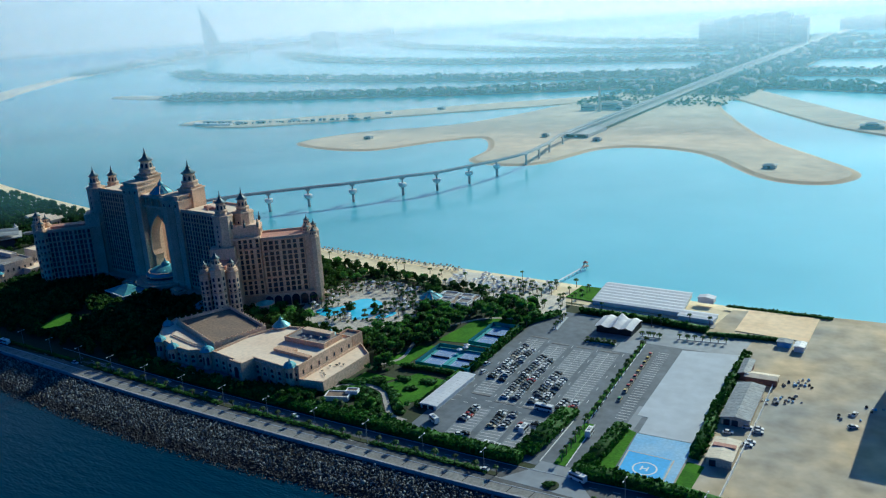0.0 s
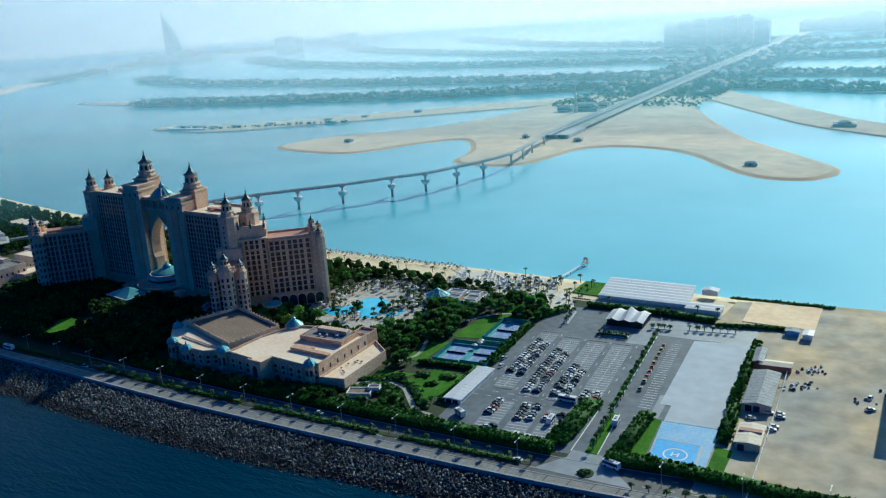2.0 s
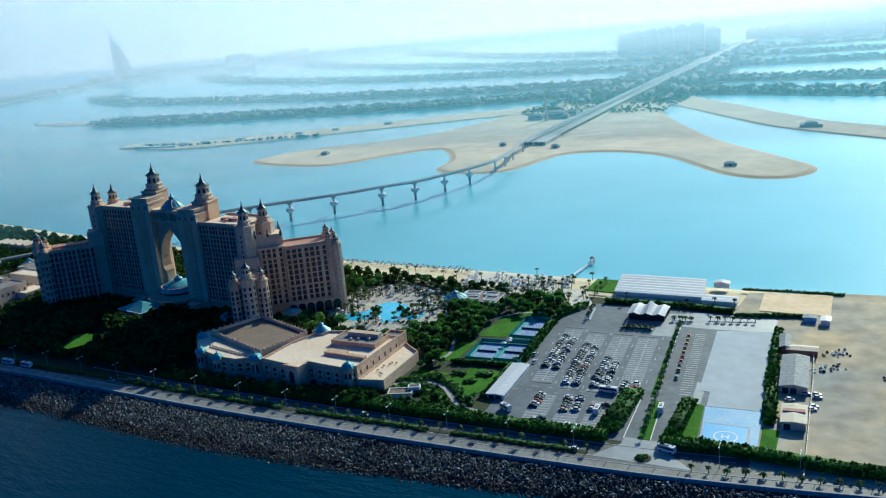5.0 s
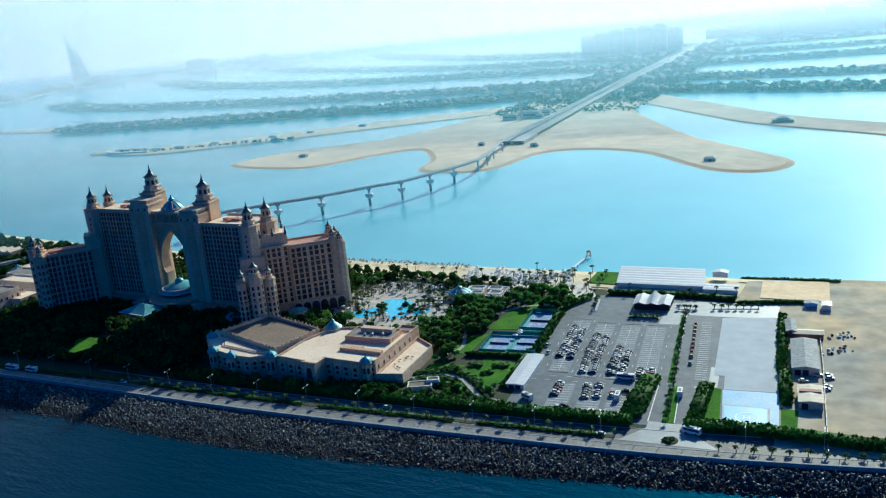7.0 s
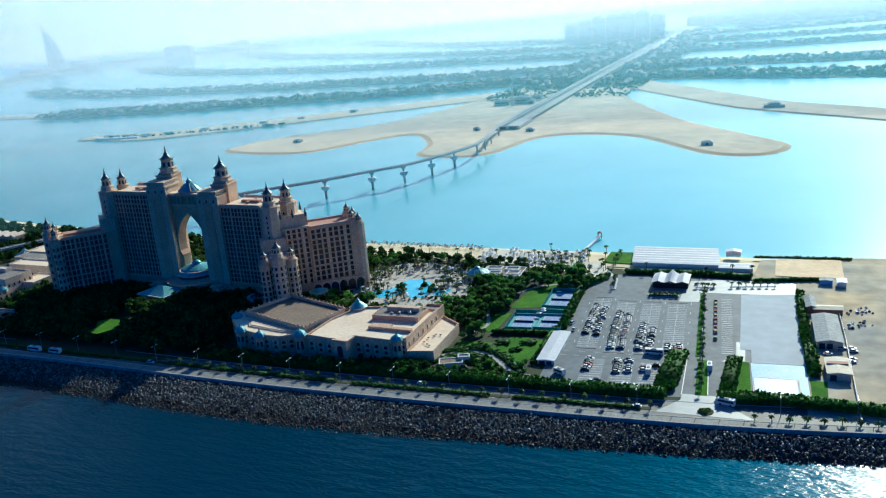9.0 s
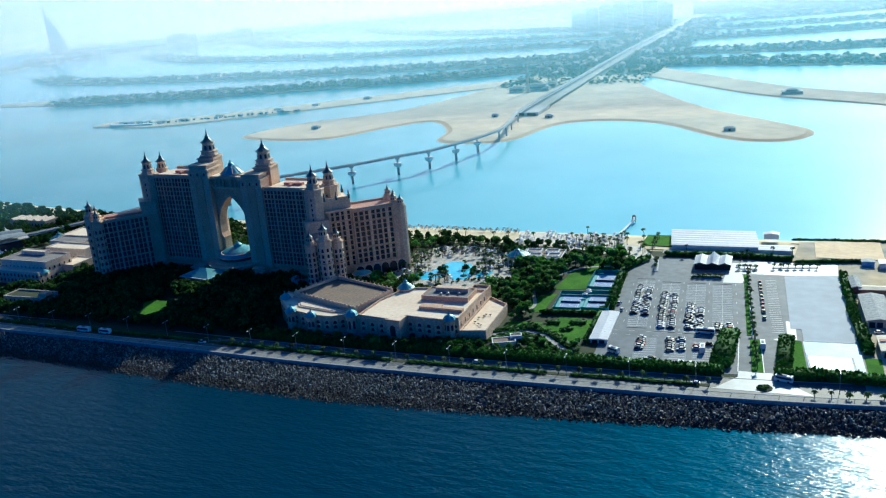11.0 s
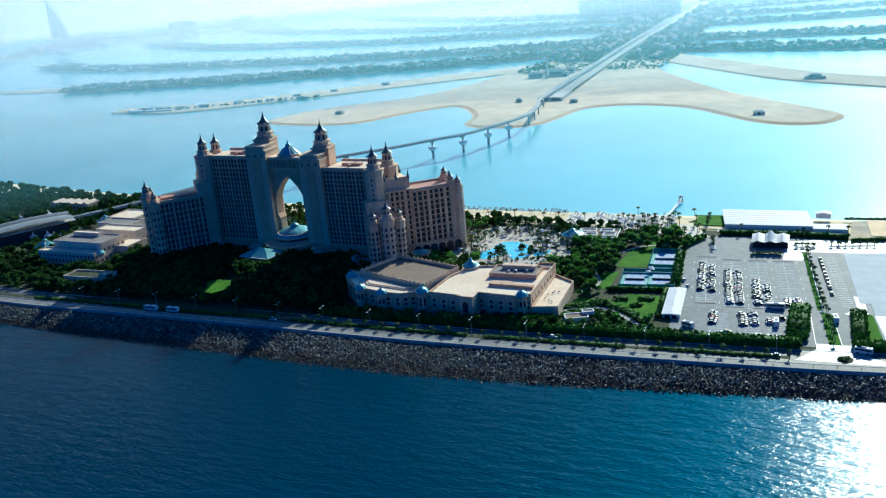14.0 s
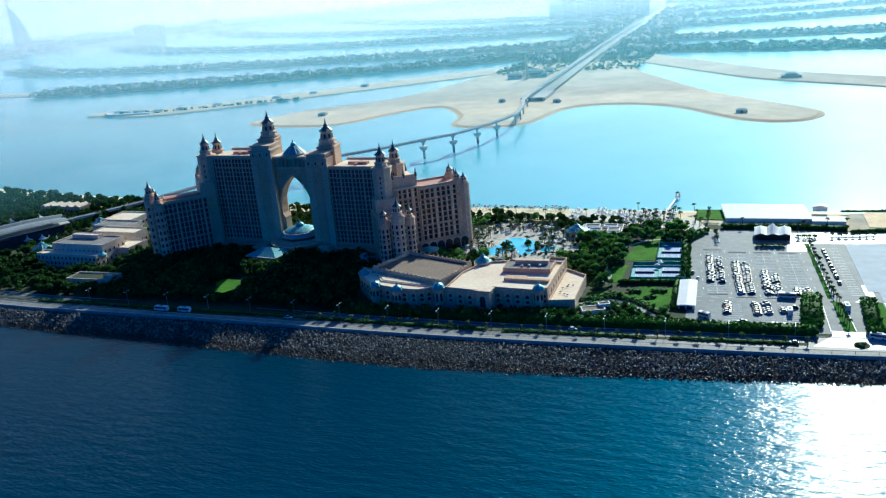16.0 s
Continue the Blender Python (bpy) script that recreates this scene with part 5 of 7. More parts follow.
structure("apron", Solid().prism([(-158.5, 396.5), (-146.2, 397.3), (-149.0, 413.0), (-126, 412.8), (-98, 414.6), (-97.4, 435.4), (-136, 437), (-157.3, 431.7)], -0.2, 0.13), APRON, "pale concrete apron between car park and hedge", "apron")
structure("apron", Solid().prism([(-129.8, 318.4), (-118.9, 317.8), (-120.0, 343.1), (-124.3, 343.0), (-123.3, 325.8)], -0.2, 0.13), APRON, "pale concrete strip beside the slab", "apron")
structure("planter", planter, CONCRETE, "long kerbed planter in the car park", "planter")
structure("planter", Solid().prism([(-133, 424), (-108, 427.6), (-108.2, 429.4), (-133.2, 425.8)], 0, 0.4), CONCRETE, "long kerbed planter in the car park", "planter")
structure("planter", Solid().prism([(-152, 421), (-141, 421.8), (-141.1, 423.2), (-152.1, 422.4)], 0, 0.4), CONCRETE, "short kerbed planter in the car park", "planter")
structure("planter", Solid().prism([(-199, 412), (-196.6, 412), (-199, 432), (-201, 432)], 0, 0.4), CONCRETE, "kerbed planter at the car-park gate", "planter")

# ribbed white marquees behind the beach: long spans with their ridges along the shore
for k in range(7):
    t = gable_shed(-168.0 - k * 0.6, 459.5 + k * 4.9, 4.88, 53.0, 2.6, 0.34, 89.0, WHITE, CANVAS, "long white ribbed marquee span behind the beach", "marquee", "marquee")
    t["group"] = "row of marquees"
for k in range(2):
    t = gable_shed(-131.5 - k * 0.2, 454.5 + k * 4.9, 4.88, 19.5, 2.4, 0.32, 89.0, WHITE, CANVAS, "short white ribbed marquee span beside the larger ones", "marquee", "marquee")
    t["group"] = "row of marquees"
structure("terrace", Solid().prism([(-199, 448), (-120, 446), (-120, 452), (-199, 455)], -0.2, 0.3), PAVING, "pale paved terrace before the marquees", "terrace")

jetty = thing("jetty", (-235.5, 490, WATER), "slender white jetty with a platform over the lagoon", "jetty")
ji = jetty.matrix_world.inverted()
deck = Solid()
mark(-236.5, 486, -231.5, 531, 0.8, -2.2, deck)
part("deck", into(ji, deck), WHITE, jetty)
part("platform", into(ji, Solid().prism(octagon(-231.2, 532.5, 2.3), -2.4, -2.0)), CREAM, jetty)
part("shelter", into(ji, Solid().lathe(-231.2, 532.5, [(1.9, 0.4), (1.9, 0.55), (0.2, 1.5)], 8)), TILE_RED, jetty, "small red shelter roof")
post = mesh_of("post", Solid().lathe(0, 0, [(0.2, -2.5), (0.2, 2.1)], 6), PIER)
for k in range(9):
    p = part("post", post, None, jetty)
    p.matrix_local = ji @ pose(-236.3 + k * 0.6, 490 + k * 5.2, WATER)
for a in range(4):
    p = part("shelter_post", post, None, jetty)
    p.matrix_local = ji @ pose(-231.2 + 1.6 * math.cos(a * 1.571 + 0.8), 532.5 + 1.6 * math.sin(a * 1.571 + 0.8), -1.6)

# street lamps along the coast road
lamp = thing("street_lamp", (0, 0, -60), "grey twin-arm street lamp on the road median", "street lamp", "coast road lamps")
part("pole", Solid().lathe(0, 0, [(0.22, 0), (0.2, 0.6), (0.12, 0.7), (0.08, 9.5)], 6), STEEL, lamp)
part("arm", Solid().box(-0.05, 0.05, -1.8, 1.8, 9.3, 9.45), STEEL, lamp)
for y in (-1.8, 1.8):
    part("lamp_head", Solid().box(-0.2, 0.2, y - 0.5, y + 0.5, 9.25, 9.5).box(-0.14, 0.14, y - 0.4, y + 0.4, 9.15, 9.25), WHITE, lamp)
first = True
for x in np.arange(-560, 20, 28.6):
    if -150 < x < -112:
        continue
    m = pose(x, wall_y(x) + 13.0, 0.2)
    if first:
        lamp.matrix_world, first = m, False
    else:
        copy_thing(lamp, m)
for ob in car_protos + taxi_protos:
    if ob.name not in used:
        for o in (*ob.children_recursive, ob):
            bpy.data.objects.remove(o)

# ---- the conference centre ----
centre = thing("conference_centre", (-330, 308, 0), "sprawling pink conference hall with flat roofs and teal domes", "building")
ci = centre.matrix_world.inverted()


def cpart(name, solid, mat, parent=centre, label=""):
    return part(name, into(ci, solid), mat, parent, label)


def inset(poly, d):
    n, out = len(poly), []
    for i in range(n):
        a, b, c = Vector(poly[i - 1]), Vector(poly[i]), Vector(poly[(i + 1) % n])
        u, v = (b - a).normalized(), (c - b).normalized()
        q = (Vector((-u.y, u.x)) + Vector((-v.y, v.x)))
        q = q / max(0.5, q.length_squared / 2)
        out.append(tuple(b + q * d))
    return out


def walled(name, poly, z1, roof_mat, wall_mat=STUCCO_PALE, rail=1.2, z0=-0.5):
    """A flat-roofed body with a parapet, from a counter-clockwise plan."""
    body = cpart(name, Solid().prism(poly, z0, z1), wall_mat)
    cpart("roof", Solid().prism(inset(poly, 0.55), z1, z1 + 0.12), roof_mat, body)
    s = Solid()
    inner = inset(poly, 0.5)
    for i in range(len(poly)):
        j = (i + 1) % len(poly)
        s.prism([poly[i], poly[j], inner[j], inner[i]], z1, z1 + rail)
    cpart("parapet", s, wall_mat, body)
    return body


def shifted(poly):
    return [(x + 330, y - 308) for x, y in poly]


MAIN = [(-335, 288), (-312, 284.5), (-309, 291), (-287, 288.5), (-279.5, 292), (-279, 334), (-312, 334), (-326, 331), (-333, 312)]
main_body = walled("main_hall", MAIN, 11.5, ROOF_PINK)
HALL = [(-387.6, 311), (-339, 293), (-330.6, 324), (-374.6, 340)]
hall = walled("great_hall", HALL, 12.8, ROOF_BROWN, rail=1.7)
FRONT = [(-396, 318), (-393, 305), (-380, 291), (-372, 289), (-361, 285.5), (-350, 285), (-343, 289), (-335.1, 288.2), (-338.9, 292.9), (-387.6, 310.8), (-388.4, 315)]
front_body = walled("front_range", FRONT, 11.2, ROOF_PINK, rail=0.7)
cpart("gallery", Solid().prism([(-382, 304.8), (-376, 296), (-352, 291), (-345, 292.5)], 11.2, 11.9), STUCCO_PALE, front_body)
cpart("gallery_roof", Solid().prism([(-379, 302.5), (-375, 297), (-353, 292.2), (-348, 292.8)], 11.9, 12.2), ROOF_PINK, front_body)
walled("terrace", [(-279, 290.5), (-265.5, 293), (-266, 331), (-279, 341)], 5.0, ROOF_PINK, rail=1.3)
walled("annex", [(-289, 334.3), (-279, 334.3), (-279, 343), (-289, 343)], 11.0, ROOF_GREY, STUCCO)
house = walled("roof_house", [(-310, 316), (-283, 316), (-283, 331), (-310, 331)], 13.6, ROOF_GREY, STUCCO, 0.8, 11.0)
cpart("roof_house", Solid().prism([(-305, 325), (-286, 325), (-286, 329), (-305, 329)], 13.6, 16.0), STUCCO_PALE, house)
cpart("roof_step", Solid().prism([(-306, 303), (-281, 301), (-281, 304), (-294, 305), (-294, 308), (-306, 308)], 11.4, 13.2), STUCCO, main_body)
cpart("porch", Solid().prism([(-356, 279.5), (-346, 277.5), (-322, 279), (-316.6, 281), (-316.6, 290), (-356, 290)], -0.3, 2.6), STUCCO_PALE, main_body)
cpart("porch_roof", Solid().prism([(-355, 280.5), (-346, 278.6), (-322, 280), (-317.4, 281.8), (-317.4, 287), (-355, 286)], 2.6, 2.72), ROOF_GREY, main_body)
cpart("parapet", Solid().prism([(-356.3, 279.3), (-346, 277.2), (-346, 277.8), (-356, 279.9)], 2.6, 3.5).prism([(-346, 277.2), (-321.9, 278.7), (-321.9, 279.3), (-346, 277.8)], 2.6, 3.5), STUCCO, main_body)
# merlons along the great hall
merlon = mesh_of("merlon", Solid().box(-0.45, 0.45, -0.3, 0.3, 0, 0.55).box(-0.25, 0.25, -0.25, 0.25, 0.55, 0.85), STUCCO_PALE)
for i in range(4):
    a, b = Vector(HALL[i]), Vector(HALL[(i + 1) % 4])
    n = int((b - a).length / 3.2)
    for k in range(n):
        p = a + (b - a) * ((k + 0.5) / n)
        w = part("merlon", merlon, None, hall)
        w.matrix_local = pose(p.x + 330, p.y - 308, 14.5, 0, 0, math.degrees(math.atan2(b.y - a.y, b.x - a.x)))
def front(body, poly, z_top, tall):
    """Pilasters, a cornice and tall arched windows along the walls of a plan."""
    for a, b in zip(poly[:-1], poly[1:]):
        m, length = frame_of(a, b)
        n = max(1, round(length / 5.2))
        for i in range(n + 1):
            u = min(max(i * length / n, 0.45), length - 0.45)
            part("pilaster", Solid().box(u - 0.4, u + 0.4, -0.35, 0.05, 0, z_top - 0.9, m), STUCCO, body)
        part("cornice", Solid().box(-0.2, length + 0.2, -0.55, 0.05, z_top - 0.9, z_top - 0.3, m), STUCCO_PALE, body)
        small_windows(body, a, b, tall[0], tall[1], 2, n, (1.9, 1.7))


front(main_body, shifted(MAIN[:5]), 11.5, (3.8, 9.4))
front(front_body, shifted(FRONT[1:8]), 11.2, (4.2, 9.2))
small_windows(main_body, shifted(MAIN)[4], shifted(MAIN)[5], 6.6, 9.6, 1, 7, (1.1, 2.2))
for x, y, z0, r, tip, drum in ((-326, 331, 12.8, 4.6, 18.4, 2.0), (-289, 329.5, 13.8, 2.7, 17.2, 2.2)):
    d = part("dome_base", Solid().prism([(x + 330 + r * 1.2 * math.cos(a), y - 308 + r * 1.2 * math.sin(a)) for a in np.linspace(0, 2 * math.pi, 12, endpoint=False)], 0, z0 - 1.5), STUCCO_PALE, centre)
    dome(d, x + 330, y - 308, z0, r, tip - z0, drum=drum)


def pavilion_roof(owner, x, y, z, r, h, mat=None):
    """A small hipped teal roof with a flare and finial."""
    return part("hipped_roof", Solid().lathe(x, y, [(r * 1.15, z), (r * 1.1, z + 0.15), (r * 0.98, z + h * 0.22), (r * 0.74, z + h * 0.42), (r * 0.4, z + h * 0.56), (r * 0.14, z + h * 0.63), (r * 0.12, z + h * 0.75), (0.05, z + h)], 8, math.pi / 8), mat or TEAL, owner, "domed teal copper roof")


for x, y, z, r in ((-284, 290.8, 12.2, 2.7), (-339, 288, 12.4, 3.0), (-377, 289.4, 11.6, 2.6), (-362, 285, 11.4, 2.6), (-392, 308, 11.6, 2.6)):
    u, v = x + 330, y - 308
    t = part("corner_pavilion", Solid().prism(octagon(u, v, r * 1.08), -0.5, z), STUCCO_PALE, centre)
    part("cornice", Solid().prism(octagon(u, v, r * 1.22), z - 0.8, z - 0.2), STUCCO, t)
    part("plinth", Solid().prism(octagon(u, v, r * 1.18), -0.5, 1.2), STUCCO, t)
    pavilion_roof(t, u, v, z, r * 1.15, 4.2)
    for turn in (-45, 0, 45):
        w = part("window", pane(1.3, 4.6 if r > 2.8 else 3.0), None, t)
        w.matrix_local = pose(u, v, z - (7.4 if r > 2.8 else 5.6), 0, 0, turn) @ pose(0, -r * 1.08 * 0.924 - 0.08, 0)
# the projecting bay of the front, and dark panels for its shaded service recess
bay = cpart("projecting_bay", Solid().prism([(-316.5, 282.6), (-308.4, 281.6), (-307.6, 290.6), (-315.5, 290.6)], -0.5, 12.6), STUCCO_PALE)
cpart("parapet", Solid().prism([(-316.9, 282.2), (-308.0, 281.1), (-307.9, 282.0), (-316.8, 283.1)], 12.6, 13.4), STUCCO, bay)
cpart("roof", Solid().prism([(-316, 283.4), (-308.5, 282.4), (-308, 290.4), (-315.2, 290.4)], 12.6, 12.72), ROOF_PINK, bay)
m, length = frame_of(*shifted([(-316.5, 282.6), (-308.4, 281.6)]))
w = part("window", pane(3.2, 6.0), None, bay, "tall dark entrance window")
w.matrix_local = m @ pose(length / 2, -0.1, 4.2)
m, length = frame_of(*shifted([(-309, 291), (-287, 288.5)]))
for k in range(3):
    # flat dark pane stands in for the shade of the recess
    w = part("service_opening", pane(4.6, 2.9), None, main_body, "dark panel in place of a shaded service recess")
    w.matrix_local = m @ pose(length * (k + 0.5) / 3, -0.12, 0.2)
lounge_rng = np.random.default_rng(3)
for k in range(7):
    t = thing("terrace_table", (lounge_rng.uniform(-276, -269), lounge_rng.uniform(297, 328), 5.12), "small dark table set on the pink terrace", "table", "tables on the terrace")
    part("tabletop", Solid().lathe(0, 0, [(0.7, 0.68), (0.7, 0.75)], 8), RUBBLE, t)
    part("pedestal", Solid().lathe(0, 0, [(0.35, 0), (0.1, 0.1), (0.1, 0.68)], 6), STEEL, t)
# vents on the roofs
for x, y, z in ((-300, 320, 13.72), (-296, 321, 13.72), (-290, 322, 13.72)):
    t = thing("roof_vent", (x, y, z), "grey metal ventilation unit on a flat roof", "vent", "roof vents")
    part("casing", Solid().box(-0.8, 0.8, -0.6, 0.6, 0, 0.9), SHEET, t)
    part("cowl", Solid().lathe(0, 0, [(0.4, 0.9), (0.4, 1.2), (0.55, 1.25), (0.1, 1.5)], 8), STEEL, t)


def low_building(name, m, w, l, h, label, roof=None, wall=None, windows=2, rail=1.0, cat="building"):
    """A flat-roofed block with a parapet and window rows; w along local x, l along y."""
    t = thing(name, m, label, cat)
    b = part("wall", Solid().box(-w / 2, w / 2, -l / 2, l / 2, -0.5, h), wall or STUCCO_PALE, t)
    part("roof", Solid().box(-w / 2 + 0.5, w / 2 - 0.5, -l / 2 + 0.5, l / 2 - 0.5, h, h + 0.12), roof or ROOF_PINK, t)
    part("parapet", Solid().box(-w / 2, w / 2, -l / 2, -l / 2 + 0.5, h, h + rail).box(-w / 2, w / 2, l / 2 - 0.5, l / 2, h, h + rail).box(-w / 2, -w / 2 + 0.5, -l / 2 + 0.5, l / 2 - 0.5, h, h + rail).box(w / 2 - 0.5, w / 2, -l / 2 + 0.5, l / 2 - 0.5, h, h + rail), wall or STUCCO_PALE, t)
    for j in range(windows):
        z = 1.2 + j * (h - 1) / max(1, windows)
        small_windows(b, (-w / 2, -l / 2), (w / 2, -l / 2), z, z + 3, 1, max(2, int(w / 3.6)), (1.3, 2.1))
        small_windows(b, (w / 2, -l / 2), (w / 2, l / 2), z, z + 3, 1, max(2, int(l / 4.0)), (1.3, 2.1))
    return t


# convention buildings west of the hotel
low_building("pavilion_building", pose(-628, 353, 0, 0, 0, -3), 46, 22, 13.5, "pink convention building with stepped flat roofs", ROOF_GREY, RENDER)
t = low_building("pavilion_building", pose(-632, 338, 0, 0, 0, -3), 54, 9, 8.5, "pink arcade range with rows of arched windows", wall=RENDER)
low_building("pavilion_building", pose(-634, 360, 13.5, 0, 0, -3), 24, 5, 2.4, "raised roof house on the convention building", wall=RENDER, windows=0, rail=0.5)
t = low_building("garden_pavilion", pose(-584, 304, 0, 0, 0, 0), 34, 13, 5.0, "low walled garden pavilion with an open court", SOIL, RENDER, windows=1)
low_building("garden_pavilion", pose(-570, 303, 5.0, 0, 0, 0), 6, 6, 1.8, "small pale kiosk on the pavilion roof", windows=0)
low_building("service_building", pose(-602, 364, 0, 0, 0, -3), 16, 20, 7.5, "low pink service building beside the hotel", wall=RENDER, windows=1)
low_building("service_building", pose(-650, 412, 0, 0, 0, -3), 34, 16, 8.0, "low pink service building with pale roofs", ROOF_GREY, RENDER, windows=1)
low_building("service_building", pose(-660, 436, 0, 0, 0, -3), 28, 24, 7.0, "low pink service building with a wide screed roof", wall=RENDER, windows=1)
low_building("service_building", pose(-632, 392, 0, 0, 0, -3), 40, 14, 9.0, "low pink service building with pale roofs", wall=RENDER, windows=1)
for x, y, z, r in ((-677, 424, 0, 6.5), (-676, 358, 0, 7.0), (-600, 333, 8.6, 3.0), (-650, 452, 0, 4.5)):
    t = thing("domed_pavilion", (x, y, z), "round pavilion under a teal copper dome", "pavilion", "domed pavilions")
    b = part("wall", Solid().lathe(0, 0, [(r, -0.3), (r, 5.0 if z == 0 else 1.5)], 12), STUCCO_PALE, t)
    dome(t, 0, 0, 5.2 if z == 0 else 1.7, r, r * 0.85)
# forecourt pavilion under a teal roof
t = thing("forecourt_pavilion", pose(-477, 347, 5.2, 0, 0, -10), "forecourt pavilion with a wide glazed teal roof", "pavilion")
part("wall", Solid().box(-10, 10, -7, 7, -2, 4.4), STUCCO_PALE, t)
part("roof", Solid().add([(-12, -9, 4.4), (12, -9, 4.4), (12, 9, 4.4), (-12, 9, 4.4), (-7, -4, 6.4), (7, -4, 6.4), (7, 4, 6.4), (-7, 4, 6.4), (-2, 0, 8.2), (2, 0, 8.2)],
                         [(0, 1, 5, 4), (1, 2, 6, 5), (2, 3, 7, 6), (3, 0, 4, 7), (4, 5, 9, 8), (5, 6, 9), (6, 7, 8, 9), (7, 4, 8), (3, 2, 1, 0)]), TEAL, t)
part("terrace_roof", Solid().box(9, 18, 2, 9, 3.0, 3.8), STUCCO_PALE, t)
part("eaves", Solid().box(-12.6, 12.6, -9.6, 9.6, 3.7, 4.38), WHITE, t, "pale eaves board")
t = thing("forecourt_pavilion", pose(-410, 351, 0.5, 0, 0, -10), "low round forecourt pavilion with a teal roof", "pavilion")
part("wall", Solid().lathe(0, 0, [(8, -1), (8, 5)], 12), STUCCO, t)
part("roof", Solid().lathe(0, 0, [(9.4, 5), (9.2, 5.3), (4, 7.0), (3.6, 7.8), (0.3, 9.2)], 12), TEAL, t)
t = thing("rotunda", (-372, 366, 0), "small round garden rotunda with a pale roof", "rotunda")
part("wall", Solid().lathe(0, 0, [(5.5, -0.5), (5.5, 7.0), (6.1, 7.2), (6.1, 7.8)], 12), STUCCO_PALE, t)
part("roof", Solid().lathe(0, 0, [(5.8, 7.8), (3.0, 8.8), (0.4, 9.6)], 12), TEAL, t)

# garden restaurant
low_building("garden_restaurant", pose(-272, 428, 0, 0, 0, 2), 27, 19, 3.2, "garden restaurant with a brown roof and pale parapets", ROOF_BROWN, WHITE, 1, 0.7)
for x, y, w, l, z in ((-279, 433, 10, 7, 3.3), (-267, 433.5, 9, 6, 3.3), (-276, 424, 8, 6, 3.3), (-264, 425, 8, 8, 3.3)):
    low_building("roof_court", pose(x, y, z, 0, 0, 2), w, l, 0.5, "small roof court with pale parapets on a restaurant", ROOF_GREY, WHITE, 0, 0.7)
t = thing("gazebo", (-288, 424, 0), "garden gazebo under a wide teal dome", "gazebo")
part("wall", Solid().lathe(0, 0, [(6.5, -0.3), (6.5, 4.0)], 12), STUCCO_PALE, t)
dome(t, 0, 0, 4.1, 6.8, 4.6)
low_building("garden_kiosk", pose(-256, 292, 0, 0, 0, 20), 12, 7, 1.9, "small pale flat-roofed garden kiosk", ROOF_BROWN, WHITE, 0, 0.5)
low_building("garden_kiosk", pose(-251, 297, 0, 0, 0, 20), 6, 4, 2.9, "small pale flat-roofed garden kiosk", ROOF_BROWN, WHITE, 0, 0.5)

# pool and deck
DECK = [(-366, 420), (-362, 392), (-348, 372), (-320, 361), (-294, 364), (-281, 382), (-282, 406), (-290, 428), (-304, 441), (-330, 450), (-352, 446)]
structure("pool_deck", Solid().prism(rounded(DECK, 3), -0.2, 0.22), DECKING, "pale sandy deck round the swimming pool", "deck")
POOL_PLAN = [(-347, 387), (-337, 396), (-334, 411), (-326, 415), (-316, 411), (-309, 401), (-308, 386), (-316, 380), (-324, 388), (-333, 379), (-343, 380)]
structure("pool", Solid().prism(rounded(POOL_PLAN, 4), 0.0, 0.30), POOL, "curving turquoise swimming pool", "pool")
structure("pool", Solid().prism(rounded([(-304, 398), (-297, 400), (-298, 391), (-305, 388)], 4), 0.0, 0.30), POOL, "small turquoise side pool", "pool")

for k, (x, y, r) in enumerate(((-329, 395, 3.6), (-341, 386.5, 2.2), (-317, 404, 2.8), (-313, 389, 2.2))):
    structure("pool_island", Solid().lathe(x, y, [(r, 0.1), (r, 0.55), (r * 0.7, 0.8), (0.1, 0.9)], 10), SOIL, "small planted island in the pool", "island")

# tennis courts inside tall teal mesh fences
def court(x, y, turn, w, l, ends):
    """One court with its lines, net, fence posts and mesh screens; ends names the fenced sides."""
    c = thing("tennis_court", pose(x, y, 0.15, 0, 0, turn), "blue tennis court with teal surround and mesh fences", "tennis court", "tennis courts")
    hw, hl = w / 2 + 0.9, l / 2 + 2.4
    part("surround", Solid().box(-hw, hw, -hl, hl, -0.2, 0.1), COURT_GREEN, c)
    part("surface", Solid().box(-w * 0.42, w * 0.42, -l * 0.45, l * 0.45, 0.1, 0.16), COURT, c)
    lines = Solid()
    for sx in (-1, 1):
        lines.box(sx * w * 0.38 - 0.08, sx * w * 0.38 + 0.08, -l * 0.43, l * 0.43, 0.16, 0.18).box(sx * w * 0.29 - 0.06, sx * w * 0.29 + 0.06, -l * 0.43, l * 0.43, 0.16, 0.18)
        lines.box(-w * 0.38, w * 0.38, sx * l * 0.43 - 0.08, sx * l * 0.43 + 0.08, 0.18, 0.2).box(-w * 0.29, w * 0.29, sx * l * 0.22 - 0.08, sx * l * 0.22 + 0.08, 0.18, 0.2)
    lines.box(-0.06, 0.06, -l * 0.22, l * 0.22, 0.18, 0.2)
    part("marking", lines, WHITE, c)
    part("net", Solid().box(-w * 0.42, w * 0.42, -0.05, 0.05, 0.16, 1.1), RUBBLE, c)
    for side in ends:
        a, b = {"s": ((-hw, -hl), (hw, -hl)), "n": ((hw, hl), (-hw, hl)), "w": ((-hw, hl), (-hw, -hl)), "e": ((hw, -hl), (hw, hl))}[side]
        m, length = frame_of(a, b)
        part("screen", Solid().box(0, length, -0.05, 0.05, 0.3, 2.4, m), COURT_MESH, c, "teal mesh screen")
        for k in range(6):
            part("fence_post", Solid().box(k * length / 5 - 0.07, k * length / 5 + 0.07, -0.1, 0.1, 0, 2.6, m), COURT_GREEN, c)


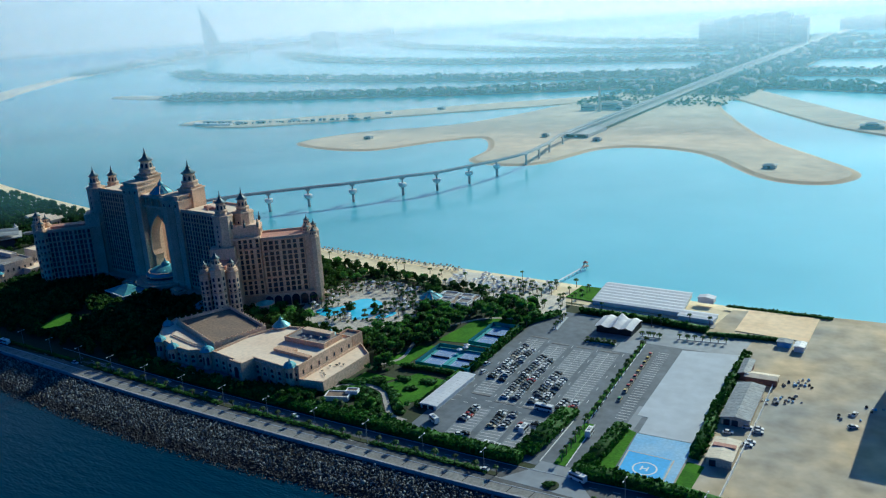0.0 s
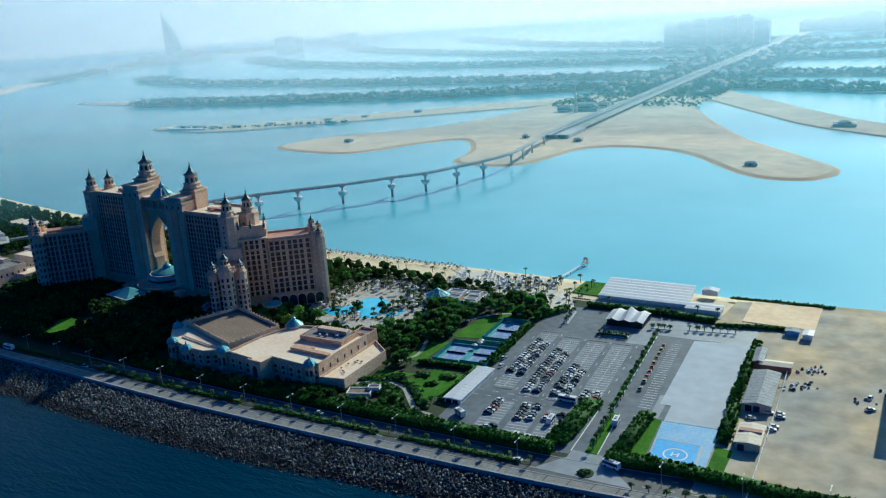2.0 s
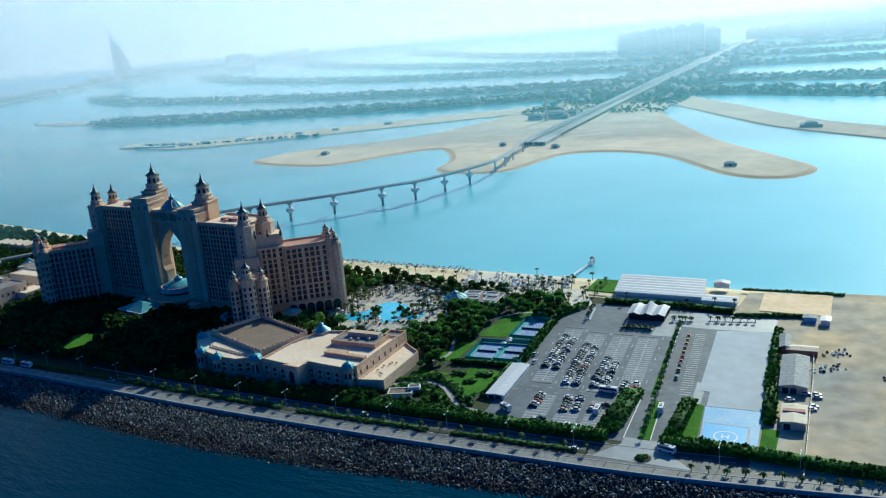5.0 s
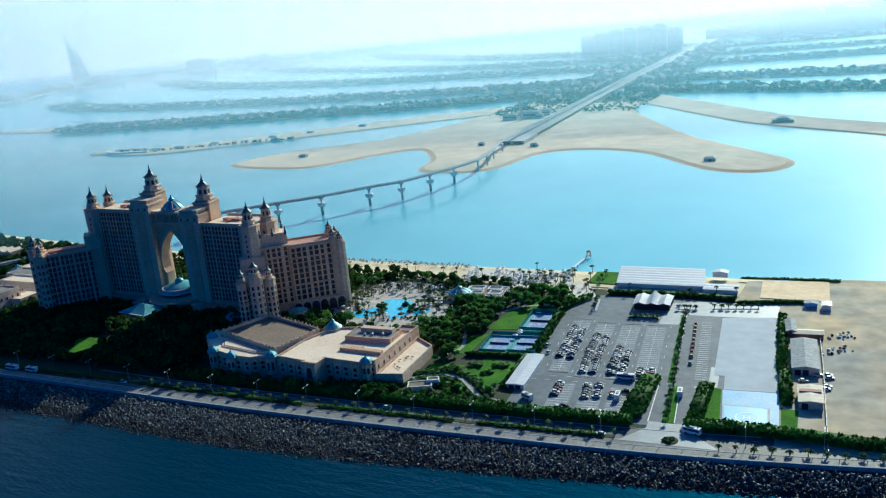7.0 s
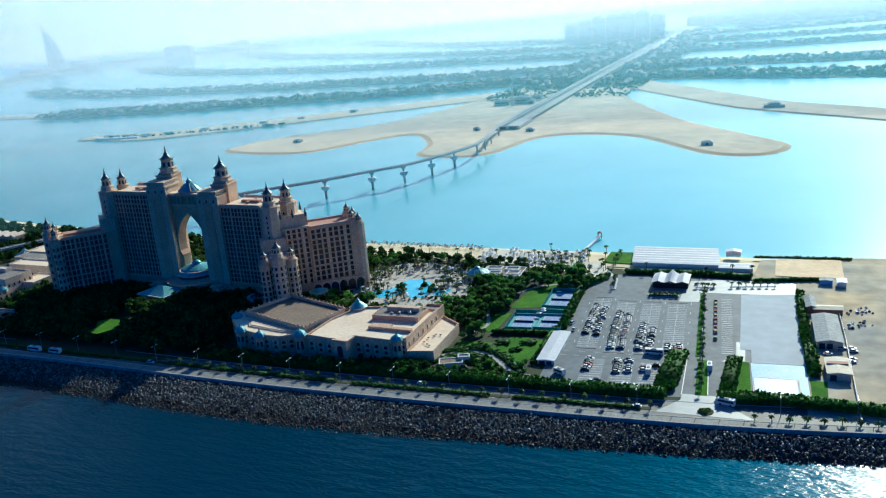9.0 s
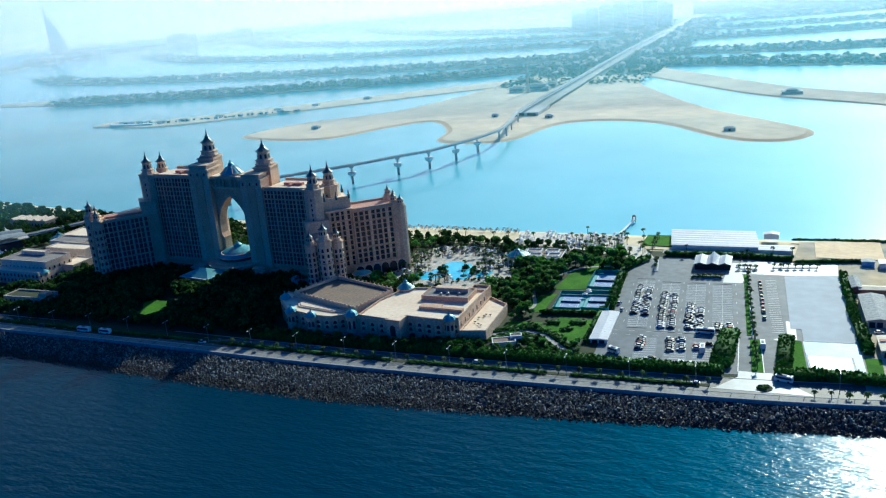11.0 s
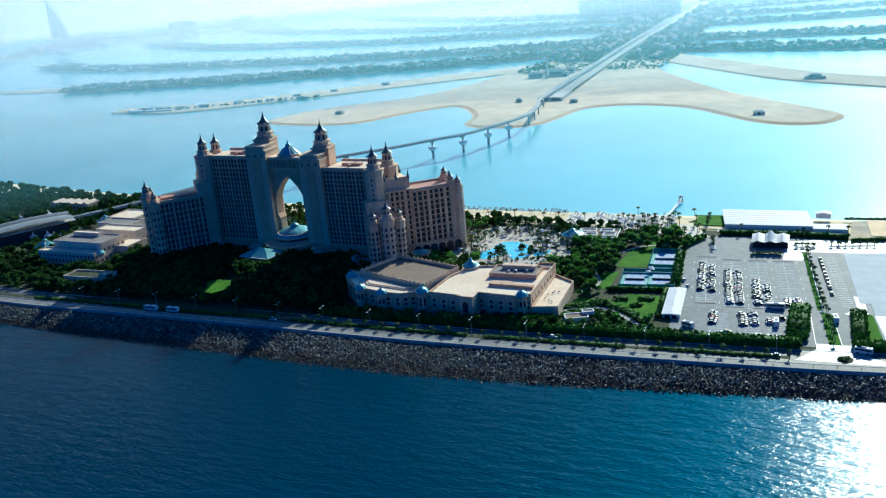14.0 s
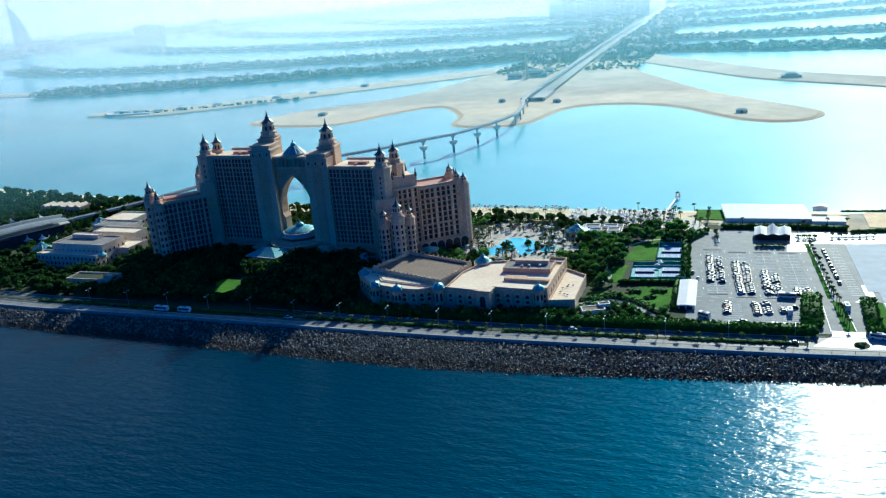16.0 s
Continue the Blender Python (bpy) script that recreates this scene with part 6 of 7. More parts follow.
court(-236.2, 352.8, 3.0, 13.0, 21.0, "swn")
court(-221.2, 354.6, 3.0, 13.0, 21.0, "sen")
court(-224.0, 389.5, 2.0, 14.5, 25.0, "swen")
for x, y in ((-230, 362), (-229.4, 369), (-228.5, 366)):
    t = thing("parasol", (x, y, 0.25), "white parasol standing beside the courts", "parasol", "court parasols")
    part("canopy", Solid().lathe(0, 0, [(1.7, 2.1), (1.6, 2.2), (0.1, 2.9)], 8), CANVAS, t)
    part("pole", Solid().lathe(0, 0, [(0.05, 0), (0.05, 2.4)], 6), STEEL, t)

# garden paths and lawns
structure("path", ribbon(curve_points([(-296, 279), (-283, 281), (-268, 299), (-255, 309), (-241, 307), (-231, 297), (-222, 288), (-213, 286)], 6), 1.4, 1.4, 0.20), PAVING, "pale curving garden path", "path")
structure("path", ribbon(curve_points([(-262, 331), (-255, 345), (-262, 372), (-255, 396), (-240, 414), (-216, 420)], 6), 1.0, 1.0, 0.22), PAVING, "pale garden path among trees", "path")
for pl in ([(-262, 305), (-248, 312), (-243, 322), (-262, 322)], [(-244, 314), (-224, 300), (-218, 306), (-219, 330), (-236, 332)], [(-262, 338), (-248, 336), (-247, 366), (-256, 362)], [(-241, 406), (-216, 409), (-220, 429), (-240, 429)], [(-251, 373), (-233, 376), (-233, 405), (-247, 409)]):
    structure("lawn", Solid().prism(pl, -0.2, 0.14), GRASS, "bright green garden lawn", "lawn")
plaza = Solid().prism([(-262, 448), (-222, 440), (-210, 424), (-203, 438), (-214, 462), (-262, 472)], -0.2, 0.18)
structure("plaza", plaza, CLUB_SAND, "pale paved plaza among palms", "plaza")
# bright grass cut to the patch of sun that falls through the arch
structure("lawn", Solid().prism([(-482, 281), (-477, 281), (-471, 290), (-464, 299), (-466, 305), (-476, 307), (-487, 308), (-490, 302), (-484, 294)], 2.2, 5.2), GRASS, "bright grass shaped as the sun patch before the hotel", "lawn")

# monorail station, west
st = thing("monorail_station", pose(-728, 390, 0, 0, 0, 58), "monorail station under long curved blue-grey canopies", "station")
for off, z, wd in ((-9, 11.5, 6.5), (9, 10.5, 6.5), (0, 13.0, 3.0)):
    s = Solid()
    n = 10
    for k in range(n + 1):
        u = -34 + 68 * k / n
        b = 2.2 * math.cos(u / 34 * 1.3)
        for v, dz in ((-wd, -1.2), (-wd * 0.4, 0), (wd * 0.4, 0), (wd, -1.2)):
            s.v.append((u, off + v, z + b + dz))
    s.f = [(4 * k + j, 4 * k + 4 + j, 4 * k + 5 + j, 4 * k + 1 + j) for k in range(n) for j in range(3)]
    s.v += [(x, y, z - 0.3) for x, y, z in s.v]
    q = 4 * (n + 1)
    s.f += [tuple(i + q for i in f[::-1]) for f in s.f]
    s.f += [(4 * k + e, 4 * k + 4 + e, q + 4 * k + 4 + e, q + 4 * k + e) for k in range(n) for e in (0, 3)]
    part("canopy", s, SHEET, st, "curved pale metal canopy")
part("hall", Solid().box(-30, 30, -12, 12, -0.5, 6.0), BALCONY_GLASS, st, "tinted glazed station hall")
part("platform", Solid().box(-36, 36, -13, 13, 7.5, 8.3), PIER, st)
tentk = mesh_of("tent_canopy", Solid().lathe(0, 0, [(3.6, 2.4), (2.0, 3.2), (0.9, 4.4), (0.1, 6.2)], 8), CANVAS)
tent_pole = mesh_of("tent_pole", Solid().lathe(0, 0, [(0.1, -0.2), (0.1, 5.0)], 6), STEEL)
for x, y in ((-797, 427), (-788, 430), (-779, 432), (-772, 440), (-715, 384), (-705, 389), (-697, 388), (-688, 386), (-762, 447), (-741, 429), (-736, 440), (-806, 424), (-745, 452)):
    t = thing("shade_tent", (x, y, 0), "small white peaked shade tent", "tent", "shade tents")
    part("canopy", tentk, None, t)
    part("pole", tent_pole, None, t)
low_building("pool_building", pose(-756, 474, 0, 0, 0, -4), 46, 14, 5.5, "pale low building among dense trees", ROOF_PINK, windows=1)
for k in range(5):
    t = gable_shed(-775 + k * 9, 474, 6, 12, 5.8, 1.8, -4, CREAM, ROOF_PINK, "pink gabled roof on the garden building", "gabled_roof", "roof")
    t.location.z = 0.0

# ---- rocks of the breakwater ----
def lump(seed, squash=0.7):
    """An angular boulder about 1 m in radius."""
    r = np.random.default_rng(seed)
    bm = bmesh.new()
    bmesh.ops.create_icosphere(bm, subdivisions=1, radius=1.0)
    for v in bm.verts:
        v.co *= r.uniform(0.62, 1.25)
        v.co.z *= squash
        v.co.x *= 1.35
    vs = np.array([v.co[:] for v in bm.verts])
    fs = np.array([[v.index for v in f.verts] for f in bm.faces])
    bm.free()
    return vs, fs


def bulk(name, chunks, mat, label, category):
    """Many small shapes joined into one object of stuff."""
    vs, fs, k = [], [], 0
    for v, f in chunks:
        vs.append(v)
        fs.append(f + k)
        k += len(v)
    v, f = np.concatenate(vs), np.concatenate(fs)
    me = bpy.data.meshes.new(name)
    me.vertices.add(len(v))
    me.vertices.foreach_set("co", v.astype(np.float32).ravel())
    me.loops.add(f.size)
    me.loops.foreach_set("vertex_index", f.astype(np.int32).ravel())
    me.polygons.add(len(f))
    me.polygons.foreach_set("loop_start", np.arange(0, f.size, f.shape[1], dtype=np.int32))
    me.polygons.foreach_set("loop_total", np.full(len(f), f.shape[1], dtype=np.int32))
    me.update(calc_edges=True)
    me.materials.append(mat)
    return tagged(new(name, me), label, category, kind="stuff")


def spin(v, r, scale, at):
    """Vertices turned at random, scaled and moved."""
    q = Euler((r.uniform(0, 6.28), r.uniform(0, 6.28), r.uniform(0, 6.28))).to_matrix()
    return v @ np.array(q).T * scale + np.array(at)


def turned(v, a, sx, sz, at):
    c, s = math.cos(a), math.sin(a)
    return np.stack([(v[:, 0] * c - v[:, 1] * s) * sx + at[0], (v[:, 0] * s + v[:, 1] * c) * sx + at[1], v[:, 2] * sz + at[2]], 1)


LUMPS = [lump(s) for s in range(8)]
rock_rng = np.random.default_rng(11)
heap, single, wet = [], [], []
for x in np.arange(-760, 40, 0.86):
    y0, y1 = shore_y(x), wall_y(x)
    for f in np.arange(0.0, 1.0, 0.95 / (y1 - y0)):
        px, py = x + rock_rng.uniform(-0.8, 0.8), y0 + (y1 - 1.2 - y0) * (f + rock_rng.uniform(-0.03, 0.03))
        z = WATER - 0.3 + 4.3 * min(1.0, f / 0.8) + rock_rng.uniform(-0.6, 0.45)
        size = rock_rng.choice((0.26, 0.36, 0.5, 0.75), p=(0.34, 0.36, 0.22, 0.08)) * rock_rng.uniform(0.85, 1.15)
        if f < 0.30 + 0.06 * math.sin(x * 0.21) + rock_rng.normal(0, 0.05):
            v, fc = LUMPS[int(rock_rng.integers(8))]
            wet.append((spin(v, rock_rng, size, (px, py, z)), fc))
        elif -250 < x < -215 and len(single) < 300 and f > 0.1:
            single.append((px, py, z, size))
        else:
            v, fc = LUMPS[int(rock_rng.integers(8))]
            heap.append((spin(v, rock_rng, size, (px, py, z)), fc))
bulk("breakwater_rocks", heap, ROCKS, "grey armour rocks heaped along the breakwater", "rocks")
bulk("breakwater_rocks", wet, ROCKS_WET, "dark wet armour rocks at the waterline", "rocks")
rock_bed = next(o for o in bpy.data.objects if o.name == "embankment")
lump_meshes = [mesh_of("rock", Solid().add([tuple(p) for p in v], [tuple(f) for f in fc]), ROCK) for v, fc in LUMPS]
for k, (x, y, z, size) in enumerate(single):
    r = part("rock", lump_meshes[k % 8], None, rock_bed)
    r.matrix_world = pose(x, y, z, *rock_rng.uniform(0, 360, 3)) @ Matrix.Scale(size, 4)

# ---- trees ----


def crown(seed, lobes, leaves, wide=1.0, tall=0.8, leaf=0.34):
    """A crown about 1 m in radius on the origin: lobes of many small leaf clumps round a dark core."""
    r = np.random.default_rng(seed)
    vs, fs = [], []
    for k in range(lobes):
        a = r.uniform(0, 6.28)
        reach = r.uniform(0.15, 0.62) if k else 0.0
        c = np.array([reach * math.cos(a) * wide, reach * math.sin(a) * wide, r.uniform(-0.25, 0.45) * tall if k else 0.3 * tall])
        rad = r.uniform(0.34, 0.55)
        v, f = lump(int(r.integers(1000)), 0.8)
        fs.append(f + sum(len(q) for q in vs))
        vs.append(v * rad * 0.74 + c)
        for j in range(leaves):
            d = r.normal(size=3)
            d[2] = d[2] * 0.8 + 0.25
            d /= np.linalg.norm(d)
            p = c + d * rad * r.uniform(0.78, 1.12)
            t1 = np.cross(d, r.normal(size=3))
            t1 /= np.linalg.norm(t1)
            n = d * 0.35 + r.normal(size=3) * 0.5
            t2 = np.cross(n, t1)
            t2 /= np.linalg.norm(t2)
            s = leaf * r.uniform(0.5, 1.0)
            fs.append(np.array([[0, 1, 2]]) + sum(len(q) for q in vs))
            vs.append(np.array([p + t1 * s, p - t1 * s * 0.6 + t2 * s * 0.7, p - t1 * s * 0.4 - t2 * s * 0.8]))
    return np.concatenate(vs), np.concatenate(fs)


CROWNS = [crown(40 + k, 5 + k % 3, 26) for k in range(5)]
CLUMPS = [crown(80 + k, 3, 22, 1.1, 0.6) for k in range(4)]
FAR_CROWNS = [crown(120 + k, 2, 9, 1.1, 0.6, 0.5) for k in range(4)]


def as_solid(v, f):
    return Solid().add([tuple(p) for p in v], [tuple(q) for q in f])


def trunk_solid(h, r0, r1, lean=0.0, limbs=()):
    s = Solid()
    n = 6
    for k in range(5):
        t = k / 4
        r = r0 + (r1 - r0) * t
        s.v += [(lean * t * t + r * math.cos(a), r * math.sin(a), h * t) for a in np.linspace(0, 6.283, n, endpoint=False)]
    s.f = [(k * n + i, k * n + (i + 1) % n, (k + 1) * n + (i + 1) % n, (k + 1) * n + i) for k in range(4) for i in range(n)]
    for a, z, l in limbs:
        k0 = len(s.v)
        for t, r in ((0, r1), (1, r1 * 0.4)):
            s.v += [(math.cos(a) * l * t + r * math.cos(b), math.sin(a) * l * t + r * math.sin(b), z + l * 0.9 * t) for b in np.linspace(0, 6.283, 4, endpoint=False)]
        s.f += [(k0 + i, k0 + (i + 1) % 4, k0 + 4 + (i + 1) % 4, k0 + 4 + i) for i in range(4)]
    return s


tree_crown_meshes = [mesh_of("crown", as_solid(turned(v, 0, 3.3, 3.0, (0, 0, 4.6)), f), LEAF) for v, f in CROWNS]
tree_trunk_mesh = mesh_of("trunk", trunk_solid(4.2, 0.28, 0.14, 0.3, ((0.3, 2.4, 1.6), (2.4, 2.8, 1.5), (4.4, 2.2, 1.7))), BARK)


def palm_crown(seed, n=13):
    """Arching feathered fronds with a keel."""
    r = np.random.default_rng(seed)
    s = Solid()
    for k in range(n):
        a = 6.283 * k / n + r.uniform(-0.2, 0.2)
        up = r.uniform(0.1, 0.95)
        length = r.uniform(2.3, 3.1)
        c, sn = math.cos(a), math.sin(a)
        k0 = len(s.v)
        for t, w in ((0.0, 0.10), (0.3, 0.52), (0.62, 0.50), (0.85, 0.30), (1.0, 0.03)):
            x = length * t * (1 - 0.18 * t)
            z = up * 1.9 * t - 2.3 * t * t
            for side, dz in ((-1, -0.28), (0, 0.0), (1, -0.28)):
                s.v.append((x * c - side * w * sn, x * sn + side * w * c, z + dz * w * 2))
        for j in range(4):
            for q in range(2):
                i = k0 + 3 * j + q
                s.f.append((i, i + 3, i + 4, i + 1))
    s.lathe(0, 0, [(0.22, -0.5), (0.34, -0.1), (0.1, 0.3)], 6)
    return s


palm_crowns = [mesh_of("crown", palm_crown(k), PALM_LEAF) for k in range(4)]
palm_trunks = [mesh_of("trunk", trunk_solid(6.0, 0.24, 0.15, l), BARK) for l in (0.0, 0.35, -0.5)]
tree_rng = np.random.default_rng(99)


def palm(x, y, z=0.0, h=None, label="date palm with arching green fronds", group="palms"):
    h = h or tree_rng.uniform(5.0, 8.5)
    t = thing("palm_tree", pose(x, y, z - 0.05, 0, 0, tree_rng.uniform(0, 360)), label, "palm tree", group)
    k = int(tree_rng.integers(3))
    tr = part("trunk", palm_trunks[k], None, t)
    tr.scale = (1, 1, h / 6.0)
    c = part("crown", palm_crowns[int(tree_rng.integers(4))], None, t)
    c.location = ((0.0, 0.35, -0.5)[k], 0, h)
    g = tree_rng.uniform(0.58, 0.85)
    c.scale = (g, g, g)


def tree(x, y, z=0.0, size=1.0, label="leafy garden tree with a rounded green crown"):
    t = thing("tree", pose(x, y, z - 0.05, 0, 0, tree_rng.uniform(0, 360)), label, "tree", "garden trees")
    t.scale = (size, size, size * tree_rng.uniform(0.85, 1.1))
    part("trunk", tree_trunk_mesh, None, t)
    part("crown", tree_crown_meshes[int(tree_rng.integers(5))], None, t)


BLOCKED = [  # plans where nothing is planted
    [(-215, 276), (-88, 276), (-70, 445), (-70, 500), (-196, 500), (-214, 425)],
    [(-402, 322), (-396, 300), (-380, 283), (-312, 279), (-276, 283), (-262, 290), (-262, 334), (-276, 347), (-312, 338), (-374, 345)],
    rounded(DECK, 3), [(-249, 318), (-212, 318), (-213, 372), (-213, 410), (-251, 410), (-251, 372)],
    [(-290, 416), (-256, 416), (-256, 442), (-290, 440)], [(-219, 296), (-201, 296), (-201, 343), (-219, 343)], [(-266, 284), (-244, 284), (-244, 304), (-266, 304)],
    [(-497, 306), (-486, 285), (-471, 285), (-469, 304), (-475, 318), (-482, 317)], [(-498, 336), (-464, 330), (-460, 358), (-494, 362)],
    [(-262, 448), (-222, 440), (-210, 424), (-203, 438), (-214, 462), (-262, 472)], [(-300, 456), (-224, 452), (-222, 492), (-302, 492)],
    [(-660, 326), (-592, 326), (-592, 378), (-612, 400), (-640, 450), (-690, 450), (-690, 400), (-662, 380)], [(-606, 294), (-562, 294), (-562, 314), (-606, 314)],
    [(-262, 305), (-248, 312), (-243, 322), (-262, 322)], [(-244, 314), (-224, 300), (-218, 306), (-219, 330), (-236, 332)], [(-262, 338), (-250, 336), (-250, 364), (-256, 362)],
    [(-241, 415), (-222, 417), (-225, 427), (-237, 427)], [(-790, 376), (-700, 345), (-690, 400), (-735, 440), (-770, 430)], [(-782, 463), (-730, 463), (-730, 486), (-782, 486)],
]
HOTEL_INV = HOTEL.inverted()
GARDEN_WALK = [(p[0], p[1]) for p in curve_points([(-296, 279), (-283, 281), (-268, 299), (-255, 309), (-241, 307), (-231, 297), (-222, 288), (-213, 286)], 6)]


def free(x, y):
    u = HOTEL_INV @ Vector((x, y, 0))
    if abs(u.x) < 66 and -9 < u.y < 26:
        return False
    for s in (-1, 1):
        reach = 44 if s < 0 else 35
        for root, d, length, half in (((s * 66, -1), (s * 0.66, -0.75), reach, 10), ((s * 72, 7), (s * 0.72, 0.69), 50, 12.5)):
            n = math.hypot(*d)
            px, py = u.x - root[0], u.y - root[1]
            along_, across = (px * d[0] + py * d[1]) / n, abs(px * d[1] - py * d[0]) / n
            if -6 < along_ < length and across < half:
                return False
    if any((x - a) ** 2 + (y - b) ** 2 < 14 for a, b in GARDEN_WALK):
        return False
    return not any(inside(p, x, y) for p in BLOCKED)


grove = []
count = 0


def plant(x, y, size, singly):
    global count
    z = mound(x, y) - 0.1
    if singly and count < 270:
        count += 1
        tree(x, y, z, size)
    else:
        v, f = CROWNS[int(tree_rng.integers(5))]
        grove.append((turned(v, tree_rng.uniform(0, 6.28), 3.3 * size, 3.0 * size * tree_rng.uniform(0.85, 1.15), (x, y, z + 4.0 * size)), f))
        w, g = CLUMPS[int(tree_rng.integers(4))]
        grove.append((turned(w, tree_rng.uniform(0, 6.28), 2.8 * size, 2.4 * size, (x + tree_rng.normal(0, 1.6), y + tree_rng.normal(0, 1.6), z + 1.4 * size)), g))


def sow(x0, x1, y0, y1, step, low, high, singly=0.0, keep=1.0):
    for x in np.arange(x0, x1, step):
        for y in np.arange(y0, y1, step):
            px, py = x + tree_rng.uniform(-0.5, 0.5) * step, y + tree_rng.uniform(-0.5, 0.5) * step
            if tree_rng.random() < keep and py > wall_y(px) + 24 and py < beach_y(px) - (42 if px > -490 else 27) and free(px, py):
                plant(px, py, tree_rng.uniform(low, high), tree_rng.random() < singly)


sow(-300, -212, 330, 440, 5.0, 0.75, 1.25, 0.75)
sow(-264, -212, 274, 332, 4.4, 0.4, 0.75, 0.7)
sow(-395, -262, 268, 282, 4.6, 0.6, 1.0, 0.3)
sow(-470, -300, 352, 520, 5.2, 0.7, 1.25, 0.25, 0.9)
sow(-300, -200, 436, 470, 5.2, 0.6, 1.0, 0.3, 0.8)
sow(-612, -392, 270, 366, 5.4, 0.8, 1.35)
sow(-1050, -596, 262, 345, 6.4, 0.8, 1.3, 0, 0.85)
sow(-1100, -470, 345, 570, 7.0, 0.8, 1.4, 0, 0.9)
# the grove gets the leaf colour that already holds shade
bulk("grove", grove, LEAF_MANY, "dense green garden trees coloured darker for shade", "trees")

# hedges: long runs of clipped growth
hedge = []


def hedge_run(points, width, height, step=1.5, ragged=0.25):
    pts = [np.array(p, float) for p in points]
    for a, b in zip(pts[:-1], pts[1:]):
        d = b - a
        length = np.linalg.norm(d)
        d /= length
        q = np.array([-d[1], d[0]])
        core = [(*(p + q * w), z) for p in (a, b) for w in (-width * 0.46, width * 0.46) for z in (0.0, height * 0.72)]
        hedge.append((np.array(core), np.array([(0, 4, 5), (0, 5, 1), (1, 5, 7), (1, 7, 3), (2, 3, 7), (2, 7, 6), (0, 1, 3), (0, 3, 2), (4, 6, 7), (4, 7, 5)])))
        for s in np.arange(0, length, step):
            for w in np.arange(-width / 2, width / 2 + 0.1, step):
                p = a + d * (s + tree_rng.uniform(-0.5, 0.5)) + q * (w + tree_rng.uniform(-0.4, 0.4))
                v, f = CLUMPS[int(tree_rng.integers(4))]
                h = height * tree_rng.uniform(1 - ragged, 1 + ragged)
                hedge.append((turned(v, tree_rng.uniform(0, 6.28), 1.5, 0.56 * h, (p[0], p[1], 0.45 * h)), f))


hedge_run([(x, wall_y(x) + 26.8) for x in (-395, -350, -300, -250, -205)], 7.0, 4.6, 1.3, 0.06)
hedge_run([(x, wall_y(x) + 25.6) for x in (-210, -180, -150)], 6.0, 4.6, 1.5, 0.12)
hedge_run([(-211, 281), (-196, 277.6), (-152, 279)], 2.0, 2.6)
hedge_run([(-312, 280), (-292, 284), (-268, 288)], 5.0, 4.2, 1.6, 0.2)
hedge_run([(-395, 290), (-384, 284), (-360, 279)], 3.5, 3.4, 1.6, 0.25)
hedge_run([(-151.5, 283), (-149.5, 324)], 8.5, 3.6, 1.6, 0.2)
hedge_run([(-126.5, 278), (-110, 279.5), (-88, 279)], 6.0, 4.6, 1.5, 0.12)
hedge_run([(-124.8, 282), (-124, 321)], 5.5, 3.6, 1.6, 0.2)
hedge_run([(-88, 279.5), (-60, 277), (60, 284)], 6.0, 4.6, 1.6, 0.15)
hedge_run([(-89.0, 308), (-92.6, 350), (-95.5, 418)], 3.0, 3.0, 1.5, 0.35)
hedge_run([(-90, 312), (-91, 340)], 5.0, 3.6, 1.7, 0.35)
hedge_run([(-196, 444), (-150, 444.5), (-122, 441)], 4.5, 3.2, 1.6, 0.3)
hedge_run([(-120, 436), (-100, 440), (-84, 442)], 2.6, 2.4)
hedge_run([(-216, 300), (-217, 345)], 1.8, 2.4)
hedge_run([(-122, 482.5), (-100, 483), (-82, 483.6), (-66, 483.2)], 1.6, 1.5)
hedge_run([(-213, 345), (-217, 412), (-206, 436)], 3.6, 3.4, 1.6, 0.3)
hedge_run([(-248, 335.5), (-219, 338)], 2.4, 2.8)
hedge_run([(-176, 404), (-160, 404.2)], 1.2, 1.5)
for x0, x1 in ((-600, -420), (-408, -305), (-296, -226), (-214, -158)):
    hedge_run([(x0, wall_y(x0) + 13), (x1, wall_y(x1) + 13)], 1.8, 1.3, 1.5)
walk_pts = np.array(GARDEN_WALK[8:])
for side, w, h in ((4.2, 3.2, 1.6), (-4.4, 3.0, 1.4)):
    d = np.gradient(walk_pts, axis=0)
    d /= np.linalg.norm(d, axis=1)[:, None]
    line = walk_pts + np.stack([-d[:, 1], d[:, 0]], 1) * side
    hedge_run(line[2:-3:4], w, h, 1.4, 0.3)
for x, y, w, h in ((-238, 322, 6, 1.8), (-229, 314, 5, 1.5), (-225, 324, 7, 1.6), (-250, 316, 6, 1.6), (-256, 309, 5, 1.5), (-232, 305, 4, 1.3), (-246, 296, 7, 2.2), (-238, 290, 8, 2.4)):
    hedge_run([(x - w / 2, y), (x + w / 2, y + 1.5)], w * 0.6, h, 1.4, 0.35)
hedge_run([(-132.6, 266.2), (-130.6, 265.2)], 2.4, 1.6, 1.2)
for k, (x, y, r) in enumerate(((-329, 395, 3.2), (-327, 393, 2.4), (-331.5, 396.5, 2.4), (-309, 396, 3.0), (-308.5, 391, 2.6), (-310, 402, 2.4), (-341, 386.5, 2.0), (-317, 404, 2.2))):
    v, f = CROWNS[k % 5]
    hedge.append((turned(v, k * 1.3, r, r * 0.75, (x, y, r * 0.6)), f))
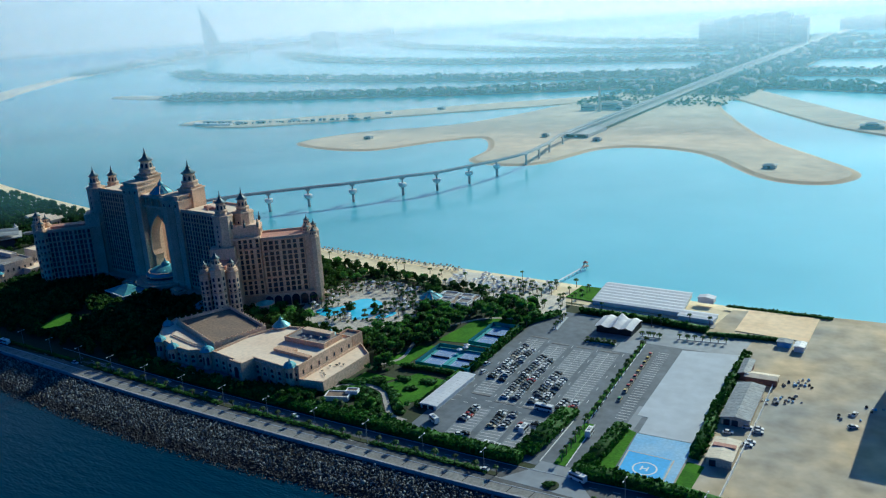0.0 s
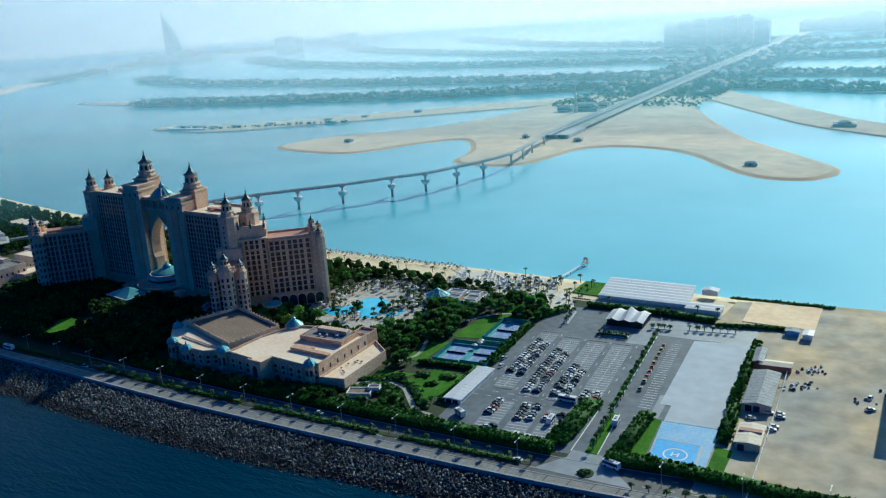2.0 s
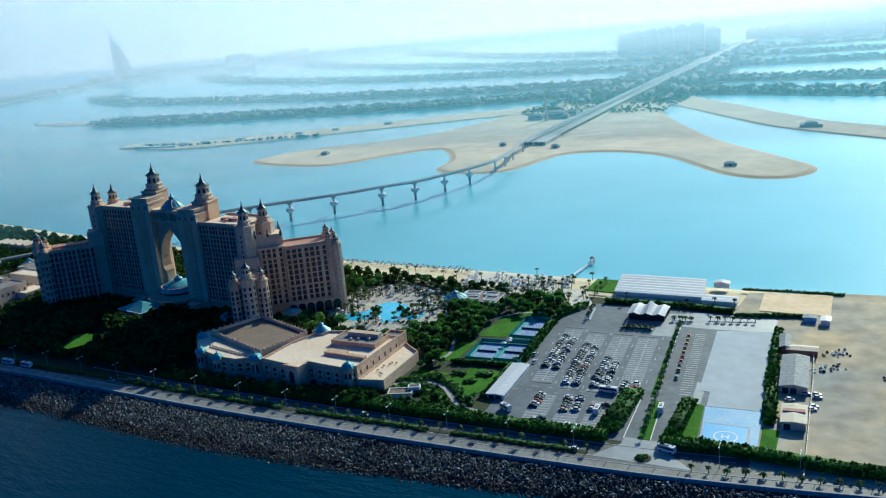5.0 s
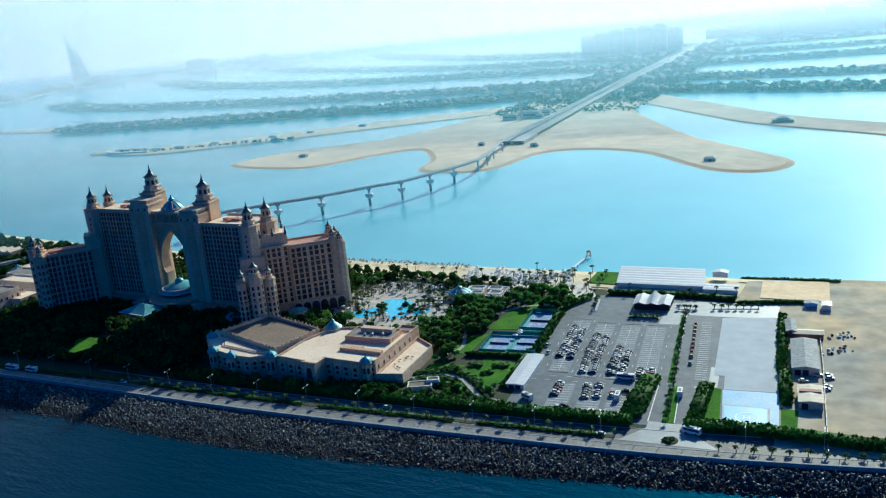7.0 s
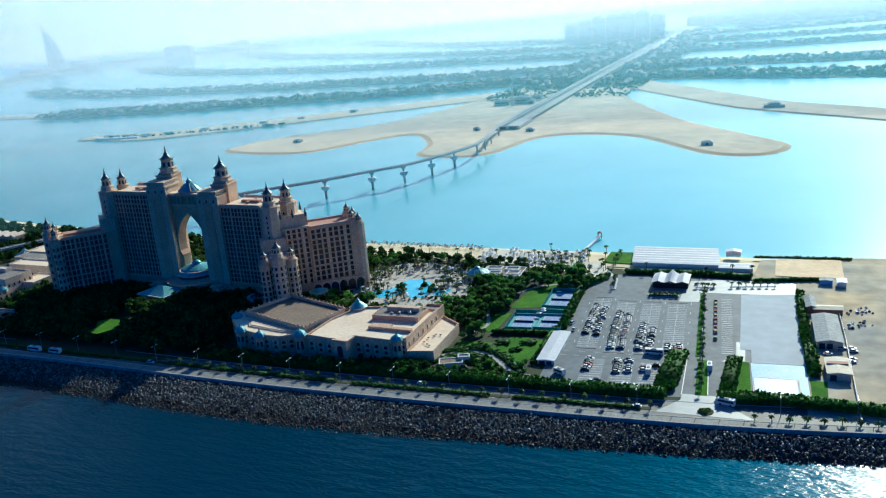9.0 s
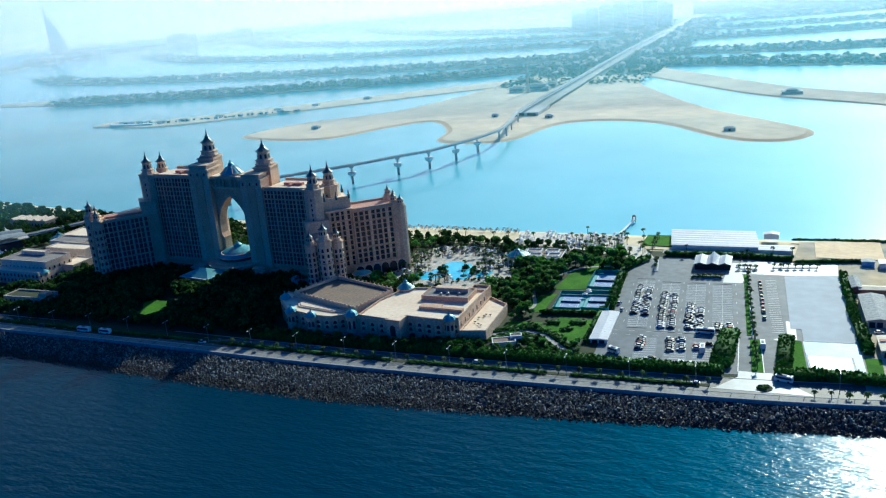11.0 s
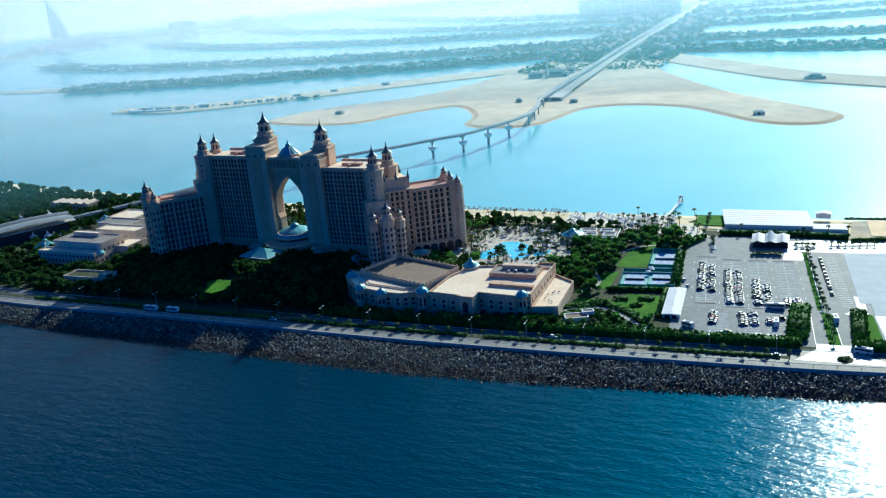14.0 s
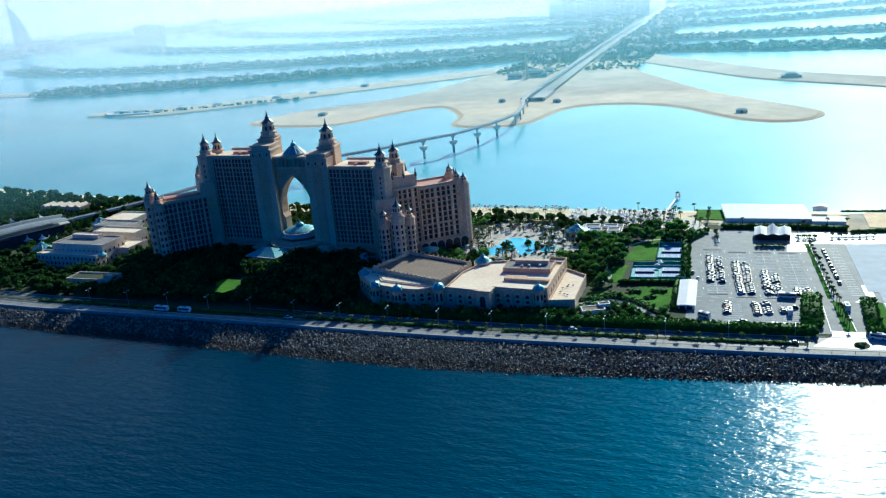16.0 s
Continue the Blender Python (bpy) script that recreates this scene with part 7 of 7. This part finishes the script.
for k in range(190):
    a, r = tree_rng.uniform(0, 6.28), tree_rng.uniform(0.55, 1.08)
    x, y = -326 + 41 * r * math.cos(a), 412 + 35 * r * math.sin(a)
    if not inside(rounded(POOL_PLAN, 3), x, y):
        v, f = CLUMPS[int(tree_rng.integers(4))]
        h = tree_rng.uniform(0.9, 2.2)
        hedge.append((turned(v, tree_rng.uniform(0, 6.28), tree_rng.uniform(0.9, 2.0), 0.6 * h, (x, y, 0.5 * h)), f))
bulk("hedge", hedge, HEDGE, "thick clipped green hedges and shrubs", "hedge")

# palms
for y in np.arange(325, 412, 6.2):
    palm(row_x(-140.0, y) - 0.4, y, 0.2, tree_rng.uniform(3.6, 4.8), "small palm planted along the car-park strip", "strip palms")
for y in np.arange(284, 318, 5.5):
    palm(-135.2 - (y - 284) * 0.08, y, 0.2, tree_rng.uniform(4, 5.5), "small palm planted along the entry median", "strip palms")
for x in np.arange(-420, -150, 9.5):
    palm(x, wall_y(x) + 13 + tree_rng.uniform(-0.3, 0.3), 0.2, tree_rng.uniform(3.2, 4.6), "small palm on the coast road median", "median palms")
for x in np.arange(-112, 20, 6.5):
    palm(x, wall_y(x) + 7.9, 0.2, tree_rng.uniform(2.2, 3.0), "small palm on the coast road verge", "median palms")
for k in range(7):
    palm(-132 + k * 3.9, 425 + k * 0.55, 0.3, 2.8, "young palm in a kerbed planter", "planter palms")
for k in range(4):
    palm(-151 + k * 3, 421.8 + k * 0.2, 0.3, 2.6, "young palm in a kerbed planter", "planter palms")
for k in range(6):
    palm(-175 + k * 3, 403.9 + k * 0.06, 0.4, 2.4, "young palm in a kerbed planter", "planter palms")
for k in range(5):
    palm(-198 - k * 0.5, 413 + k * 4.2, 0.3, 3.4, "young palm in a kerbed planter", "planter palms")
for x, y in ((-151, 436), (-147, 440), (-122, 446), (-184, 446), (-133, 447)):
    palm(x, y, 0.2, 6.5 if y > 300 else 3.6)
n_palm = 0
while n_palm < 60:
    x, y = tree_rng.uniform(-262, -205), tree_rng.uniform(430, 486)
    if y < beach_y(x) - 16:
        palm(x, y, 0.05, tree_rng.uniform(4.2, 6.4), "tall date palm on the pale plaza", "plaza palms")
        n_palm += 1
n_palm = 0
for x, y in ((-329, 395), (-330.5, 393), (-327.5, 396.6), (-341, 386.5), (-317, 404), (-318, 405.5), (-313, 389)):
    palm(x, y, 0.6, tree_rng.uniform(3.2, 4.6), "palm growing on a pool island", "pool palms")
while n_palm < 120:
    a, r = tree_rng.uniform(0, 6.28), tree_rng.uniform(0.45, 1.05)
    x, y = -326 + 42 * r * math.cos(a), 412 + 36 * r * math.sin(a)
    if not inside(rounded(POOL_PLAN, 3), x, y):
        palm(x, y, 0.2, tree_rng.uniform(3.5, 6.5), "palm growing round the swimming pool", "pool palms")
        n_palm += 1
for k in range(40):
    x = tree_rng.uniform(-460, -240)
    palm(x, beach_y(x) - tree_rng.uniform(30, 52), 0.0, tree_rng.uniform(4.0, 6.5), "tall palm at the back of the beach", "beach palms")
for k in range(24):
    x = tree_rng.uniform(-395, -215)
    palm(x, wall_y(x) + 29 + tree_rng.uniform(-1, 2), 0.0, tree_rng.uniform(4, 6), "palm standing behind the road hedge", "garden palms")

# parasols and loungers
canopy_straw = mesh_of("canopy", Solid().lathe(0, 0, [(0.95, 1.5), (0.85, 1.75), (0.5, 2.0), (0.1, 2.2)], 8), THATCH)
canopy_white = mesh_of("canopy", Solid().lathe(0, 0, [(1.6, 2.1), (1.55, 2.2), (0.1, 2.8)], 8), CANVAS)
pole_mesh = mesh_of("pole", Solid().lathe(0, 0, [(0.06, -0.1), (0.06, 2.5)], 5), BARK)
loungers = []
bed = np.array([(-0.35, -1, 0.3), (0.35, -1, 0.3), (0.35, 0.4, 0.3), (-0.35, 0.4, 0.3), (-0.35, 1.0, 0.75), (0.35, 1.0, 0.75), (-0.35, -1, 0.1), (0.35, -1, 0.1), (0.35, 0.9, 0.1), (-0.35, 0.9, 0.1)])
bed_f = np.array([(0, 1, 2, 3), (3, 2, 5, 4), (6, 9, 8, 7), (0, 6, 7, 1), (1, 7, 8, 2), (3, 9, 6, 0)])


def parasol(x, y, z, canopy, label, group):
    t = thing("parasol", (x, y, z), label, "parasol", group)
    part("canopy", canopy, None, t)
    part("pole", pole_mesh, None, t)
    for side in (-1, 1):
        loungers.append((turned(bed, tree_rng.uniform(-0.2, 0.2), 1.0, 1.0, (x + side * 1.3, y + 0.6, z)), bed_f))


for row in range(2):
    for x in np.arange(-470 + row * 1.7, -305, 4.4):
        x += tree_rng.normal(0, 0.9)
        y = beach_y(x) - 11 - row * 4.6 + tree_rng.normal(0, 0.9)
        parasol(x + tree_rng.normal(0, 0.4), y + tree_rng.normal(0, 0.4), -0.15 - (1.05 * (22 - 0 - (11 + row * 4.6) + 3) / 22 if row < 3 else 0.0), canopy_straw, "straw-thatched parasol on the sandy beach", "beach parasols")
for k in range(64):
    parasol(tree_rng.uniform(-300, -228), tree_rng.uniform(458, 484), 0.1, canopy_white, "white canvas parasol behind the beach", "white parasols")
for k in range(60):
    a, r = tree_rng.uniform(0, 6.28), tree_rng.uniform(0.55, 1.0)
    x, y = -326 + 40 * r * math.cos(a), 412 + 34 * r * math.sin(a)
    if not inside(rounded(POOL_PLAN, 3), x, y):
        parasol(x, y, 0.22, canopy_white if k % 3 else canopy_straw, "parasol standing on the pool deck", "pool parasols")
bulk("sun_loungers", loungers, WHITE, "white sun loungers in rows under parasols", "sun lounger")
structure("beach_terrace", Solid().prism([(-302, 457), (-226, 455), (-228, 484), (-304, 486)], -0.3, 0.14), CLUB_SAND, "pale terrace of the beach club", "terrace")

# ---- far lands ----
far_rng = np.random.default_rng(31)
VILLA_ROOF = material("sun_bleached_tile", (0.34, 0.27, 0.22), 0.85, (0.26, 0.21, 0.18), 0.05, vary=0.3)


def villa(m, k):
    """A two-storey villa with a hipped roof and a lower wing."""
    t = thing("villa", m, "pale waterside villa with a tiled hipped roof", "villa", "frond villas")
    part("wall", villa_parts[k][0], None, t)
    part("roof", villa_parts[k][1], None, t)
    part("window_band", villa_parts[k][2], None, t)


def hip(s, x0, x1, y0, y1, z, h):
    i = min(x1 - x0, y1 - y0) * 0.42
    return s.add([(x0, y0, z), (x1, y0, z), (x1, y1, z), (x0, y1, z), (x0 + i, y0 + i, z + h), (x1 - i, y0 + i, z + h), (x1 - i, y1 - i, z + h), (x0 + i, y1 - i, z + h)],
                 [(0, 1, 5, 4), (1, 2, 6, 5), (2, 3, 7, 6), (3, 0, 4, 7), (4, 5, 6, 7)])


villa_parts = []
for w, l in ((14, 12), (17, 13), (12, 15)):
    body = Solid().box(-w / 2, w / 2, -l / 2, l / 2, 0, 7.2).box(w / 2, w / 2 + 5, -l / 3, l / 3, 0, 3.8)
    top = hip(hip(Solid(), -w / 2 - 0.6, w / 2 + 0.6, -l / 2 - 0.6, l / 2 + 0.6, 7.2, 2.6), w / 2, w / 2 + 5.5, -l / 3 - 0.4, l / 3 + 0.4, 3.8, 1.4)
    glass = Solid()
    for z in (1.0, 4.4):
        for x in np.arange(-w / 2 + 1.6, w / 2 - 1, 3.2):
            glass.box(x, x + 1.5, -l / 2 - 0.08, -l / 2, z, z + 1.9)
    villa_parts.append((mesh_of("walls", body, CREAM), mesh_of("roof", top, VILLA_ROOF), mesh_of("windows", glass, GLASS)))

far_leaves, far_walls, far_roofs = [], [], []


def far_grove(x, y, size, z=-2.6):
    v, f = FAR_CROWNS[int(far_rng.integers(4))]
    far_leaves.append((turned(v, far_rng.uniform(0, 6.28), size, size * 0.8, (x, y, z + size * 0.45)), f))


box_v = np.array([(-1, -1, 0), (1, -1, 0), (1, 1, 0), (-1, 1, 0), (-1, -1, 1), (1, -1, 1), (1, 1, 1), (-1, 1, 1)], float)
box_f = np.array([(4, 5, 6, 7), (0, 1, 5, 4), (1, 2, 6, 5), (2, 3, 7, 6), (3, 0, 4, 7)])
hip_v = np.array([(-1.08, -1.08, 0), (1.08, -1.08, 0), (1.08, 1.08, 0), (-1.08, 1.08, 0), (-0.4, -0.4, 1), (0.4, -0.4, 1), (0.4, 0.4, 1), (-0.4, 0.4, 1)], float)
hip_f = np.array([(4, 5, 6, 7), (0, 1, 5, 4), (1, 2, 6, 5), (2, 3, 7, 6), (3, 0, 4, 7)])


def far_house(x, y, a, w, h):
    far_walls.append((turned(box_v, a, w, h, (x, y, -2.9)), box_f))
    far_roofs.append((turned(hip_v, a, w, 2.4, (x, y, -2.9 + h)), hip_f))


def along_line(line, step):
    pts = [Vector((p[0], p[1])) for p in curve_points(line, 10)]
    left = 0.0
    for a, b in zip(pts[:-1], pts[1:]):
        d = b - a
        n = d.length
        if n < 1e-6:
            continue
        while left < n:
            yield a + d * (left / n), d / n
            left += step
        left -= n


for k, (base, half) in enumerate(FRONDS):
    for mirror in (False, True):
        line = mirrored(base) if mirror else base
        first_line = k == 0 and not mirror
        start = 0
        for p, d in along_line(line, 19.0):
            start += 1
            q = Vector((-d.y, d.x))
            a = math.atan2(d.y, d.x)
            if start < (6 if k == 0 else 4) or mirror and p.x > 900:
                continue
            for side in (-1, 1):
                if far_rng.random() < 0.5:
                    continue
                c = p + q * (side * half * 0.62 + far_rng.normal(0, 2))
                if first_line and c.x < -560:
                    villa(pose(c.x, c.y, -2.85, 0, 0, math.degrees(a) + (0 if side < 0 else 180)), int(far_rng.integers(3)))
                else:
                    far_house(c.x, c.y, a, far_rng.uniform(4.0, 6.5), far_rng.uniform(5.0, 7.5))
        gone = 0.0
        step = 4.4 if k < 3 else 6.5
        for p, d in along_line(line, step):
            gone += step
            if mirror and p.x > 900 or gone < (75 if k == 0 else 40):
                continue
            q = Vector((-d.y, d.x))
            for side in (-1.06, -0.92, -0.5, -0.15, 0.15, 0.5, 0.92, 1.06):
                if far_rng.random() < 0.85:
                    c = p + q * (half * side + far_rng.normal(0, 2.5))
                    far_grove(c.x + far_rng.normal(0, 2), c.y, far_rng.choice((3.6, 5.0, 6.5, 9.5), p=(0.3, 0.3, 0.25, 0.15)) * far_rng.uniform(0.85, 1.15))
for p, d in along_line(OUTER[2:], 6.0):
    q = Vector((-d.y, d.x))
    for side in (-0.9, -0.5, -0.1, 0.3, 0.7):
        c = p + q * 42 * side
        if p.y > 1950:
            far_grove(c.x, c.y, far_rng.uniform(7, 15))
# gardens and houses on the trunk
for k in range(2600):
    x, y = far_rng.uniform(-580, -345), far_rng.uniform(1470, 2900)
    if abs(x - AXIS) > 22:
        far_grove(x, y, far_rng.uniform(4, 8.5))
for k in range(110):
    x, y = far_rng.uniform(-575, -350), far_rng.uniform(1480, 2850)
    if abs(x - AXIS) > 30:
        far_house(x, y, 0, far_rng.uniform(4, 7), far_rng.uniform(5, 11))
for k in range(420):  # scrub near the trunk's root
    x, y = far_rng.uniform(-600, -350), far_rng.uniform(1330, 1490)
    if abs(x - AXIS) > 20:
        far_grove(x, y, far_rng.uniform(2.2, 4.5))
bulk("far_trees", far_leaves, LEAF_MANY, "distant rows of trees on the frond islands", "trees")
bulk("far_houses", far_walls, CREAM, "distant pale villas on the frond islands", "houses")
bulk("far_roofs", far_roofs, VILLA_ROOF, "distant tiled roofs on the frond islands", "roofs")

# huts and works on the bare sand
def hut(x, y, w, label="small dark shed standing on bare sand"):
    t = thing("hut", (x, y, -2.85), label, "hut", "sheds on the sand")
    part("wall", Solid().box(-w, w, -w * 0.7, w * 0.7, 0, 3.2), PIER, t)
    part("roof", hip(Solid(), -w - 0.8, w + 0.8, -w * 0.7 - 0.8, w * 0.7 + 0.8, 3.2, 1.5), SHEET, t)
    part("doorway", Solid().box(-1.4, 1.4, -w * 0.7 - 0.1, -w * 0.7, 0, 2.6), GLASS, t)


for x, y, w in ((-189, 895, 6.0), (-747, 974, 5.5), (-502, 1034, 4.2), (-422, 1016, 5), (-810, 1268, 6)):
    hut(x, y, w)
t = thing("water_villa", (-128, 1160, -2.85), "large pale pavilion with a stepped roof", "pavilion")
part("wall", Solid().box(-13, 13, -8, 8, 0, 3.6).box(-7, 7, -5, 5, 3.6, 5.6), CREAM, t)
part("roof", hip(hip(Solid(), -14.5, 14.5, -9.5, 9.5, 3.6, 1.4), -8, 8, -6, 6, 5.6, 1.6), SHEET, t)
t = thing("minaret", (-523, 1270, -2.9), "slender pale tower standing beside low buildings", "tower")
part("shaft", Solid().lathe(0, 0, [(3.2, 0), (3.0, 10), (2.0, 10.5), (1.8, 30), (2.6, 30.5), (2.6, 31.5), (1.4, 32), (1.3, 36), (0.1, 42)], 10), CREAM, t)
for x, y, w, l, h in ((-545, 1285, 12, 8, 8), (-515, 1300, 14, 9, 10), (-535, 1320, 9, 9, 7), (-500, 1330, 9, 7, 8), (-498, 1290, 5, 6, 6)):
    t = thing("works_building", (x, y, -2.9), "low grey works building beside the avenue", "building", "works buildings")
    part("wall", Solid().box(-w, w, -l, l, 0, h), PIER, t)
    part("roof", hip(Solid(), -w - 0.5, w + 0.5, -l - 0.5, l + 0.5, h, 1.8), ROOF_GREY, t)
    part("window_band", Solid().box(-w + 1, w - 1, -l - 0.1, -l, h * 0.35, h * 0.65), GLASS, t)
# abutment where the bridge meets the sand
t = thing("abutment", (-459, 1036, -2.9), "long walled ramp where bridge meets avenue", "abutment")
part("wall", Solid().prism([(-17, -2), (17, -2), (17, 60), (-17, 60)], 0, 4.6), PIER, t)
part("portal", Solid().box(-14, -2, -2.4, -2.0, 0.4, 3.8).box(2, 14, -2.4, -2.0, 0.4, 3.8), GLASS, t)
tracks = Solid()
for line in ([(-380, 1290), (-330, 1200), (-270, 1040), (-200, 960), (-140, 900)], [(-372, 1300), (-318, 1210), (-258, 1050), (-190, 985)], [(-540, 1250), (-620, 1150), (-720, 1040), (-800, 960)], [(-470, 860), (-440, 900), (-400, 1000), (-385, 1150)]):
    ribbon(curve_points(line, 8), 1.4, 1.4, -2.85, tracks, 0.1)
structure("sand_tracks", tracks, SAND_WET, "worn vehicle tracks across bare sand", "track")
spit_track = ribbon(curve_points(SPIT[1:], 8), 3.5, 3.5, -2.84, None, 0.1)
structure("spit_track", spit_track, SAND_WET, "worn sandy track along the spit", "track")
quay = Solid()
ribbon(curve_points([(-1188, 1062), (-1172, 1050), (-1140, 1048), (-1095, 1054)], 6), 4, 4, -0.6, quay, 2.2)
structure("quay", quay, WHITE, "pale concrete quay at the end of the spit", "quay")
for k in range(44):
    x = -1180 + k * 7.0 + far_rng.normal(0, 3)
    t = thing("works_cabin", (x, 1066 + max(0, x + 1090) * 0.42 + far_rng.normal(0, 4), -2.85), "small pale cabin among works on the spit", "cabin", "works cabins")
    w, l, h = far_rng.uniform(1.5, 3.8), far_rng.uniform(1.2, 2.4), far_rng.uniform(1.5, 3.6)
    part("wall", Solid().box(-w, w, -l, l, 0, h), (WHITE, PIER, SHEET, RUBBLE)[k % 4], t)
    part("roof", hip(Solid(), -w - 0.2, w + 0.2, -l - 0.2, l + 0.2, h, 0.5), SHEET, t)
for k, (x, y) in enumerate(((-1165, 1068), (-1130, 1070), (-1095, 1074), (-1060, 1088), (-1010, 1118), (-930, 1172), (-880, 1210))):
    t = thing("works_shed", (x, y, -2.85), "pale works shed on the spit", "shed", "works sheds")
    part("wall", Solid().box(-12 + k, 12 - k, -3, 3, 0, 2.6), WHITE, t)
    part("roof", hip(Solid(), -12.5 + k, 12.5 - k, -3.4, 3.4, 2.6, 0.8), SHEET, t)

# hazy skyline
def block(x, y, w, l, h, label, name="apartment_block"):
    t = thing(name, (x, y, -3), label, "building", "distant blocks")
    part("wall", Solid().box(-w, w, -l, l, 0, h).box(-w * 0.6, w * 0.5, -l * 0.8, l * 0.8, h, h + 5), PIER, t)
    part("roof", Solid().box(-w * 0.6, w * 0.5, -l * 0.8, l * 0.8, h + 5, h + 6), ROOF_GREY, t)
    bands = Solid()
    for z in np.arange(4, h - 2, 4.0):
        bands.box(-w + 1, w - 1, -l - 0.15, -l, z, z + 2.0)
    part("window_band", bands, GLASS, t)


for k in range(7):
    block(-765 + k * 46, 2705 - k * 12, 21, 16, 66 + (k * 37 % 17), "distant apartment block in pale haze")
for k in range(9):
    block(-250 + k * 66, 3060 + (k * 53 % 60), 36, 18, 58 + (k * 41 % 26), "distant apartment block in pale haze")
for k in range(4):
    block(-436 + k * 58, 3180 + k * 9, 31, 18, 34 + (k * 23 % 19), "distant lower apartment block in pale haze")
for x, y, w, h in ((-2890, 2330, 55, 18), (-2930, 2420, 35, 14), (-3090, 2790, 90, 26), (-3130, 3080, 110, 30), (-2940, 3545, 80, 52), (-2850, 3900, 80, 48)):
    block(x, y, w, 14, h, "distant long building in pale haze", "far_building")
# sail-shaped tower far off
island("island", [(-3420, 3090), (-3300, 3090), (-3300, 3190), (-3420, 3190)], SAND_FAR, "small distant island under the sail tower", skirt=8)
t = thing("sail_tower", pose(-3371, 3136, -3, 0, 0, 46), "distant sail-shaped tower in pale haze", "tower")
s = Solid()
for z in np.linspace(0, 1, 9):
    belly = 78 * (1 - z ** 1.5) ** 0.8
    s.v += [(0, -8, z * 195), (belly * 0.55, -12, z * 195), (belly, 0, z * 195), (belly * 0.55, 12, z * 195), (0, 8, z * 195)]
s.f = [(5 * j + i, 5 * j + (i + 1) % 5, 5 * j + 5 + (i + 1) % 5, 5 * j + 5 + i) for j in range(8) for i in range(5)]
part("sail", s, PIER, t)
part("mast", Solid().lathe(-2, 0, [(4.5, 0), (4.0, 195), (1.2, 235)], 6), PIER, t)
